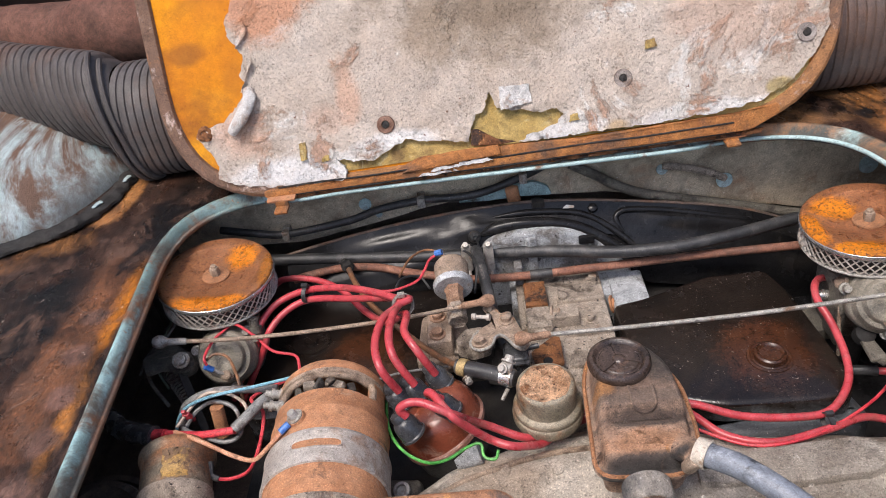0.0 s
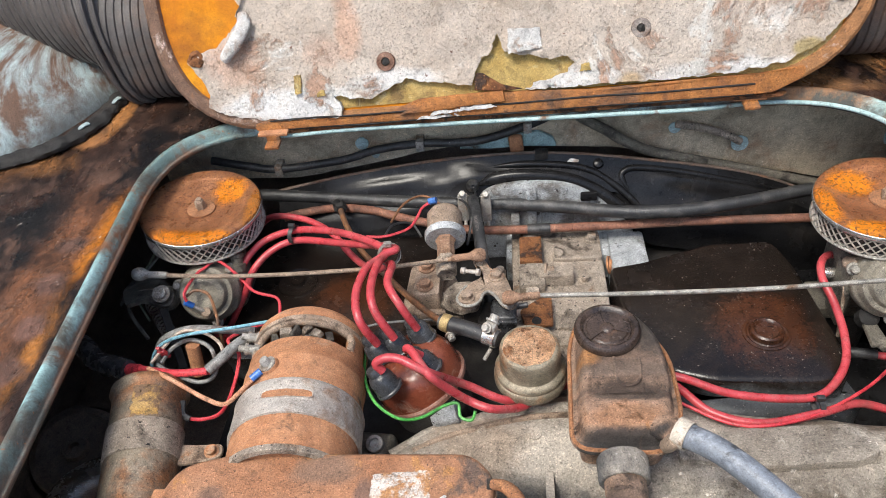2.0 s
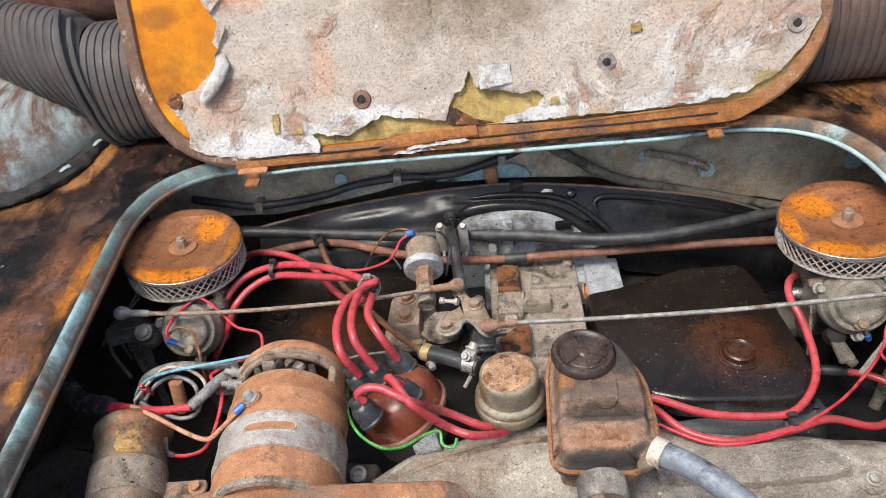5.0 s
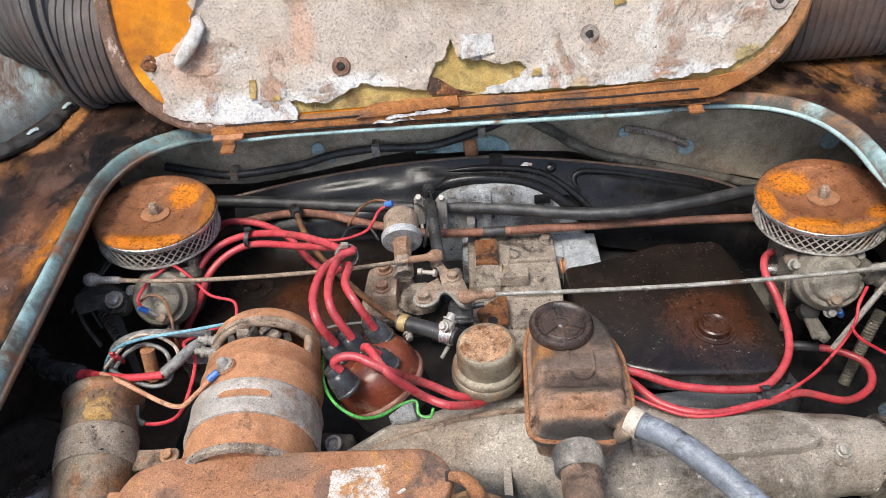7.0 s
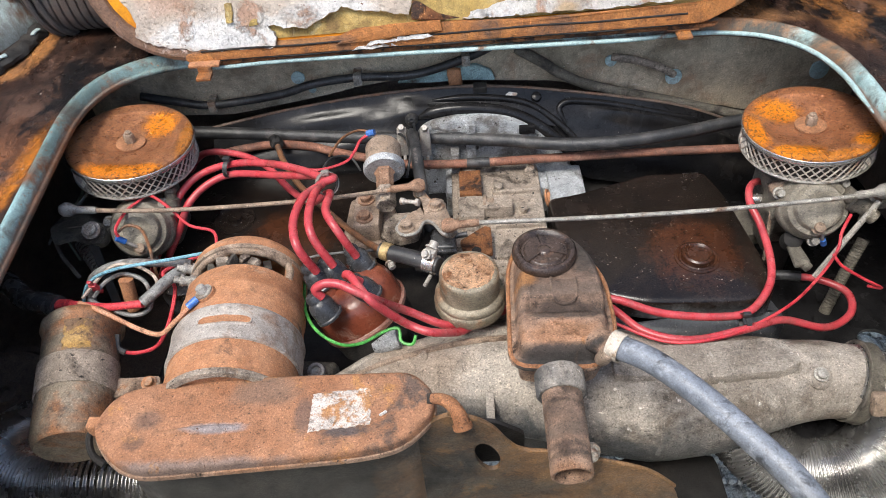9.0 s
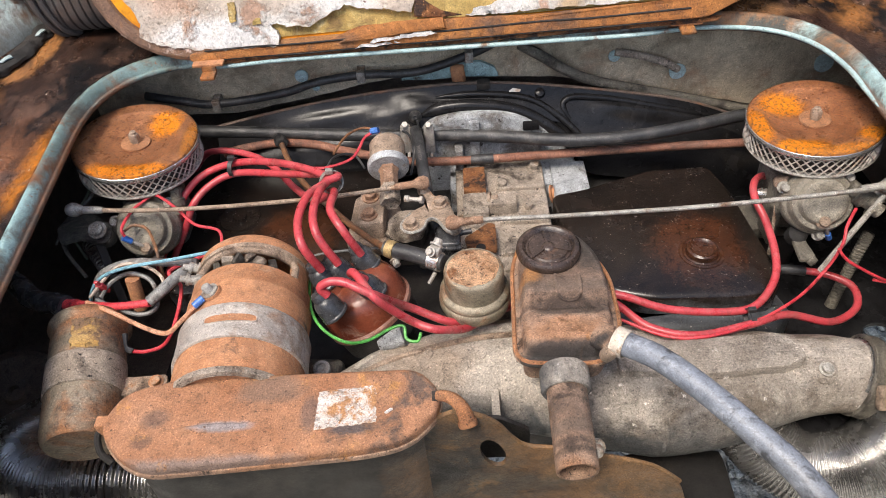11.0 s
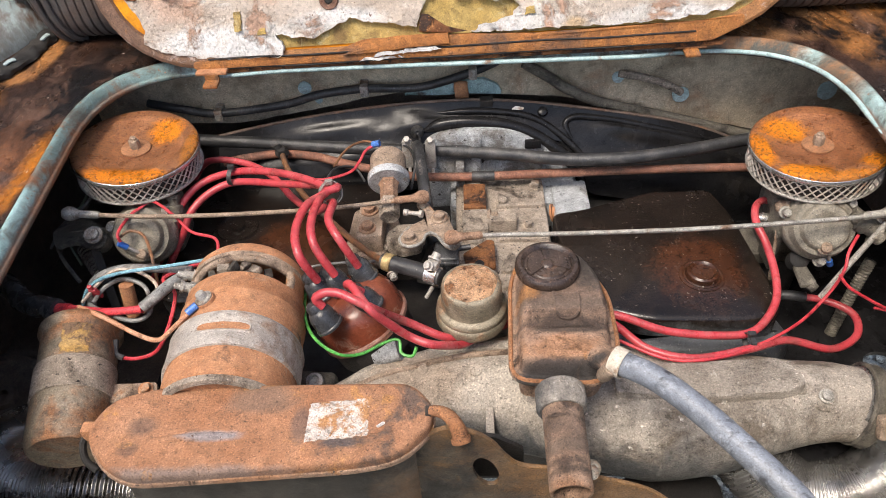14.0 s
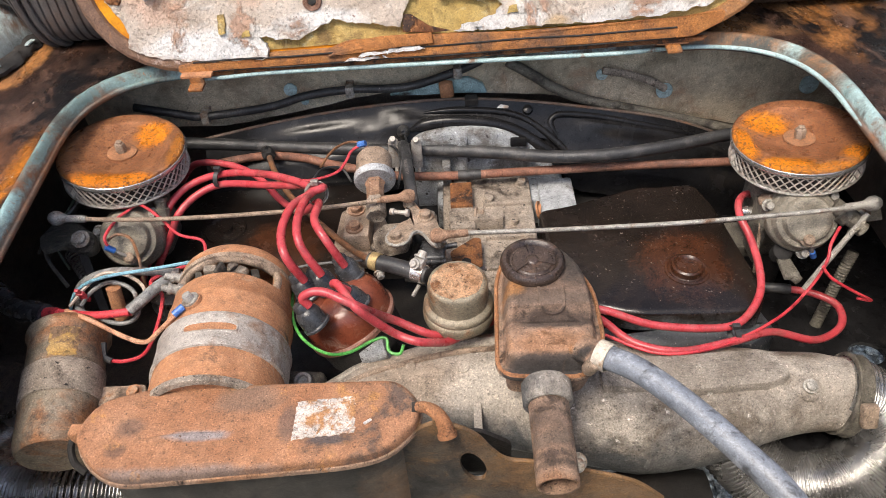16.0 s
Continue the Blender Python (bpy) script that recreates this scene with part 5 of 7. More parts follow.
part("pipe", tube([(-0.225, 0.610, 0.622), (-0.205, 0.614, 0.624), (-0.171, 0.618, 0.625), (-0.135, 0.612, 0.625), (-0.105, 0.599, 0.625), (-0.0765, 0.589, 0.624), (-0.036, 0.5855, 0.616), (0.02, 0.5865, 0.612), (0.06, 0.587, 0.612), (0.115, 0.5865, 0.613), (0.199, 0.587, 0.613), (0.291, 0.585, 0.613)], 0.0043, 12), m_pipe, p)
part("sleeve", tube([(0.022, 0.5868, 0.612), (0.044, 0.5868, 0.612)], 0.0052, 14, 1), m_rubber, p)


def cable(name, pts, r, material, label, category="cable", group="", n=8):
    mid = pts[len(pts) // 2]
    return solo(name, tube(pts, r, n if r < 0.0025 else max(n, 12)), material, mid, label, category, group)


c1 = cable("firewall_cable", [(-0.301, 0.653, 0.668), (-0.261, 0.650, 0.660), (-0.231, 0.650, 0.655), (-0.163, 0.650, 0.662), (-0.126, 0.650, 0.672), (-0.081, 0.651, 0.676), (-0.025, 0.650, 0.676), (0.026, 0.651, 0.690), (0.05, 0.655, 0.698)],
           0.0042, m_rubber, "black cable clipped along the firewall", group="firewall cables")
for x, z in ((-0.231, 0.655), (-0.081, 0.676), (0.026, 0.69)):
    part("clip", block(x - 0.004, x + 0.004, 0.645, 0.661, z - 0.006, z + 0.0055, 0.001), m_zinc, c1)
c2 = cable("firewall_cable", [(0.075, 0.655, 0.695), (0.100, 0.652, 0.680), (0.121, 0.650, 0.666), (0.155, 0.650, 0.650), (0.236, 0.650, 0.627), (0.30, 0.648, 0.609), (0.34, 0.645, 0.60)], 0.0052, m_carb_dark, "grey-brown cable sloping along the firewall", group="firewall cables")
c3 = cable("firewall_cable", [(0.168, 0.654, 0.680), (0.19, 0.652, 0.676), (0.215, 0.652, 0.667), (0.232, 0.656, 0.655)], 0.0038, m_case, "short grey cable ending in a blue dab", group="firewall cables")
m_sky_pale = surf("sky_blue_dab", (0.36, 0.49, 0.49), (0.46, 0.58, 0.58), 50, (0.15, 0.12, 0.09), 60, 0.62, 0.06, rough=(0.4, 0.6), bump=0.3, grit=0.7)
for x, z, r in ((-0.142, 0.674, 0.007), (0.169, 0.672, 0.006), (0.2335, 0.650, 0.0085), (0.378, 0.648, 0.010), (-0.13, 0.66, 0.004)):
    solo("paint_spot", roughen(lathe([(0, 0.0), (r, 0.0), (r * 0.9, 0.0012), (0, 0.0016)], (x, 0.6605, z), (0, -1, 0.15), 18), 0.0006, 300), m_sky_pale, (x, 0.66, z), "light-blue dab of body paint on the firewall", "paint spot", "paint spots")
m_sky = surf("grimy_sky_blue_paint", (0.30, 0.44, 0.43), (0.40, 0.54, 0.53), 50, (0.15, 0.12, 0.09), 40, 0.58, 0.06, rough=(0.4, 0.6), bump=0.3, grit=0.8)
bk = thing("firewall_bracket", (0.035, 0.655, 0.66), "blue-painted bracket with a rusty clip on the firewall", "bracket")
part("plate", prism(rounded([(-0.044, 0.6635), (-0.022, 0.6705), (0.010, 0.6760), (0.036, 0.6790), (0.0505, 0.6715), (0.0550, 0.6600), (0.022, 0.6625), (-0.010, 0.6615)], 0.003, 3), 0.0, 0.0035, 0.001, m=Matrix.Translation((0, 0.6600, 0)) @ UPRIGHT), m_sky, bk)
part("clip", roughen(block(0.0075, 0.0215, 0.6490, 0.6575, 0.6590, 0.6775, 0.004, seg=3), 0.002, 120), m_rust, bk)

# ---- ignition leads ----
LEADS = [
    [(-0.092, 0.386, 0.675), (-0.101, 0.386, 0.700), (-0.106, 0.408, 0.705), (-0.102, 0.436, 0.705), (-0.091, 0.462, 0.700), (-0.136, 0.504, 0.685), (-0.183, 0.529, 0.670), (-0.216, 0.528, 0.660), (-0.233, 0.510, 0.650), (-0.241, 0.496, 0.630), (-0.263, 0.492, 0.600), (-0.280, 0.498, 0.570)],
    [(-0.080, 0.391, 0.675), (-0.092, 0.397, 0.700), (-0.096, 0.420, 0.705), (-0.092, 0.451, 0.703), (-0.084, 0.464, 0.700), (-0.137, 0.500, 0.677), (-0.183, 0.522, 0.664), (-0.207, 0.518, 0.657), (-0.223, 0.503, 0.648), (-0.233, 0.493, 0.630), (-0.252, 0.488, 0.600), (-0.27, 0.49, 0.57)],
    [(-0.065, 0.405, 0.670), (-0.075, 0.406, 0.695), (-0.085, 0.424, 0.700), (-0.086, 0.452, 0.694), (-0.110, 0.483, 0.660), (-0.135, 0.516, 0.648), (-0.161, 0.551, 0.648), (-0.192, 0.573, 0.648), (-0.227, 0.582, 0.645), (-0.25, 0.59, 0.62)],
    [(-0.0850, 0.3605, 0.675), (-0.0890, 0.3615, 0.682), (-0.0820, 0.3625, 0.6865), (-0.0722, 0.3620, 0.6860), (-0.0605, 0.3565, 0.684), (-0.0490, 0.3550, 0.677), (-0.0410, 0.3660, 0.658), (-0.0266, 0.3735, 0.640), (-0.0077, 0.3690, 0.632), (0.0040, 0.3715, 0.625), (0.018, 0.383, 0.6180), (0.040, 0.400, 0.612), (0.070, 0.408, 0.608), (0.098, 0.405, 0.609), (0.125, 0.395, 0.612), (0.1493, 0.3700, 0.6090), (0.183, 0.3600, 0.6080), (0.2272, 0.3695, 0.6060), (0.2620, 0.3850, 0.5960), (0.301, 0.388, 0.580), (0.329, 0.405, 0.575), (0.336, 0.427, 0.575), (0.323, 0.442, 0.575), (0.300, 0.450, 0.575), (0.270, 0.456, 0.572)],
    [(-0.060, 0.380, 0.668), (-0.0690, 0.3775, 0.678), (-0.0645, 0.3715, 0.683), (-0.0518, 0.3530, 0.680), (-0.0400, 0.3530, 0.664), (-0.0262, 0.3557, 0.646), (-0.0123, 0.3510, 0.643), (0.0000, 0.3560, 0.635), (0.0110, 0.3660, 0.624), (0.024, 0.380, 0.6172), (0.045, 0.394, 0.613), (0.070, 0.400, 0.611), (0.10, 0.402, 0.615), (0.130, 0.396, 0.618), (0.166, 0.385, 0.611), (0.210, 0.382, 0.607), (0.235, 0.386, 0.608), (0.255, 0.407, 0.613), (0.263, 0.433, 0.617), (0.263, 0.463, 0.625), (0.258, 0.481, 0.634), (0.262, 0.498, 0.636), (0.274, 0.512, 0.632), (0.29, 0.52, 0.62)],
]
lead_obs = []
for pts in LEADS:
    lead_obs.append(solo("ignition_lead", tube(pts, 0.0032, 12), m_red, pts[0], "thick red silicone ignition lead", "cable", "ignition leads"))


def zip_tie(at, axis, r, material):
    t = thing("cable_tie", at, "cable tie round the red ignition leads", "cable tie", "cable ties")
    part("band", lathe([(r, -0.002), (r + 0.001, -0.002), (r + 0.001, 0.002), (r, 0.002)], at, axis, 20), material, t)
    part("head", block(-0.003, 0.003, -0.002, 0.002, r, r + 0.004, 0.0008, m=Matrix.Translation(at)), material, t)


zip_tie((-0.1865, 0.527, 0.667), (1, -0.25, 0), 0.0078, m_rubber)
zip_tie((-0.088, 0.460, 0.697), (0.5, -0.6, 0.4), 0.0085, m_zinc)
zip_tie((0.228, 0.3765, 0.606), (1, 0.2, 0), 0.0062, m_rubber)

m_wire_red = surf("thin_red_insulation", (0.48, 0.03, 0.045), (0.54, 0.055, 0.065), 60, rough=(0.35, 0.55), bump=0.05)
m_wire_green = surf("green_insulation", (0.06, 0.30, 0.05), (0.10, 0.38, 0.08), 60, rough=(0.35, 0.55), bump=0.05)
m_wire_blue = surf("blue_insulation", (0.14, 0.31, 0.39), (0.22, 0.42, 0.50), 60, rough=(0.35, 0.55), bump=0.05)
m_wire_grey = surf("grey_insulation", (0.16, 0.16, 0.155), (0.24, 0.235, 0.22), 60, (0.10, 0.08, 0.07), 40, rough=(0.4, 0.6), bump=0.05)
m_wire_orange = surf("faded_orange_insulation", (0.46, 0.21, 0.115), (0.55, 0.30, 0.19), 60, rough=(0.4, 0.6), bump=0.05)
m_wire_tan = surf("tan_insulation", (0.33, 0.25, 0.19), (0.42, 0.34, 0.27), 60, rough=(0.4, 0.6), bump=0.05)
m_conn_blue = surf("blue_plastic", (0.04, 0.13, 0.42), (0.08, 0.20, 0.5), 60, rough=(0.25, 0.4), bump=0.03)
m_brass = surf("dull_brass", (0.42, 0.30, 0.13), (0.52, 0.39, 0.19), 70, (0.25, 0.15, 0.08), 60, 0.6, 0.06, rough=(0.3, 0.5), metal=0.5, bump=0.2, grit=0.6)
m_wire_dull = surf("dull_green_insulation", (0.10, 0.13, 0.085), (0.15, 0.18, 0.12), 60, rough=(0.4, 0.6), bump=0.05)
m_pipe_brown = surf("brown_fuel_pipe", (0.17, 0.075, 0.035), (0.24, 0.11, 0.05), 60, (0.10, 0.06, 0.04), 40, rough=(0.4, 0.6), bump=0.1)

WIRES = [
    ("red_wire", m_wire_red, 0.0013, "thin red wire among the engine parts", [(0.1297, 0.3773, 0.610), (0.1655, 0.3557, 0.612), (0.2126, 0.3618, 0.610), (0.267, 0.393, 0.602), (0.298, 0.416, 0.610), (0.309, 0.424, 0.630), (0.314, 0.435, 0.640), (0.325, 0.449, 0.645)]),
    ("red_wire", m_wire_red, 0.0013, "thin red wire among the engine parts", [(0.305, 0.421, 0.630), (0.312, 0.415, 0.622), (0.330, 0.409, 0.612), (0.346, 0.408, 0.602), (0.335, 0.409, 0.604)]),
    ("green_wire", m_wire_green, 0.0012, "thin bright-green wire looped below the distributor", [(-0.108, 0.412, 0.650), (-0.104, 0.375, 0.650), (-0.093, 0.352, 0.650), (-0.076, 0.342, 0.645), (-0.061, 0.346, 0.640), (-0.045, 0.356, 0.640), (-0.035, 0.358, 0.640), (-0.033, 0.350, 0.635), (-0.025, 0.347, 0.635), (-0.022, 0.351, 0.640)]),
    ("blue_wire", m_wire_blue, 0.0014, "thin light-blue wire to the generator", [(-0.182, 0.415, 0.672), (-0.213, 0.410, 0.671), (-0.247, 0.405, 0.670), (-0.270, 0.405, 0.660), (-0.280, 0.400, 0.648), (-0.283, 0.392, 0.63)]),
    ("grey_cable", m_wire_grey, 0.0032, "grey cable into the generator", [(-0.196, 0.417, 0.660), (-0.221, 0.416, 0.663), (-0.248, 0.418, 0.663), (-0.268, 0.416, 0.658), (-0.279, 0.412, 0.648), (-0.280, 0.403, 0.630)]),
    ("grey_wire", m_wire_grey, 0.0017, "looped grey wire beside the generator", [(-0.273, 0.393, 0.650), (-0.257, 0.383, 0.652), (-0.232, 0.373, 0.652), (-0.221, 0.381, 0.652), (-0.230, 0.403, 0.656), (-0.247, 0.409, 0.660), (-0.262, 0.405, 0.656), (-0.27, 0.395, 0.65)]),
    ("tan_wire", m_wire_tan, 0.0014, "looped tan wire beside the generator", [(-0.275, 0.390, 0.655), (-0.258, 0.412, 0.664), (-0.240, 0.414, 0.664), (-0.222, 0.404, 0.662), (-0.216, 0.390, 0.66), (-0.224, 0.377, 0.656)]),
    ("orange_wire", m_wire_orange, 0.0017, "faded orange wire to the generator terminal", [(-0.272, 0.381, 0.660), (-0.244, 0.363, 0.667), (-0.214, 0.346, 0.667), (-0.195, 0.3365, 0.672), (-0.1815, 0.3375, 0.683), (-0.1712, 0.3428, 0.6902)]),
    ("red_cable", m_wire_red, 0.0030, "faded red battery cable over the coil", [(-0.290, 0.390, 0.650), (-0.253, 0.379, 0.656), (-0.222, 0.376, 0.661)]),
    ("red_wire", m_wire_red, 0.0013, "thin red wire among the engine parts", [(-0.269, 0.459, 0.654), (-0.2706, 0.4635, 0.660), (-0.2665, 0.4821, 0.662), (-0.2595, 0.4895, 0.664), (-0.2490, 0.4960, 0.666), (-0.2275, 0.4800, 0.663), (-0.2087, 0.462, 0.660), (-0.1882, 0.4552, 0.658), (-0.1830, 0.441, 0.655), (-0.184, 0.43, 0.65)]),
    ("red_wire", m_wire_red, 0.0015, "thin red wire among the engine parts", [(-0.190, 0.425, 0.66), (-0.216, 0.409, 0.660), (-0.204, 0.394, 0.658), (-0.205, 0.371, 0.648), (-0.214, 0.357, 0.636), (-0.228, 0.352, 0.634), (-0.240, 0.352, 0.636)]),
    ("black_sleeve", m_rubber, 0.0024, "short black sleeve on a red wire end", [(-0.237, 0.3515, 0.6355), (-0.2425, 0.354, 0.638), (-0.2435, 0.362, 0.644)]),
    ("red_wire", m_wire_red, 0.0013, "thin red wire from the oil pressure sender", [(-0.064, 0.556, 0.674), (-0.072, 0.552, 0.671), (-0.077, 0.544, 0.666), (-0.085, 0.535, 0.661), (-0.105, 0.527, 0.660), (-0.122, 0.528, 0.660)]),
    ("black_wire", m_rubber, 0.0012, "thin black wire beside the sender", [(-0.105, 0.528, 0.660), (-0.100, 0.548, 0.656), (-0.085, 0.556, 0.650), (-0.076, 0.548, 0.640)]),
    ("green_wire", m_wire_dull, 0.0012, "dull green wire hanging beside the hatch flange", [(-0.322, 0.555, 0.66), (-0.326, 0.528, 0.648), (-0.335, 0.508, 0.638), (-0.338, 0.495, 0.625), (-0.33, 0.485, 0.605)]),
    ("grey_wire", m_wire_grey, 0.0012, "thin grey wire hanging beside the hatch flange", [(-0.318, 0.545, 0.66), (-0.318, 0.527, 0.652), (-0.325, 0.507, 0.648), (-0.34, 0.498, 0.64), (-0.355, 0.492, 0.62)]),
    ("brown_wire", m_pipe_brown, 0.0013, "thin brown wire looping below the carburettor", [(-0.2707, 0.4639, 0.655), (-0.2635, 0.4690, 0.657), (-0.2506, 0.4640, 0.656), (-0.2396, 0.4450, 0.652), (-0.2357, 0.4340, 0.645), (-0.236, 0.428, 0.62)]),
    ("brown_wire", m_pipe_brown, 0.0012, "thin brown wire arched over the fuel pipe", [(-0.105, 0.562, 0.648), (-0.095, 0.590, 0.648), (-0.078, 0.601, 0.648), (-0.060, 0.588, 0.646), (-0.052, 0.570, 0.640)]),
    ("black_wire", m_rubber, 0.0012, "thin black wire looped beside the hose clamps", [(-0.047, 0.606, 0.640), (-0.036, 0.590, 0.645), (-0.030, 0.560, 0.648), (-0.033, 0.535, 0.640), (-0.028, 0.56, 0.652), (-0.026, 0.595, 0.648), (-0.030, 0.618, 0.646)]),
    ("black_sleeve", m_rubber, 0.0044, "black sleeve at the end of an ignition lead", [(0.304, 0.4490, 0.5752), (0.290, 0.4525, 0.5745), (0.268, 0.4565, 0.572)]),
    ("grey_wire", m_wire_grey, 0.0011, "thin grey wire behind the generator", [(-0.165, 0.44, 0.63), (-0.13, 0.437, 0.635), (-0.10, 0.445, 0.635), (-0.06, 0.452, 0.63)]),
]
for name, material, r, label, pts in WIRES:
    cable(name, pts, r, material, label, "wire", n=7)
cable("fuel_pipe", [(-0.1635, 0.606, 0.634), (-0.1534, 0.5787, 0.635), (-0.1346, 0.542, 0.635), (-0.1156, 0.5159, 0.635), (-0.0867, 0.4795, 0.636), (-0.064, 0.449, 0.643), (-0.0468, 0.4244, 0.655)], 0.0028, m_pipe_brown, "thin brown bent fuel pipe", "pipe", n=10)
uf = thing("pipe_fitting", (-0.1635, 0.607, 0.63), "small blackened union fitting on the fuel pipe", "fitting")
part("nut", lathe([(0, -0.006), (0.0062, -0.006), (0.0066, -0.003), (0.0066, 0.004), (0.005, 0.006), (0, 0.006)], (-0.1640, 0.6075, 0.634), (0.3, -0.8, 0.1), 6), m_dark, uf)
part("tail", lathe([(0, 0), (0.0042, 0), (0.0042, 0.010), (0, 0.010)], (-0.1640, 0.6075, 0.632), (-0.4, 0.2, 0.8), 12), m_dark, uf)
fh = thing("fuel_hose", (-0.03, 0.415, 0.655), "short black fuel hose with metal clamps", "hose")
part("hose", tube([(-0.0500, 0.4262, 0.6545), (-0.0252, 0.4149, 0.656), (-0.0040, 0.4035, 0.657)], 0.0062, 16), m_rubber, fh)
FD = (0.88, -0.46, 0.03)
part("clamp", lathe([(0.0063, -0.0035), (0.0072, -0.0035), (0.0074, 0.0), (0.0072, 0.0035), (0.0063, 0.0035)], (-0.0445, 0.4238, 0.6548), FD, 24), m_brass, fh, "dull brass hose clamp")
part("clamp_screw", hexbolt((-0.0425, 0.4185, 0.6485), (0.3, -0.8, -0.2), 0.0030, 0.006), m_zinc, fh)
cb = part("clamp", lathe([(0.0063, -0.0048), (0.0076, -0.0048), (0.0076, 0.0048), (0.0063, 0.0048)], (-0.0100, 0.4068, 0.6567), FD, 24), m_chrome, fh, "bright hose clamp")
part("clamp_ear", block(-0.0046, 0.0046, -0.0035, 0.0035, 0.0055, 0.0125, 0.0018, m=Matrix.Translation((-0.0098, 0.4082, 0.6570)) @ Matrix.Rotation(radians(-28), 4, "Z")), m_clamp, cb)
part("clamp_bolt", hexbolt((-0.0085, 0.4110, 0.668), (0.45, 0.75, 0.5), 0.0036, 0.006), m_clamp, cb)
part("clamp_nut", hexbolt((-0.0125, 0.4055, 0.668), (-0.4, -0.5, 0.6), 0.0028, 0.004), m_clamp, cb)
part("screw_tail", lathe([(0, 0), (0.0016, 0), (0.0016, 0.010), (0, 0.010)], (-0.0105, 0.4010, 0.650), (-0.5, -0.5, -0.6), 10), m_zinc, cb)

m_strap = surf("bare_weathered_steel", (0.40, 0.355, 0.31), (0.52, 0.475, 0.425), 40, (0.27, 0.17, 0.11), 26, 0.58, 0.06, speck=(0.14, 0.09, 0.06), speck_scale=260, speck_at=0.69, rough=(0.35, 0.6), metal=0.35, bump=0.3, grit=0.7)
# ---- generator ----
GA, GB = Vector((-0.1425, 0.277, 0.651)), Vector((-0.1500, 0.418, 0.651))
GD = (GB - GA).normalized()
g = thing("generator", tuple((GA + GB) / 2), "rust-brown cylindrical generator with a bare metal strap", "generator")
part("body", lathe([(0, 0.0085), (0.0400, 0.0085), (0.0430, 0.0095), (0.0438, 0.0110), (0.0438, 0.082), (0.0445, 0.0835), (0.0445, 0.0865), (0.0435, 0.088), (0.0435, 0.101), (0.0418, 0.103), (0.03, 0.103), (0, 0.103)], GA, GD, 72), m_rust, g, "rust-brown drum")
part("strap", lathe([(0.0439, 0.034), (0.0454, 0.0345), (0.0459, 0.037), (0.0455, 0.040), (0.0455, 0.058), (0.0461, 0.060), (0.0455, 0.0625), (0.0439, 0.063)], GA, GD, 72), m_strap, g, "bare metal strap")
part("front_ring", lathe([(0.0405, 0.0060), (0.0442, 0.0064), (0.0446, 0.0076), (0.0446, 0.0106), (0.0436, 0.0112)], GA, GD, 72), m_case, g)
GM = axis_matrix(GA, GD)
up_l = GM.inverted().to_3x3() @ Vector((0, 0, 1))
A0 = math.atan2(up_l.y, up_l.x)


def on_drum(ang, h, r):
    a = A0 + ang
    return GM @ Vector((r * math.cos(a), r * math.sin(a), h))


def drum_patch(a0, a1, h0, h1, r0, r1, n=14, bm=None):
    rows = []
    for i in range(n + 1):
        a = a0 + (a1 - a0) * i / n
        rows.append([on_drum(a, h0, r0), on_drum(a, h0, r1), on_drum(a, h1, r1), on_drum(a, h1, r0)])
    bm = loft(rows, bm)
    bm.faces.new([v for v in bm.verts if (v.co - rows[0][0]).length < 1e-7 or (v.co - rows[0][1]).length < 1e-7 or (v.co - rows[0][2]).length < 1e-7 or (v.co - rows[0][3]).length < 1e-7][:4])
    return bm


sgn = 1 if on_drum(0.3, 0.05, 0.05).x > on_drum(0, 0.05, 0.05).x else -1
slot = bmesh.new()
ring_o = []
for k in range(28):
    t = 2 * math.pi * k / 28
    ring_o.append((sgn * 0.06 + 0.40 * (abs(math.cos(t)) ** 0.35) * math.copysign(1, math.cos(t)), 0.0495 + 0.0048 * (abs(math.sin(t)) ** 0.6) * math.copysign(1, math.sin(t))))
loft([[on_drum(a, h_, 0.0455) for a, h_ in ring_o], [on_drum(sgn * 0.06 + (a - sgn * 0.06) * 0.985, 0.0495 + (h_ - 0.0495) * 0.86, 0.0464) for a, h_ in ring_o], [on_drum(sgn * 0.06 + (a - sgn * 0.06) * 0.94, 0.0495 + (h_ - 0.0495) * 0.55, 0.0458) for a, h_ in ring_o]], slot)
part("slot_lip", slot, m_strap, g)
slot = bmesh.new()
loft([[on_drum(sgn * 0.06 + (a - sgn * 0.06) * k, 0.0495 + (h_ - 0.0495) * k2, 0.0459) for a, h_ in ring_o] for k, k2 in ((0.95, 0.6), (0.5, 0.3), (0.05, 0.02))], slot)
part("slot", slot, m_rust, g, "rust-filled strap slot")
for a0, a1 in ((1.05, 1.38), (-1.38, -1.05), (1.9, 2.6), (-2.6, -1.9)):
    part("bracket_post", drum_patch(a0, a1, 0.100, 0.128, 0.036, 0.0430), m_rust, g)
part("end_bracket", lathe([(0.036, 0.122), (0.0418, 0.122), (0.0432, 0.126), (0.0428, 0.130), (0.040, 0.1345), (0.03, 0.137), (0.0, 0.138)], GA, GD, 72), m_rust, g, "rusty end bracket")
part("window_edge", lathe([(0.0430, 0.119), (0.0436, 0.1200), (0.0436, 0.1225), (0.0428, 0.1235)], GA, GD, 72), m_tan, g)
part("window_lip", tube([on_drum(a, 0.1200, 0.0390) for a in [-1.02 + 0.17 * k for k in range(13)]], 0.0034, 10, 2), m_tan, g, "bare edge of the cooling window")
for sg in (-1, 1):
    part("window_lip", tube([on_drum(sg * 1.0, 0.1200, 0.0395), on_drum(sg * 1.08, 0.113, 0.0405), on_drum(sg * 1.05, 0.103, 0.0405)], 0.0030, 10, 3), m_tan, g)
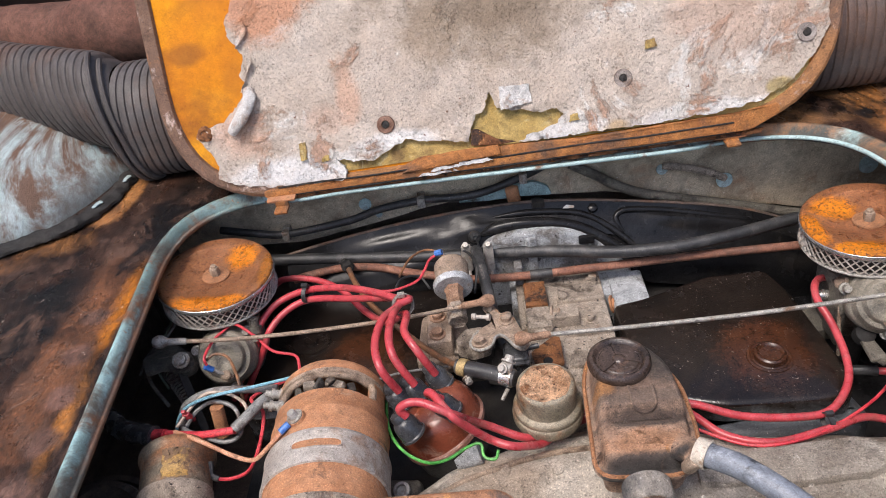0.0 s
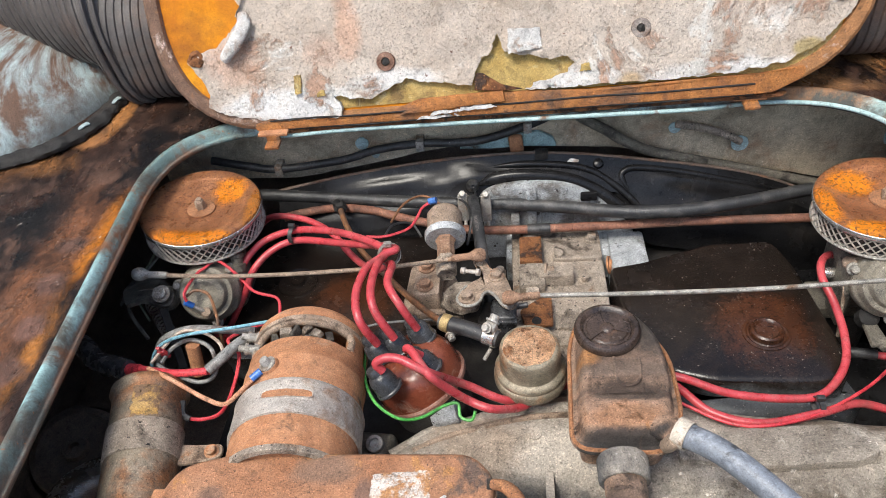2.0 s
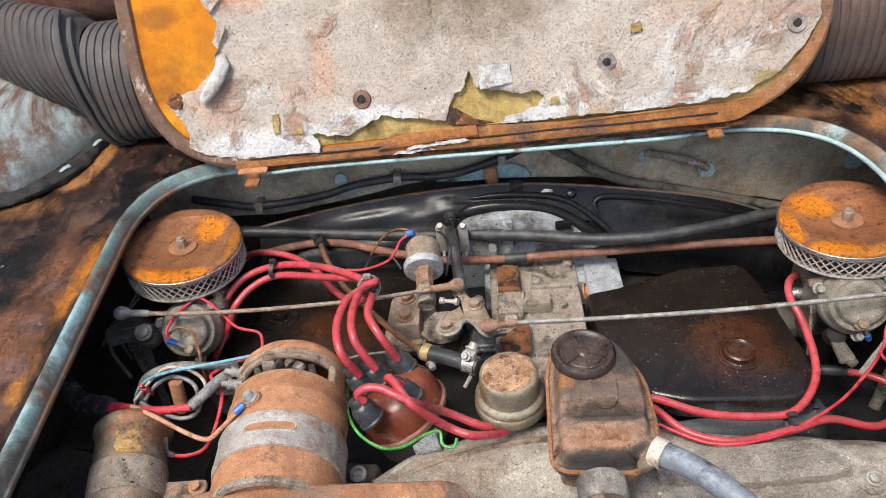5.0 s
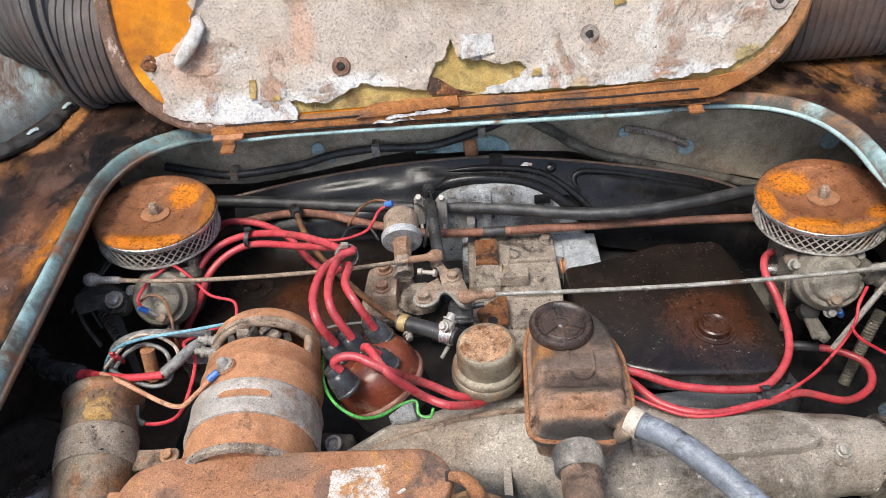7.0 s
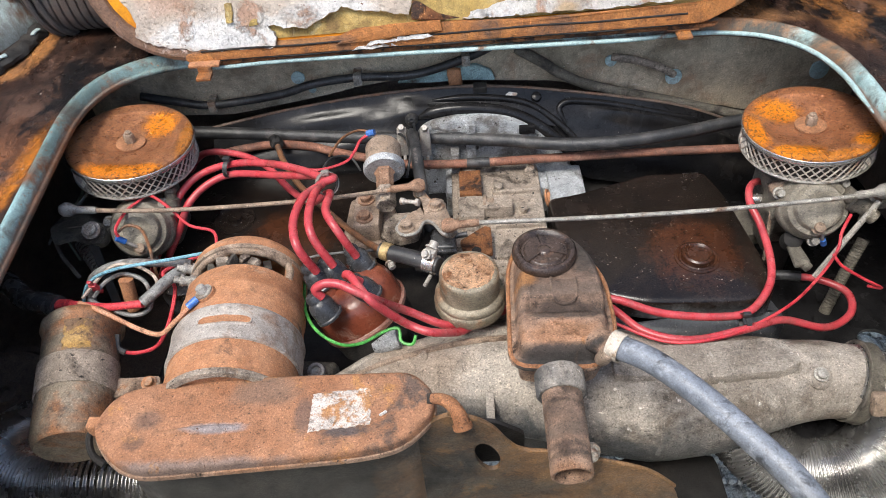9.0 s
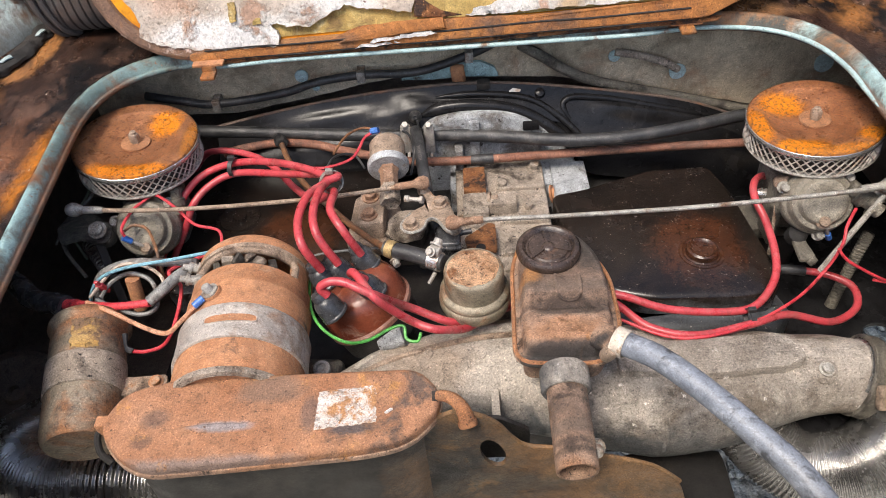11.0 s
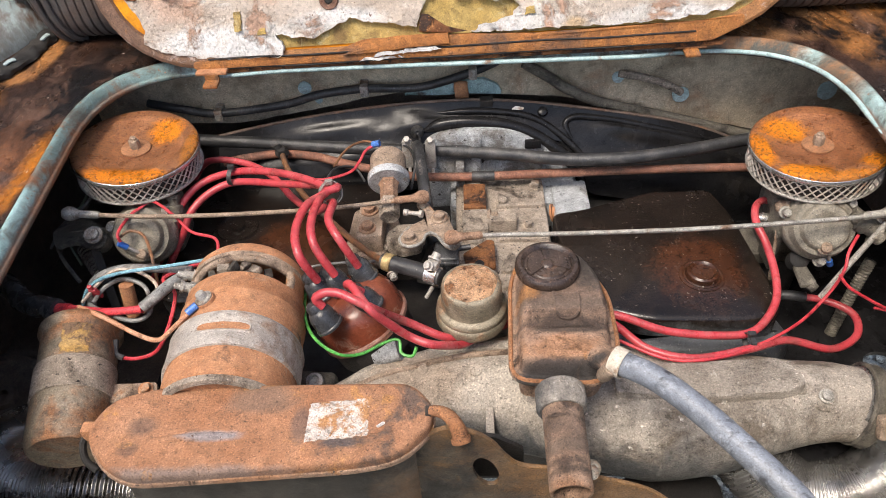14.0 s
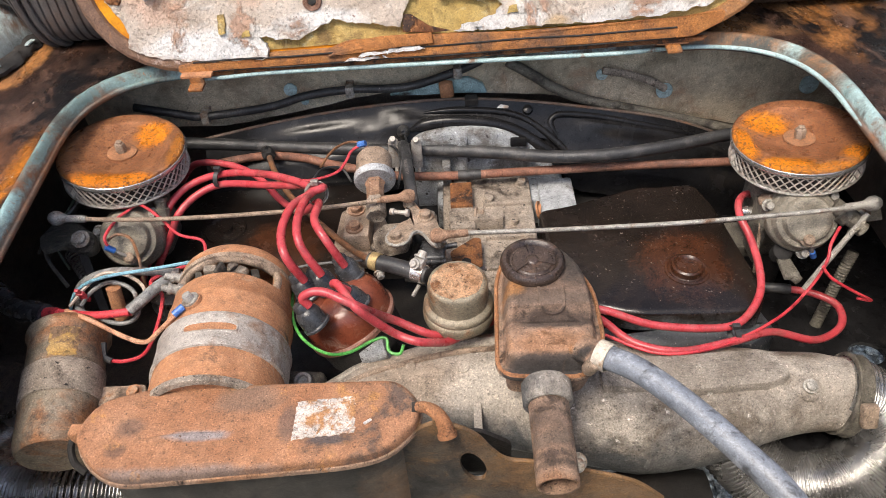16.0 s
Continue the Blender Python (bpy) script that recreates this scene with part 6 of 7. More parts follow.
part("armature", lathe([(0, 0.1), (0.019, 0.1), (0.019, 0.120), (0.012, 0.122), (0, 0.122)], GA, GD, 28), m_dark, g, "dark armature")
for ang, hh, rr_, sx, sy, sz, tw in ((-0.62, 0.109, 0.029, 0.0022, 0.0055, 0.0045, 0.3), (-0.30, 0.112, 0.031, 0.0045, 0.0030, 0.0032, 0.1), (-0.05, 0.108, 0.033, 0.0016, 0.0050, 0.0040, -0.2), (0.14, 0.113, 0.030, 0.0035, 0.0022, 0.0042, 0.5), (0.36, 0.109, 0.032, 0.0050, 0.0030, 0.0022, -0.4), (0.66, 0.110, 0.029, 0.0028, 0.0045, 0.0034, 0.2)):
    part("brush_holder", block(-sx, sx, -sy, sy, -sz, sz, 0.0008, m=Matrix.Translation(on_drum(ang, hh + 0.002, rr_ + 0.0045)) @ Matrix.Rotation(tw, 4, "Y") @ Matrix.Rotation(tw * 1.7, 4, "Z")), m_case if sx > 0.003 else m_carb_dark, g)
for ang in (-0.45, 0.22):
    part("brush_spring", tube([on_drum(ang + 0.10 * math.cos(k * 1.2), 0.111 + 0.003 * math.sin(k * 1.2), 0.0335 - 0.0004 * k) for k in range(10)], 0.0007, 6, 3), m_zinc, g)
tm = on_drum(-sgn * 0.336, 0.0765, 0.0438)
part("terminal", hexbolt(tm, tm - (GA + GD * 0.0765), 0.0034, 0.008), m_clamp, g, "terminal nut")
part("terminal_washer", lathe([(0, 0.0), (0.0062, 0.0), (0.0062, 0.0032), (0, 0.0034)], tm, tm - (GA + GD * 0.0765), 20), m_zinc, g)
part("terminal_boss", lathe([(0, -0.004), (0.008, -0.004), (0.007, 0.002), (0, 0.002)], tm, tm - (GA + GD * 0.0765), 20), m_rust, g)
part("spade_connector", tube([on_drum(-sgn * 0.43, 0.0720, 0.0465), on_drum(-sgn * 0.57, 0.0672, 0.0475)], 0.0027, 10, 1), m_conn_blue, g, "blue crimp connector")
for dh in (0.125, 0.113):
    q = on_drum(-sgn * 1.12, dh, 0.0435)
    part("side_terminal", lathe([(0, -0.004), (0.0052, -0.004), (0.0052, 0.0), (0.0038, 0.0), (0.0038, 0.004), (0.0046, 0.004), (0.0046, 0.0065), (0.0026, 0.0068), (0.0026, 0.011), (0, 0.0112)], q, (-0.9, -0.1, 0.35), 12), m_zinc, g)
cable("insulating_sleeve", [(-0.197, 0.402, 0.668), (-0.205, 0.393, 0.668), (-0.213, 0.383, 0.666), (-0.222, 0.376, 0.662)], 0.0044, m_wire_grey, "grey rubber sleeve on the generator cable", "sleeve", n=12)

# ---- ignition coil ----
CA, CB = Vector((-0.2735, 0.3735, 0.642)), Vector((-0.2545, 0.2760, 0.6275))
CD = (CB - CA).normalized()
co = thing("ignition_coil", tuple((CA + CB) / 2), "rusty grey metal ignition coil with a yellowed label", "ignition coil")
part("can", lathe([(0.0, -0.003), (0.022, -0.003), (0.0268, -0.001), (0.0290, 0.002), (0.0292, 0.006), (0.0272, 0.009), (0.0266, 0.012), (0.0262, 0.092), (0.0245, 0.0965), (0.0225, 0.0985), (0.021, 0.0978), (0, 0.0975)], CA, CD, 56), m_coil, co, "rusty grey can")
part("clamp_band", lathe([(0.0264, 0.037), (0.0276, 0.0375), (0.0274, 0.062), (0.0262, 0.0625)], CA, CD, 56), m_case, co, "grey clamp band")
CM = axis_matrix(CA, CD)
ul = CM.inverted().to_3x3() @ (Vector((0.3, -0.25, 0.9)))
C0 = math.atan2(ul.y, ul.x)


def on_coil(ang, h, r):
    return CM @ Vector((r * math.cos(C0 + ang), r * math.sin(C0 + ang), h))


bm = bmesh.new()
loft([[on_coil(-0.42 + 0.74 * i / 14 + 0.10 * noise.noise(Vector((i * 0.9, j * 0.7, 0.5))), 0.0115 + 0.0240 * j / 12 + 0.0022 * noise.noise(Vector((i * 0.6, j * 0.9, 7.3))), 0.02685) for i in range(15)] for j in range(13)], bm, close=False)
part("label", bm, surf("yellowed_label", (0.36, 0.20, 0.05), (0.45, 0.29, 0.11), 90, (0.17, 0.10, 0.055), 42, 0.52, 0.04, rough=(0.5, 0.7), bump=0.2), co, "yellowed peeling label")
part("foot", prism(rounded([(-0.248, 0.312), (-0.215, 0.316), (-0.204, 0.321), (-0.206, 0.331), (-0.222, 0.330), (-0.248, 0.330)], 0.004, 3), 0.631, 0.6335, 0.0008), m_tan, co, "mounting foot")
part("foot_bolt", hexbolt((-0.2125, 0.324, 0.6335), (0.1, -0.2, 0.9), 0.0036, 0.005), m_rust, co)
part("tower", lathe([(0, 0), (0.008, 0), (0.007, 0.008), (0, 0.008)], CA, -CD, 20), m_rubber, co)

# ---- distributor ----
d = thing("distributor", (-0.068, 0.38, 0.60), "brown distributor cap with black boots on red leads", "distributor")
DA = Vector((-0.0685, 0.3940, 0.6300))
DD = Vector((-0.40, 0.14, 0.90)).normalized()
part("cap", lathe([(0.0, -0.012), (0.0350, -0.012), (0.0362, -0.010), (0.0362, -0.007), (0.0350, -0.0058), (0.0350, 0.003), (0.0340, 0.009), (0.0315, 0.015), (0.0272, 0.020), (0.020, 0.0235), (0.010, 0.025), (0, 0.0255)], DA, DD, 48), m_bakelite, d, "brown bakelite cap")
part("housing", lathe([(0.0, -0.06), (0.018, -0.06), (0.02, -0.035), (0.033, -0.03), (0.034, -0.012), (0.0, -0.012)], DA, DD, 40), m_dark, d)
for k, (bx, by, bz) in enumerate(((-0.0957, 0.3926, 0.664), (-0.0836, 0.3980, 0.664), (-0.0658, 0.4109, 0.662), (-0.0872, 0.3602, 0.666), (-0.0602, 0.3818, 0.660))):
    lead = Vector(LEADS[k][1]) - Vector(LEADS[k][0])
    part("boot", lathe([(0, -0.0110), (0.0098, -0.0110), (0.0106, -0.0103), (0.0106, -0.0088), (0.0098, -0.0080), (0.0095, -0.0020), (0.0088, 0.0026), (0.0072, 0.0052), (0.0061, 0.0060), (0.0058, 0.0100), (0.0049, 0.0115), (0.0034, 0.0118), (0, 0.0118)], (bx, by, bz), Vector((-0.50, 0.22, 0.82)).lerp(lead.normalized(), 0.30), 28), m_boot, d, "black rubber boot")
    if k != 3:
        part("tower", lathe([(0, 0), (0.0112, 0), (0.0104, 0.003), (0.0096, 0.014), (0, 0.014)], Vector((bx, by, bz)) - DD * 0.0235, DD, 24), m_bakelite, d)
part("cap_rim", lathe([(0.0352, -0.0115), (0.0366, -0.0105), (0.0368, -0.0075), (0.0352, -0.0060)], DA, DD, 48), surf("dusty_bakelite_rim", (0.20, 0.075, 0.045), (0.30, 0.16, 0.12), 60, (0.46, 0.36, 0.32), 45, 0.54, 0.06, rough=(0.35, 0.6), bump=0.3, grit=0.8), d, "dusty pale rim of the cap")
part("condenser", lathe([(0, 0), (0.008, 0), (0.009, 0.003), (0.009, 0.02), (0, 0.021)], (-0.056, 0.3640, 0.616), (0.95, 0.1, 0.25), 20), m_bell, d, "pale corroded condenser")

# ---- oil breather dome ----
b = thing("breather_canister", (0.0185, 0.393, 0.60), "round olive-grey breather canister with a rusty domed top", "canister")
part("body", lathe([(0, -0.03), (0.010, -0.03), (0.011, 0.020), (0.0220, 0.0206), (0.0266, 0.0225), (0.0277, 0.0255), (0.0277, 0.0300), (0.0270, 0.0318), (0.0262, 0.0326), (0.0267, 0.0336), (0.0268, 0.0358), (0.0260, 0.0376), (0.0244, 0.0386), (0.0230, 0.0396), (0.0227, 0.0410), (0.0228, 0.0500), (0.0226, 0.0550), (0.0220, 0.0576), (0.0208, 0.0590), (0.0192, 0.0594), (0, 0.0594)], (0.0185, 0.393, 0.602), n=56), surf("olive_grey_paint", (0.24, 0.205, 0.145), (0.33, 0.285, 0.21), 50, (0.33, 0.17, 0.085), 34, 0.58, 0.06, patch2=(0.12, 0.10, 0.075), patch2_scale=40, patch2_at=0.60, rough=(0.28, 0.5), metal=0.3, bump=0.25), b)
part("top", roughen(lathe([(0.0, 0.0608), (0.007, 0.0610), (0.012, 0.0604), (0.0160, 0.0604), (0.0185, 0.0600), (0.0200, 0.0586)], (0.0185, 0.393, 0.602), n=64), 0.0012, 120), surf("ochre_flaking_rust", (0.58, 0.31, 0.16), (0.68, 0.44, 0.27), 70, (0.30, 0.12, 0.045), 50, 0.56, 0.05, speck=(0.12, 0.06, 0.035), speck_scale=260, speck_at=0.64, rough=(0.55, 0.85), bump=0.7), b, "flaking rusty top")

# ---- oil filler ----
m_cap = surf("oily_brown_cap", (0.040, 0.027, 0.021), (0.066, 0.045, 0.036), 50, (0.028, 0.020, 0.017), 30, 0.55, 0.06, patch2=(0.13, 0.075, 0.05), patch2_scale=60, patch2_at=0.63, speck=(0.45, 0.38, 0.32), speck_scale=260, speck_at=0.72, rough=(0.12, 0.30), bump=0.1)
o = thing("oil_filler", (0.078, 0.36, 0.63), "rusty pressed-steel oil filler box with a ribbed brown cap", "oil filler")
BOX = dense(rounded([(0.0420, 0.3085), (0.1050, 0.3045), (0.1190, 0.332), (0.1190, 0.392), (0.095, 0.427), (0.056, 0.4265), (0.0465, 0.400)], [0.016, 0.018, 0.022, 0.022, 0.018, 0.018, 0.02], 5), 0.003)


def box_height(y):
    """Height of the pressed top: a low front panel, a step and a raised back."""
    u = min(1.0, max(0.0, (y - 0.3480) / 0.0055))
    dip = 0.0028 * math.exp(-((y - 0.3466) / 0.0018) ** 2)
    return 0.0130 + 0.0090 * u * u * (3 - 2 * u) - dip


def pressed_top():
    loops = []
    inner = offset(BOX, -0.0132)
    cx, cy = sum(p[0] for p in inner) / len(inner), sum(p[1] for p in inner) / len(inner)
    for d, e in ((-0.0005, 0.0), (-0.0040, 0.01), (-0.0052, 0.04), (-0.0060, 0.16), (-0.0068, 0.42), (-0.0078, 0.70), (-0.0094, 0.90), (-0.0114, 0.985), (-0.0132, 1.0)):
        loops.append([(x, y, 0.6530 + e * box_height(y)) for x, y in offset(BOX, d)])
    for k in range(1, 22):
        f = k / 21.5
        loops.append([(x + (cx - x) * f, y + (cy - y) * f, 0.6530 + box_height(y + (cy - y) * f) + 0.0005 * noise.noise(Vector((x * 40, y * 40, f * 3)))) for x, y in inner])
    return loft(loops)


part("lower_shell", prism(offset(BOX, -0.007), 0.628, 0.652), m_boxrust, o)
part("seam", prism(offset(BOX, 0.0006), 0.6500, 0.6528, 0.0008), m_boxrust, o, "folded rusty seam")
BEAD = [(x, y, 0.6534) for x, y in offset(BOX, -0.0010)]
part("edge_bead", tube(BEAD + BEAD[:2], 0.0015, 6, 1), m_rust_tin, o, "rusty rolled edge")
part("pressed_top", pressed_top(), m_boxrust, o, "pressed brown top blackened in patches, front shade painted in")


def tab_point(u, v, lift):
    x, y = 0.0755 + 0.0165 * u, 0.3500 + 0.0175 * v
    return (x, y, 0.6530 + box_height(y) + lift)


part("tab", loft([[tab_point(u / 6, v / 8, 0.0011 - 0.0009 * (v in (0, 8))) for u in range(7)] for v in range(9)], close=False), m_boxrust, o, "pressed square tab")
part("tab_edge", tube([tab_point(u, v, 0.0009) for u, v in ((0, 1), (0, 0.5), (0.03, 0.1), (0.2, 0), (0.5, -0.03), (0.8, 0), (0.97, 0.1), (1, 0.5), (1, 1))], 0.0013, 6, 3), m_boxrust, o)
cap = part("cap", lathe([(0.0212, -0.003), (0.0228, -0.001), (0.0234, 0.0015), (0.0230, 0.0042), (0.0214, 0.0060), (0.0192, 0.0064), (0.0176, 0.0054), (0.0164, 0.0036), (0.0150, 0.0036), (0.0140, 0.0046), (0.0050, 0.0042), (0.0042, 0.0054), (0.0024, 0.0060), (0, 0.0060)], (0.0735, 0.3912, 0.6758), n=64), m_cap, o, "dark brown ribbed cap")
for k in range(3):
    a = radians(100 + 120 * k)
    part("cap_rib", block(0.0035, 0.0165, -0.0009, 0.0009, 0.0, 0.0016, 0.0006, m=Matrix.Translation((0.0735, 0.3912, 0.6798)) @ Matrix.Rotation(a, 4, "Z")), m_cap, cap)
part("outlet", lathe([(0, 0), (0.0092, 0.0), (0.0092, 0.016), (0, 0.016)], (0.0985, 0.3195, 0.667), (0.62, -0.6, 0.12), 24), m_boxrust, o)
nk = part("neck", lathe([(0, 0), (0.015, 0), (0.0165, 0.002), (0.0165, 0.016), (0.015, 0.018), (0, 0.018)], (0.0745, 0.305, 0.650), (0, -1, -0.08), 32), m_alu, o, "grey neck collar")
tb = thing("filler_tube", (0.074, 0.26, 0.645), "short rusty steel tube open at its end", "pipe")
part("tube", lathe([(0.0105, 0.0), (0.0132, 0.0), (0.0132, 0.056), (0.0128, 0.0575), (0.0112, 0.0575), (0.0108, 0.050), (0.0105, 0.03), (0, 0.03)], (0.0745, 0.291, 0.6495), (0.0, -1, -0.12), 32), m_boxrust, tb)
m_band = surf("cream_band", (0.58, 0.50, 0.40), (0.66, 0.59, 0.50), 90, (0.36, 0.24, 0.15), 70, 0.6, 0.05, rough=(0.4, 0.6), bump=0.3, grit=0.7, stretch=(3.0, 3.0, 1.0))
gh = thing("rubber_hose", (0.15, 0.26, 0.67), "thick grey-blue rubber hose with a pale clamp", "hose")
part("hose", tube([(0.1090, 0.3065, 0.6745), (0.1300, 0.2895, 0.678), (0.1527, 0.2631, 0.678), (0.1735, 0.2345, 0.676), (0.1930, 0.2075, 0.671), (0.210, 0.176, 0.655), (0.218, 0.155, 0.62)], 0.0080, 20), m_grey_hose, gh)
part("clamp", lathe([(0.0088, -0.0042), (0.0097, -0.0042), (0.0098, 0.0042), (0.0088, 0.0042)], (0.1105, 0.3055, 0.6745), (0.76, -0.62, 0.08), 28), m_band, gh, "pale band clamp")
part("clamp_screw", lathe([(0, -0.009), (0.0046, -0.009), (0.0050, -0.007), (0.0050, 0.006), (0.0038, 0.008), (0, 0.008)], (0.1035, 0.3035, 0.668), (0.15, -0.35, 0.9), 14), m_tan, gh)

# ---- fan housing and ducts ----
SECT = [(-0.105, 0.320, 0.600, 0.010), (-0.085, 0.326, 0.601, 0.013), (-0.05, 0.340, 0.597, 0.023), (0.0, 0.356, 0.577, 0.036), (0.06, 0.358, 0.570, 0.045), (0.11, 0.352, 0.563, 0.049), (0.16, 0.343, 0.562, 0.048), (0.21, 0.342, 0.567, 0.042), (0.25, 0.344, 0.573, 0.033), (0.28, 0.342, 0.576, 0.0285), (0.308, 0.339, 0.577, 0.0265)]


def fan_housing():
    sm = spline([(x, y, z) for x, y, z, r in SECT], 4)
    rs = spline([(x, r, 0) for x, y, z, r in SECT], 4)
    rows = []
    for c, r in zip(sm, rs):
        row = []
        for k in range(36):
            a = 2 * math.pi * k / 36
            rr = r.y * (1 + 0.05 * math.cos(2 * a))
            q = Vector((c.x, c.y + rr * math.cos(a), c.z + rr * math.sin(a)))
            rr2 = 0.0018 * noise.noise(q * 30)
            row.append((q.x, q.y + rr2, q.z + rr2))
        rows.append(row)
    bm = loft(rows)
    return bm


fan = thing("fan_housing", (0.1, 0.345, 0.56), "weathered grey cast-aluminium fan housing with a side outlet", "fan housing")
part("casting", fan_housing(), m_alu, fan, "weathered grey casting with belly shade painted in", 60)
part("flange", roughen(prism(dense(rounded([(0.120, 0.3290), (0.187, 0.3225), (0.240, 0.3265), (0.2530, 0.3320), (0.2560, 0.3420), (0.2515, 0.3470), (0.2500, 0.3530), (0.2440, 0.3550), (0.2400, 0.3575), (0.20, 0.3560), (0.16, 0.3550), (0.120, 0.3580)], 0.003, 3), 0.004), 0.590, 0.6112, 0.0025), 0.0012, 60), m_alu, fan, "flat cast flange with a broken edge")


def on_casting(x, y, lift):
    """A point on the upper side of the casting over (x, y)."""
    for (x0, y0, z0, r0), (x1, y1, z1, r1) in zip(SECT, SECT[1:]):
        if x <= x1 or x1 == SECT[-1][0]:
            f = min(1.0, max(0.0, (x - x0) / (x1 - x0)))
            yc, zc, r = y0 + (y1 - y0) * f, z0 + (z1 - z0) * f, r0 + (r1 - r0) * f
            c = max(-0.98, min(0.98, (y - yc) / (1.03 * r)))
            a = math.acos(c)
            return (x, y, zc + r * (1 + 0.05 * math.cos(2 * a)) * math.sin(a) + lift)


part("inner_rib", tube([on_casting(x, y, 0.0004) for x, y in ((-0.0686, 0.3340), (-0.0493, 0.3420), (-0.0298, 0.3510), (-0.0058, 0.3610), (0.0184, 0.3660), (0.0446, 0.3670), (0.0700, 0.3660))], 0.0024, 8), m_tan, fan)
part("lug", roughen(lathe([(0, -0.008), (0.0095, -0.008), (0.0085, 0.000), (0.0050, 0.0030), (0, 0.0036)], (-0.0550, 0.3530, 0.6080), (-0.1, -0.2, 0.95), 20), 0.0015, 120), m_alu, fan)
part("drip_rib", tube([(0.150, 0.302, 0.588), (0.152, 0.296, 0.575), (0.150, 0.2935, 0.560)], 0.0022, 8), m_alu, fan)
part("parting_rib", tube([on_casting(x, y, -0.0010) for x, y in ((0.12, 0.344), (0.145, 0.338), (0.17, 0.334), (0.2, 0.331), (0.23, 0.331), (0.255, 0.332))], 0.0022, 8), m_alu, fan)
part("boss", lathe([(0, -0.015), (0.012, -0.015), (0.010, 0.004), (0.006, 0.007), (0, 0.008)], (0.268, 0.330, 0.596), (0, -0.35, 0.9), 20), m_alu, fan)
part("boss_bolt", hexbolt((0.268, 0.327, 0.603), (0, -0.35, 0.9), 0.0036, 0.004), m_zinc, fan)
part("foot", roughen(block(-0.116, -0.084, 0.330, 0.356, 0.575, 0.6125, 0.008, seg=3), 0.003, 60), m_carb_dark, fan)
part("foot_nut", lathe([(0.0036, 0.0), (0.0062, 0.0), (0.0066, 0.002), (0.0062, 0.0045), (0.0040, 0.0050), (0.0036, 0.002), (0, 0.002)], (-0.0978, 0.3416, 0.6140), (0, -0.35, 0.93), 20), m_clamp, fan, "worn ring nut")
part("web", block(0.026, 0.032, 0.300, 0.33, 0.555, 0.60, 0.001), m_alu, fan)


def duct(name, pts, r, label, ribs):
    t = thing(name, pts[2], label, "duct", "flexible ducts")
    part("ribbed_hose", tube(pts, lambda u: r + 0.0008 * math.sin(2 * math.pi * ribs * u), 28, 80), m_duct, t, sharp=180)
    e, nx = Vector(pts[0]), Vector(pts[1])
    part("end_cuff", lathe([(r * 0.90, -0.003), (r * 0.97, -0.003), (r * 0.97, 0.004), (r * 0.90, 0.004)], e, nx - e, 32), m_duct, t)
    return t


duct("flexible_duct", [(0.300, 0.3395, 0.5765), (0.318, 0.335, 0.571), (0.3315, 0.323, 0.558), (0.329, 0.308, 0.541), (0.311, 0.299, 0.524), (0.2860, 0.2975, 0.514), (0.260, 0.304, 0.510), (0.238, 0.322, 0.520), (0.215, 0.345, 0.545)], 0.0285, "shiny ribbed metal duct on the fan housing outlet", 84)
duct("flexible_duct", [(-0.318, 0.385, 0.512), (-0.348, 0.362, 0.528), (-0.3595, 0.3381, 0.540), (-0.3488, 0.3118, 0.546), (-0.3181, 0.2979, 0.549), (-0.2795, 0.2956, 0.550), (-0.215, 0.2936, 0.550)], 0.0265, "shiny ribbed metal duct bent below the coil", 76)
duct("flexible_duct", [(-0.36, 0.30, 0.46), (-0.32, 0.275, 0.475), (-0.27, 0.265, 0.49), (-0.2, 0.262, 0.495)], 0.026, "dark ribbed metal duct below the belt cover", 28)
rc = thing("duct_clamp", (0.309, 0.338, 0.575), "dark worm-drive clamp round the duct", "clamp")
CLX = Vector((1, -0.22, -0.22)).normalized()
part("band", lathe([(0.0285, -0.0055), (0.0312, -0.0055), (0.0318, -0.0045), (0.0312, -0.003), (0.0312, 0.003), (0.0318, 0.0045), (0.0312, 0.0055), (0.0285, 0.0055)], (0.305, 0.3385, 0.5755), CLX, 48), m_carb_dark, rc, "dark worm-drive band")
part("screw_housing", block(-0.0055, 0.0055, -0.009, 0.009, 0.0310, 0.0385, 0.0025, m=Matrix.Translation((0.305, 0.3385, 0.5755)) @ Matrix.Rotation(radians(62), 4, "X")), m_tan, rc)

# ---- belt cover and front plate ----
m_front = surf("sooty_rust_plate", (0.19, 0.10, 0.042), (0.29, 0.165, 0.075), 34, (0.11, 0.085, 0.06), 16, 0.55, 0.10, stains=(((-0.10, 0.0, 0.105), (0.145, 0.1, 0.085), (0.014, 0.014, 0.015), 1.0), ((-0.03, 0.0, 0.09), (0.055, 0.1, 0.030), (0.016, 0.015, 0.015), 1.0), ((0.03, 0.0, 0.07), (0.05, 0.1, 0.018), (0.02, 0.018, 0.016), 0.8)), patch2=(0.34, 0.17, 0.05), patch2_scale=18, patch2_at=0.62, rough=(0.35, 0.65), bump=0.25)
fp = thing("front_plate", (0.0, 0.25, 0.52), "rusty sheet-metal front plate blackened by soot, with an oval hole", "plate")
FO = [(-0.196, 0.655), (-0.02, 0.667), (0.002, 0.6840), (0.017, 0.6765), (0.0275, 0.6665), (0.036, 0.650), (0.046, 0.6395), (0.0665, 0.6345), (0.094, 0.6235), (0.127, 0.608), (0.149, 0.585), (0.158, 0.555), (0.14, 0.49), (-0.16, 0.49)]
part("plate", holed_plate(dense(rounded(FO, 0.008, 3), 0.02), circle(0.0245, 0.6345, 0.0074, 0.0165, 160, 0.24), 0.003, Matrix.Translation((0, 0.257, 0)) @ UPRIGHT), m_front, fp)
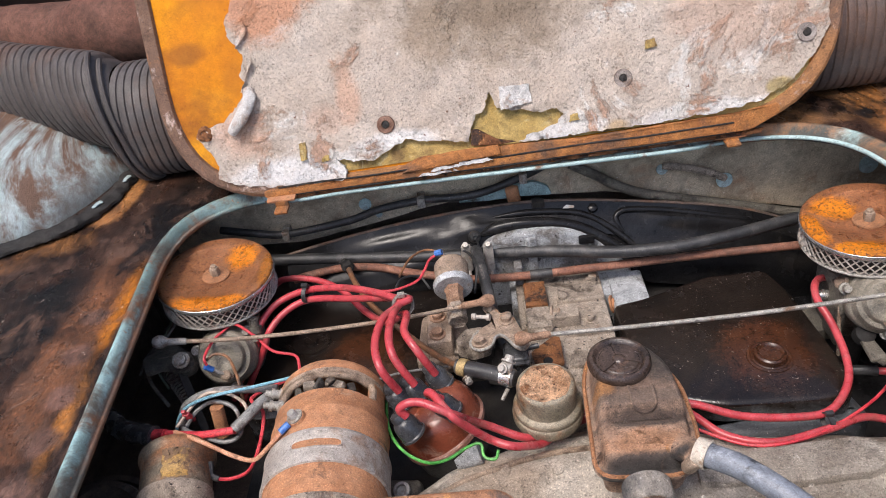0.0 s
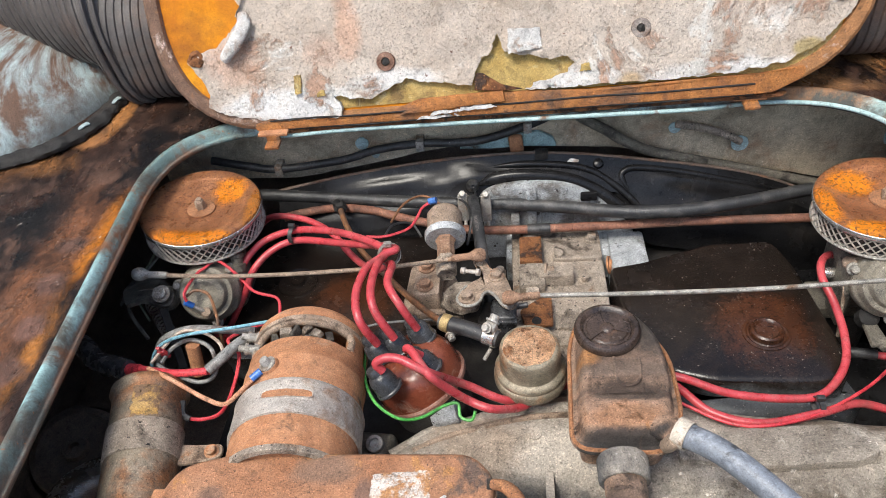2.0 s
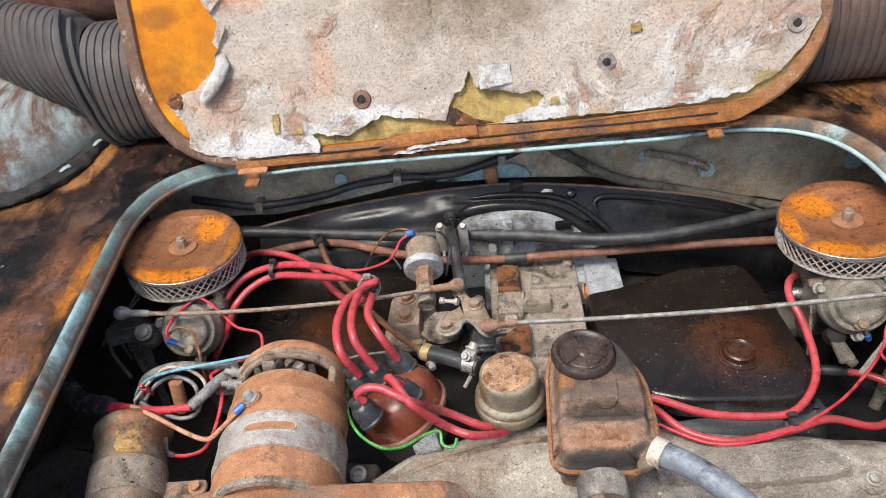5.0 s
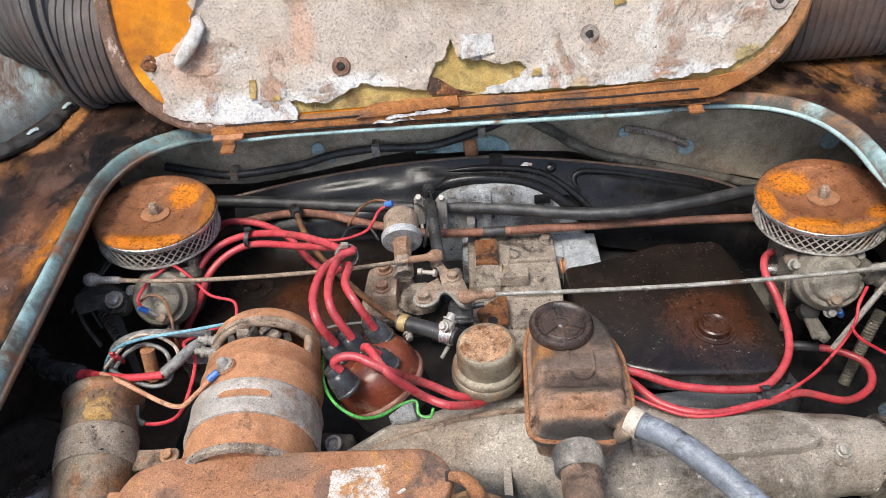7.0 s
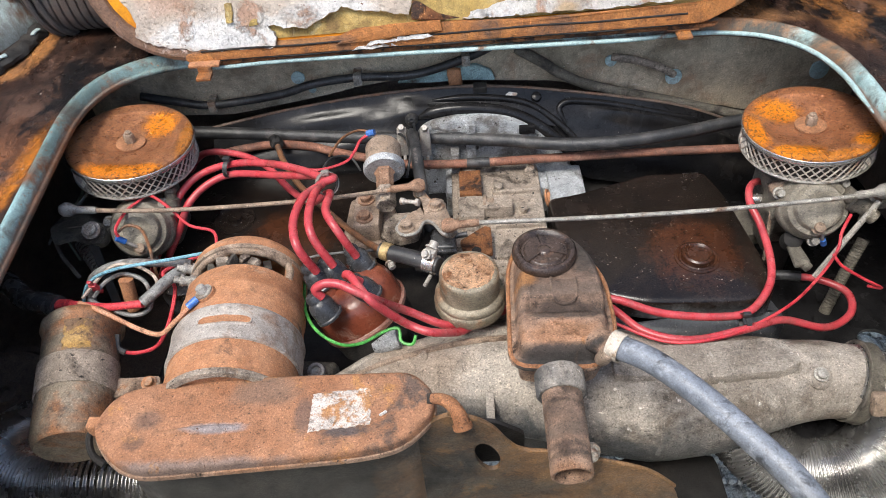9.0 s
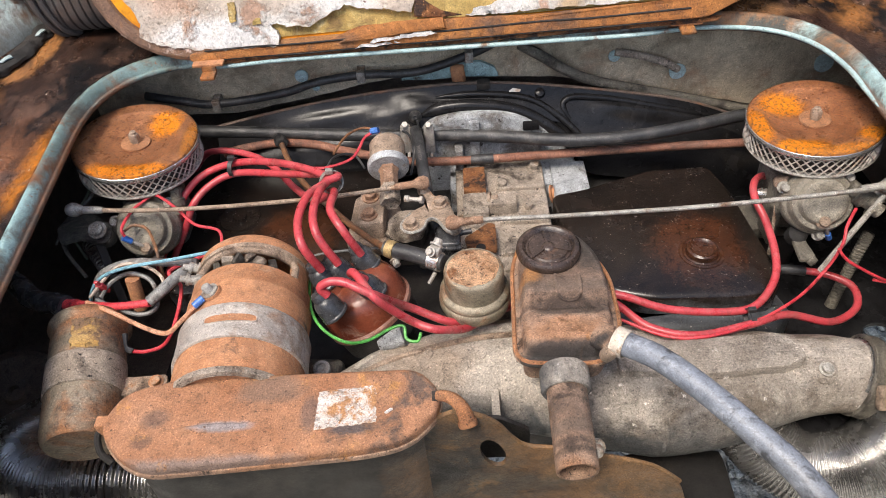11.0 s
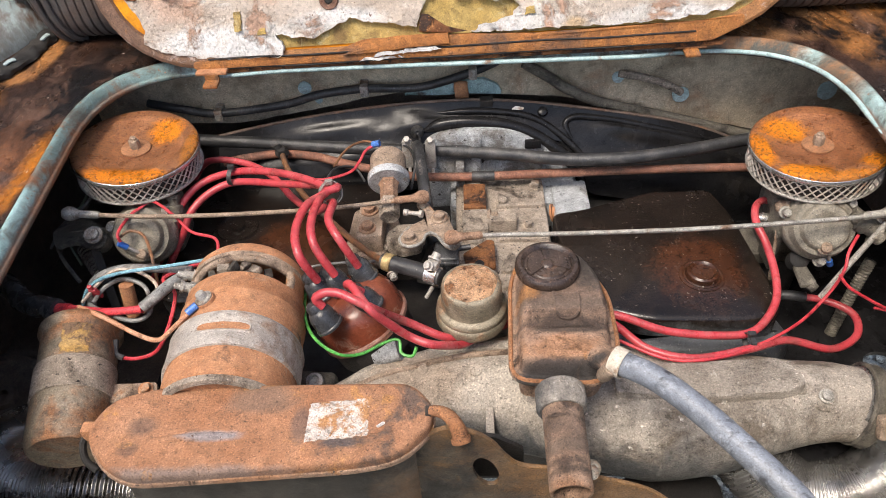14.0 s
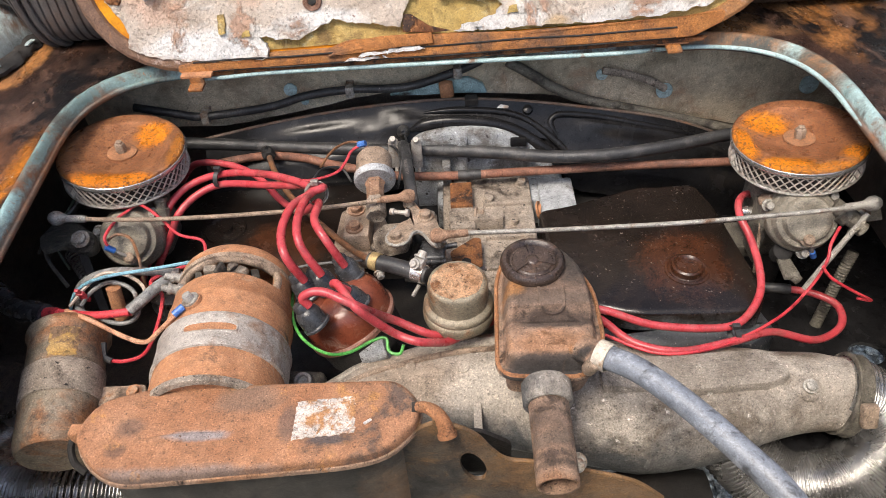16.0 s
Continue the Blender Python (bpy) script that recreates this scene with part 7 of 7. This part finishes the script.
part("edge_roll", tube([(0.002, 0.2555, 0.6835), (0.017, 0.2555, 0.6765), (0.0275, 0.2555, 0.6665), (0.036, 0.2555, 0.651), (0.046, 0.2555, 0.6395), (0.0665, 0.2555, 0.6345), (0.094, 0.2555, 0.6235), (0.127, 0.2555, 0.608), (0.149, 0.2555, 0.585)], 0.0017, 8), m_front, fp)
# Added dark sheet behind the oval hole; it stands for the shade inside.
part("hole_shade", prism(rounded([(0.004, 0.590), (0.050, 0.590), (0.050, 0.622), (0.030, 0.638), (0.004, 0.640)], 0.004, 2), 0.0, 0.003, m=Matrix.Translation((0, 0.280, 0)) @ UPRIGHT), m_dark, fp, "added dark sheet for the shade inside the oval hole")
part("bolt", hexbolt((0.088, 0.252, 0.640), (0, -0.8, 0.5), 0.0042, 0.008), m_zinc, fp)
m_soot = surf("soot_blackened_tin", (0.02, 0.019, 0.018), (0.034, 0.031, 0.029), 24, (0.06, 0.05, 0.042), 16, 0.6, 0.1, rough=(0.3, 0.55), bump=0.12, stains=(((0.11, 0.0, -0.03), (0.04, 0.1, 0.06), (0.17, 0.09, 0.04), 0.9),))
cv = thing("belt_cover", (-0.11, 0.26, 0.66), "long rusty pressed-steel belt cover with a torn white label", "cover")
CO = rounded([(-0.213, 0.256), (-0.205, 0.281), (-0.165, 0.291), (-0.147, 0.2895), (-0.019, 0.288), (-0.006, 0.272), (-0.006, 0.258), (-0.024, 0.238), (-0.05, 0.233), (-0.178, 0.226), (-0.197, 0.236)], [0.01, 0.014, 0.008, 0.006, 0.014, 0.006, 0.008, 0.014, 0.02, 0.012, 0.012], 4)
part("shell", prism(CO, 0.675, 0.6835, 0.0035, 3), m_cover, cv)
part("lower_lip", prism(offset(CO, 0.0012), 0.6725, 0.6757, 0.001), m_boxrust, cv)
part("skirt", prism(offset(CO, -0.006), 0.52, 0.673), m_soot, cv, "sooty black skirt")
# Raised bar added to stand for the highlight along a scratch.
part("scratch_highlight", tube([(-0.168, 0.2498, 0.6812), (-0.16, 0.2506, 0.6826), (-0.145, 0.2515, 0.6828), (-0.132, 0.252, 0.6826), (-0.122, 0.252, 0.6810)], 0.0026, 10), m_cover, cv)


def paper():
    pts = dense([(-0.080, 0.2465), (-0.0435, 0.250), (-0.0445, 0.2755), (-0.0795, 0.273)], 0.0015)
    rag = [(x + 0.0013 * noise.noise(Vector((x * 500, y * 500, 0))), y + 0.0013 * noise.noise(Vector((x * 500, y * 500, 9)))) for x, y in pts]
    return prism(rag, 0.6834, 0.6840)


part("label", paper(), surf("torn_paper_label", (0.62, 0.57, 0.52), (0.52, 0.44, 0.38), 160, (0.42, 0.21, 0.09), 75, 0.53, 0.04, speck=(0.4, 0.24, 0.16), speck_scale=250, speck_at=0.6, rough=(0.7, 0.9), bump=0.3), cv, "torn white paper label")
part("latch", block(-0.0105, -0.0072, 0.2625, 0.2695, 0.6800, 0.6842, 0.0004), m_dark, cv)
part("latch", block(-0.2165, -0.2085, 0.257, 0.265, 0.672, 0.6825, 0.0015), m_rust, cv)
part("latch_loop", tube([(-0.2115, 0.262, 0.678), (-0.2175, 0.257, 0.672), (-0.2165, 0.250, 0.664), (-0.209, 0.245, 0.660)], 0.0022, 8), m_dark, cv)
part("bracket", tube([(-0.0075, 0.2660, 0.6835), (-0.001, 0.2640, 0.6850), (0.0045, 0.2600, 0.6848), (0.0085, 0.2545, 0.6820), (0.0102, 0.2500, 0.6775)], lambda u: 0.0032 + 0.0018 * u, 14, caps=False), m_rust_tin, cv, "rusty pipe stub")
part("stub_ring", lathe([(0.0034, -0.002), (0.0058, -0.002), (0.0060, 0.0), (0.0056, 0.0014), (0.0036, 0.0012), (0.0030, -0.004), (0, -0.004)], (0.0103, 0.2496, 0.6770), (0.2, -0.65, -0.72), 20), m_rust_tin, cv)
part("paper_fleck", prism(rounded([(-0.0390, 0.2560), (-0.0350, 0.2590), (-0.0335, 0.2580), (-0.0375, 0.2550)], 0.0006, 2), 0.6834, 0.6842), m_scrap, cv, "white scrap of paper")

# ---- oil pressure sender and throttle lever ----
m_disc = surf("bluish_zinc", (0.40, 0.41, 0.42), (0.52, 0.53, 0.54), 60, (0.33, 0.24, 0.17), 50, 0.6, 0.05, speck=(0.2, 0.12, 0.08), speck_scale=300, speck_at=0.67, rough=(0.3, 0.5), metal=0.35, bump=0.3)
s = thing("oil_pressure_sender", (-0.053, 0.53, 0.64), "dull metal oil pressure sender on a rusty bracket", "sender")
SA, SD = Vector((-0.0510, 0.524, 0.656)), Vector((-0.06, 0.96, 0.22)).normalized()
part("body", lathe([(0, 0.006), (0.0158, 0.006), (0.0160, 0.010), (0.0160, 0.027), (0.0135, 0.031), (0, 0.032)], SA, SD, 36), m_tan, s, "tan-grimed can")
part("front_disc", lathe([(0, 0.0), (0.0172, 0.0), (0.0184, 0.002), (0.0184, 0.0065), (0.0160, 0.0075)], SA, SD, 36), m_disc, s, "bluish zinc disc")
part("neck", lathe([(0, -0.020), (0.0075, -0.020), (0.0078, -0.004), (0.009, -0.002), (0.009, 0.003), (0, 0.003)], SA, SD, 6), m_socket, s, "hexagon neck")
part("nut", lathe([(0, -0.034), (0.0088, -0.038), (0.0088, -0.020), (0, -0.020)], SA, SD, 6), m_case, s)
part("spade_connector", tube([(-0.066, 0.557, 0.674), (-0.059, 0.556, 0.676)], 0.003, 8, 1), m_conn_blue, s, "blue crimp connector")
part("block", block(-0.078, -0.055, 0.472, 0.515, 0.600, 0.640, 0.004), m_tan, s)
part("mount_plate", prism(rounded([(-0.090, 0.468), (-0.052, 0.466), (-0.040, 0.50), (-0.052, 0.535), (-0.086, 0.530)], 0.006, 3), 0.612, 0.622, 0.002), m_tan, s)
for x, y in ((-0.068, 0.482), (-0.068, 0.505)):
    part("block_bolt", hexbolt((x, y, 0.640), (0, 0, 1), 0.005, 0.006), m_socket, s)
tl = thing("throttle_lever", (-0.012, 0.46, 0.64), "dull steel throttle bell-crank between two rods", "lever")
LEV = rounded([(-0.0275, 0.501), (-0.0165, 0.502), (-0.0105, 0.4885), (-0.0004, 0.4856), (0.0030, 0.4742), (0.0072, 0.4595), (0.0115, 0.4474), (0.0063, 0.4415), (-0.0015, 0.4455), (-0.0082, 0.4585), (-0.0129, 0.4622), (-0.0175, 0.4595), (-0.0188, 0.4517), (-0.0238, 0.4465), (-0.0316, 0.4449), (-0.0375, 0.4497), (-0.0385, 0.456), (-0.0335, 0.4657), (-0.0271, 0.474), (-0.0195, 0.4779), (-0.0190, 0.4868)], 0.004, 3)
part("lever", prism(LEV, 0.648, 0.6515, 0.001), m_tan, tl)
part("lever_edge", tube([(x, y, 0.6512) for x, y in LEV[26:72]], 0.0013, 6, 1), m_zinc, tl, "bare turned-up edge")
part("lever", prism(rounded([(-0.0525, 0.476), (-0.0510, 0.467), (-0.0380, 0.4600), (-0.0230, 0.4640), (-0.0190, 0.4800), (-0.0290, 0.4890), (-0.0434, 0.4880)], 0.003, 3), 0.626, 0.6400, 0.004), m_case, tl, "lumpy tan casting")
for x, y, z in ((-0.0065, 0.4785, 0.651), (-0.0305, 0.4545, 0.651)):
    part("pivot_bolt", lathe([(0, 0), (0.0068, 0), (0.0068, 0.0016), (0.0048, 0.002), (0.0048, 0.006), (0.0036, 0.0066), (0, 0.0066)], (x, y, z), n=18), m_tan, tl)
part("pin", lathe([(0, 0), (0.003, 0), (0.003, 0.014), (0, 0.014)], (-0.0205, 0.4950, 0.651), n=12), m_zinc, tl)
part("pin", lathe([(0, 0), (0.003, 0), (0.003, 0.014), (0, 0.014)], (0.0050, 0.4425, 0.651), n=12), m_zinc, tl)
for k in range(5):
    part("fin", block(-0.0555, -0.0360, 0.4640 + 0.0018 * k, 0.488, 0.606 + 0.0045 * k, 0.6085 + 0.0045 * k, 0.0006), m_case, tl)
part("body", block(-0.052, -0.020, 0.468, 0.490, 0.59, 0.628, 0.003), m_dark, tl)
part("cylinder", lathe([(0, 0), (0.0085, 0), (0.0095, 0.002), (0.0095, 0.030), (0.008, 0.034), (0, 0.034)], (-0.0190, 0.4520, 0.600), (0.25, 0.75, 0.6), 24), m_dark, tl)
part("set_screw", lathe([(0, 0), (0.0030, 0), (0.0030, 0.0035), (0.0019, 0.004), (0.0019, 0.013), (0.0032, 0.0135), (0.0032, 0.0165), (0, 0.017)], (-0.0355, 0.4840, 0.655), (0.93, -0.3, 0.1), 12), m_clamp, tl, "bright adjusting screw")
fl = cable("fuel_line", [(-0.0300, 0.6080, 0.632), (-0.0290, 0.5920, 0.646), (-0.0250, 0.5640, 0.649), (-0.0215, 0.5345, 0.646), (-0.0185, 0.5120, 0.640), (-0.014, 0.488, 0.622), (-0.010, 0.465, 0.60)], 0.0056, m_rubber, "black fuel hose going down beside the sender", "hose", n=12)

ca = thing("choke_linkage", (0.272, 0.49, 0.62), "small grimy linkage arm with a bright ball joint", "linkage")
part("arm", block(0.276, 0.281, 0.474, 0.500, 0.585, 0.64, 0.0015), m_carb_dark, ca)
part("pin", lathe([(0, 0), (0.0055, 0), (0.006, 0.003), (0.0045, 0.006), (0.003, 0.012), (0, 0.013)], (0.280, 0.492, 0.640), (0.2, -0.6, 0.8), 16), m_tan, ca)
part("ball", lathe([(0, -0.007), (0.0042, -0.006), (0.0052, 0.0), (0.0042, 0.006), (0.0028, 0.010), (0, 0.011)], (0.273, 0.5025, 0.620), (1, -0.1, 0.0), 16), m_chrome, ca, "bright ball joint")
part("rod", tube([(0.280, 0.490, 0.640), (0.276, 0.474, 0.615), (0.275, 0.462, 0.585)], 0.0016, 8), m_tan, ca)

tb2 = thing("throttle_bracket", (-0.315, 0.487, 0.64), "grimy black throttle lever plate beside the carburettor", "bracket")
part("plate", prism(rounded([(-0.3415, 0.485), (-0.3348, 0.5040), (-0.3155, 0.5029), (-0.2919, 0.4866), (-0.2892, 0.4673), (-0.3019, 0.4661), (-0.3167, 0.4727), (-0.3316, 0.4667)], 0.004, 3), 0.640, 0.6445, 0.0012), m_carb_dark, tb2)
part("pivot", lathe([(0, -0.012), (0.0085, -0.012), (0.0085, 0.002), (0.0060, 0.0035), (0.0060, 0.008), (0, 0.0085)], (-0.2965, 0.4735, 0.6450), (0.1, -0.5, 0.85), 20), m_carb_dark, tb2)
part("nut", hexbolt((-0.2960, 0.4700, 0.6530), (0.1, -0.5, 0.85), 0.0052, 0.005), m_zinc, tb2)
part("stay", tube([(-0.3400, 0.4850, 0.640), (-0.3330, 0.4700, 0.628), (-0.3180, 0.4560, 0.612)], 0.0018, 8), m_carb_dark, tb2)
part("lever", block(-0.0035, 0.0035, -0.030, 0.030, -0.0015, 0.0015, 0.001, m=Matrix.Translation((-0.2900, 0.4500, 0.620)) @ Matrix.Rotation(radians(28), 4, "Z") @ Matrix.Rotation(radians(35), 4, "X")), m_dark, tb2)
bf = thing("banjo_fitting", (-0.238, 0.505, 0.64), "small blackened hose fitting behind the carburettor", "fitting")
part("body", lathe([(0, -0.010), (0.0055, -0.010), (0.0055, -0.004), (0.0070, -0.003), (0.0070, 0.003), (0.0050, 0.004), (0.0050, 0.009), (0.0062, 0.0095), (0.0062, 0.013), (0, 0.0135)], (-0.2370, 0.5040, 0.650), (-0.05, 0.5, 0.85), 18), m_carb_dark, bf)
cl2 = thing("choke_lever", (0.29, 0.445, 0.60), "small grimy lever below the carburettor", "lever")
part("arm", prism(rounded([(0.2866, 0.4596), (0.2961, 0.459), (0.2985, 0.4330), (0.2845, 0.4300)], 0.003, 3), 0.606, 0.609, 0.001), m_carb_dark, cl2)
part("knuckle", lathe([(0, -0.004), (0.0046, -0.0035), (0.0054, 0.0), (0.0046, 0.004), (0, 0.0046)], (0.2950, 0.4350, 0.604), (0.7, 0.3, 0.6), 16), m_carb_dark, cl2)
part("hub", lathe([(0, -0.006), (0.0080, -0.006), (0.0080, 0.004), (0.0050, 0.006), (0, 0.0065)], (0.2915, 0.4600, 0.609), (0, -0.5, 0.85), 20), m_dark, cl2)
lv = thing("lever_assembly", (0.34, 0.455, 0.65), "dull steel lever stack at the end of the throttle rod", "lever")
part("bush", lathe([(0, -0.012), (0.0065, -0.012), (0.0065, -0.004), (0.0095, -0.003), (0.0095, 0.003), (0.0070, 0.004), (0.0070, 0.010), (0, 0.011)], (0.3320, 0.4590, 0.650), (0.75, -0.5, -0.45), 20), m_carb_dark, lv)
part("nut", hexbolt((0.3390, 0.4520, 0.6440), (0.75, -0.5, -0.45), 0.0062, 0.008), m_carb, lv)

# ---- springs and stud ----


def coil_spring(a, b, r, turns, wire, label, material):
    a, b = Vector(a), Vector(b)
    m = axis_matrix(a, b - a)
    L = (b - a).length
    pts = [m @ Vector((r * math.cos(2 * math.pi * turns * i / (turns * 10)), r * math.sin(2 * math.pi * turns * i / (turns * 10)), L * i / (turns * 10))) for i in range(turns * 10 + 1)]
    return solo("return_spring", tube(pts, wire, 6, 1), material, tuple(a), label, "spring", "return springs")


coil_spring((-0.3388, 0.5107, 0.602), (-0.3106, 0.4758, 0.598), 0.0062, 10, 0.0009, "small dark coil return spring", m_zinc)
st = thing("threaded_stud", (0.332, 0.441, 0.532), "grey threaded stud on the black tray", "stud")
part("stud", tube([(0.3352, 0.4440, 0.532), (0.3410, 0.4500, 0.556), (0.3470, 0.4560, 0.580), (0.3540, 0.4620, 0.604)], lambda u: 0.0046 + 0.0005 * math.sin(2 * math.pi * 30 * u), 20, 60), m_carb_dark, st, sharp=180)
cable("control_rod", [(0.300, 0.425, 0.60), (0.325, 0.44, 0.632), (0.345, 0.452, 0.655)], 0.0024, m_zinc, "thin dull control rod under the carburettor", "rod")

# ---- dim things beside the engine ----
bundle = thing("cable_loom", (-0.31, 0.40, 0.64), "taped black cable loom with red cores by the coil", "cable loom")
part("loom", roughen(tube([(-0.40, 0.46, 0.62), (-0.365, 0.435, 0.635), (-0.33, 0.405, 0.642), (-0.296, 0.390, 0.647)], 0.0085, 16), 0.0022, 110), m_boot, bundle)
part("core", tube([(-0.300, 0.392, 0.647), (-0.285, 0.387, 0.651)], 0.0048, 10, 1), m_wire_red, bundle, "red core")
pu = thing("pulley_wheel", (-0.40, 0.40, 0.53), "dim sooty black round wheel deep beside the engine", "pulley")
part("disc", lathe([(0, 0.0), (0.040, 0.0), (0.042, 0.004), (0.040, 0.012), (0.034, 0.014), (0.030, 0.011), (0.012, 0.011), (0.010, 0.016), (0.005, 0.016), (0.004, 0.010), (0, 0.010)], (-0.398, 0.400, 0.520), (0.15, -0.25, 0.95), 40), m_bay, pu)
part("hub_ring", lathe([(0.046, -0.012), (0.052, -0.010), (0.052, -0.004), (0.046, -0.002)], (-0.398, 0.400, 0.520), (0.15, -0.25, 0.95), 40), m_bay, pu)
sp = thing("red_spade", (-0.268, 0.402, 0.655), "small red plug connector beside the coil", "connector")
part("plug", block(-0.0030, 0.0030, -0.0018, 0.0018, -0.002, 0.012, 0.0012, bm=block(-0.0016, 0.0016, -0.0012, 0.0012, 0.010, 0.017, 0.0006, m=Matrix.Translation((-0.268, 0.402, 0.650)) @ Matrix.Rotation(radians(20), 4, "X")), m=Matrix.Translation((-0.268, 0.402, 0.650)) @ Matrix.Rotation(radians(20), 4, "X")), m_wire_red, sp)
bo = thing("stay_bolt", (-0.245, 0.40, 0.64), "dull brown upright bolt behind the coil", "bolt")
part("shank", lathe([(0, 0), (0.0055, 0), (0.0055, 0.028), (0, 0.028)], (-0.247, 0.400, 0.630), (0.05, 0.2, 0.95), 12), m_rust, bo)

# ---- lettering ----
m_ink_pale = surf("pale_print", (0.13, 0.115, 0.105), (0.18, 0.155, 0.14), 60, rough=(0.5, 0.7), bump=0.02, grit=0.3)


def lettering(parent, words, at, along, facing, height, material):
    """Words in the built-in font, laid on a surface."""
    cu = bpy.data.curves.new("lettering", "FONT")
    cu.body, cu.size, cu.align_x, cu.align_y, cu.extrude = words, height * 1.4, "CENTER", "CENTER", 0.00005
    tmp = new("lettering_source", cu)
    me = bpy.data.meshes.new_from_object(tmp.evaluated_get(bpy.context.evaluated_depsgraph_get()))
    bpy.data.objects.remove(tmp)
    x = Vector(along).normalized()
    z = Vector(facing).normalized()
    z = (z - x * z.dot(x)).normalized()
    y = z.cross(x)
    m = Matrix((x, y, z)).transposed().to_4x4()
    m.translation = Vector(at)
    bm = bmesh.new()
    bm.from_mesh(me)
    bm.transform(m)
    bpy.data.meshes.remove(me)
    return part("lettering", bm, material, parent, "printed pale lettering")


lettering(fl, "FUEL HOSE", (-0.0240, 0.5480, 0.6540), (-0.12, 0.97, 0.07), (-0.1, -0.3, 0.9), 0.0030, m_ink_pale)

m_ink_pink = surf("worn_pink_print", (0.60, 0.33, 0.33), (0.66, 0.4, 0.4), 60, rough=(0.5, 0.7), bump=0.02, grit=0.3)
lead_line = spline(LEADS[3], 6)
for words, k in (("7MM", 54), ("SILICONE", 57), ("HI TEMP", 61), ("COPPER", 64), ("CABLE", 67)):
    q, nx = lead_line[k], lead_line[k + 1]
    out = Vector((0.0, -0.55, 0.83))
    lettering(lead_obs[3], words, q + out * 0.0033, nx - q, out, 0.0019, m_ink_pink)

rl = thing("relay_box", (0.004, 0.435, 0.60), "small black plastic box below the throttle lever", "box")
part("case", block(-0.0110, 0.0092, 0.4455, 0.4705, 0.600, 0.6360, 0.0035, seg=3), m_boot, rl)
part("rim", block(-0.012, 0.0095, 0.443, 0.471, 0.630, 0.6330, 0.001), m_boot, rl)
part("pin", lathe([(0, 0), (0.0024, 0), (0.0024, 0.010), (0, 0.010)], (0.009, 0.462, 0.632), (1, 0.1, 0.1), 10), m_boot, rl)
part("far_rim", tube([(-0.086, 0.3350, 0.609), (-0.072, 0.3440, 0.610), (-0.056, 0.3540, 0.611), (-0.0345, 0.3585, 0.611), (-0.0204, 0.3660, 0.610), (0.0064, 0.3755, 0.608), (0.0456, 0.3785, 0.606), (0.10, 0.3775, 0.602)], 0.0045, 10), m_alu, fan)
for k in range(7):
    x = -0.02 + 0.04 * k
    part("casting_lug", lathe([(0, -0.004), (0.0052, -0.004), (0.0045, 0.002), (0, 0.0028)], on_casting(x, 0.352 - 0.03 * max(0, x), -0.001), (0, -0.25, 0.95), 14), m_alu, fan)
eb = thing("exhaust_box", (0.19, 0.27, 0.38), "dark rusty exhaust strap below the fan housing", "exhaust")
part("strap", block(0.172, 0.186, 0.235, 0.26, 0.36, 0.535, 0.003, m=Matrix.Translation((0.18, 0.25, 0.45)) @ Matrix.Rotation(radians(-14), 4, "Y") @ Matrix.Translation((-0.18, -0.25, -0.45))), m_dark, eb)
part("box", block(0.13, 0.215, 0.255, 0.33, 0.36, 0.50, 0.012), m_dark, eb)
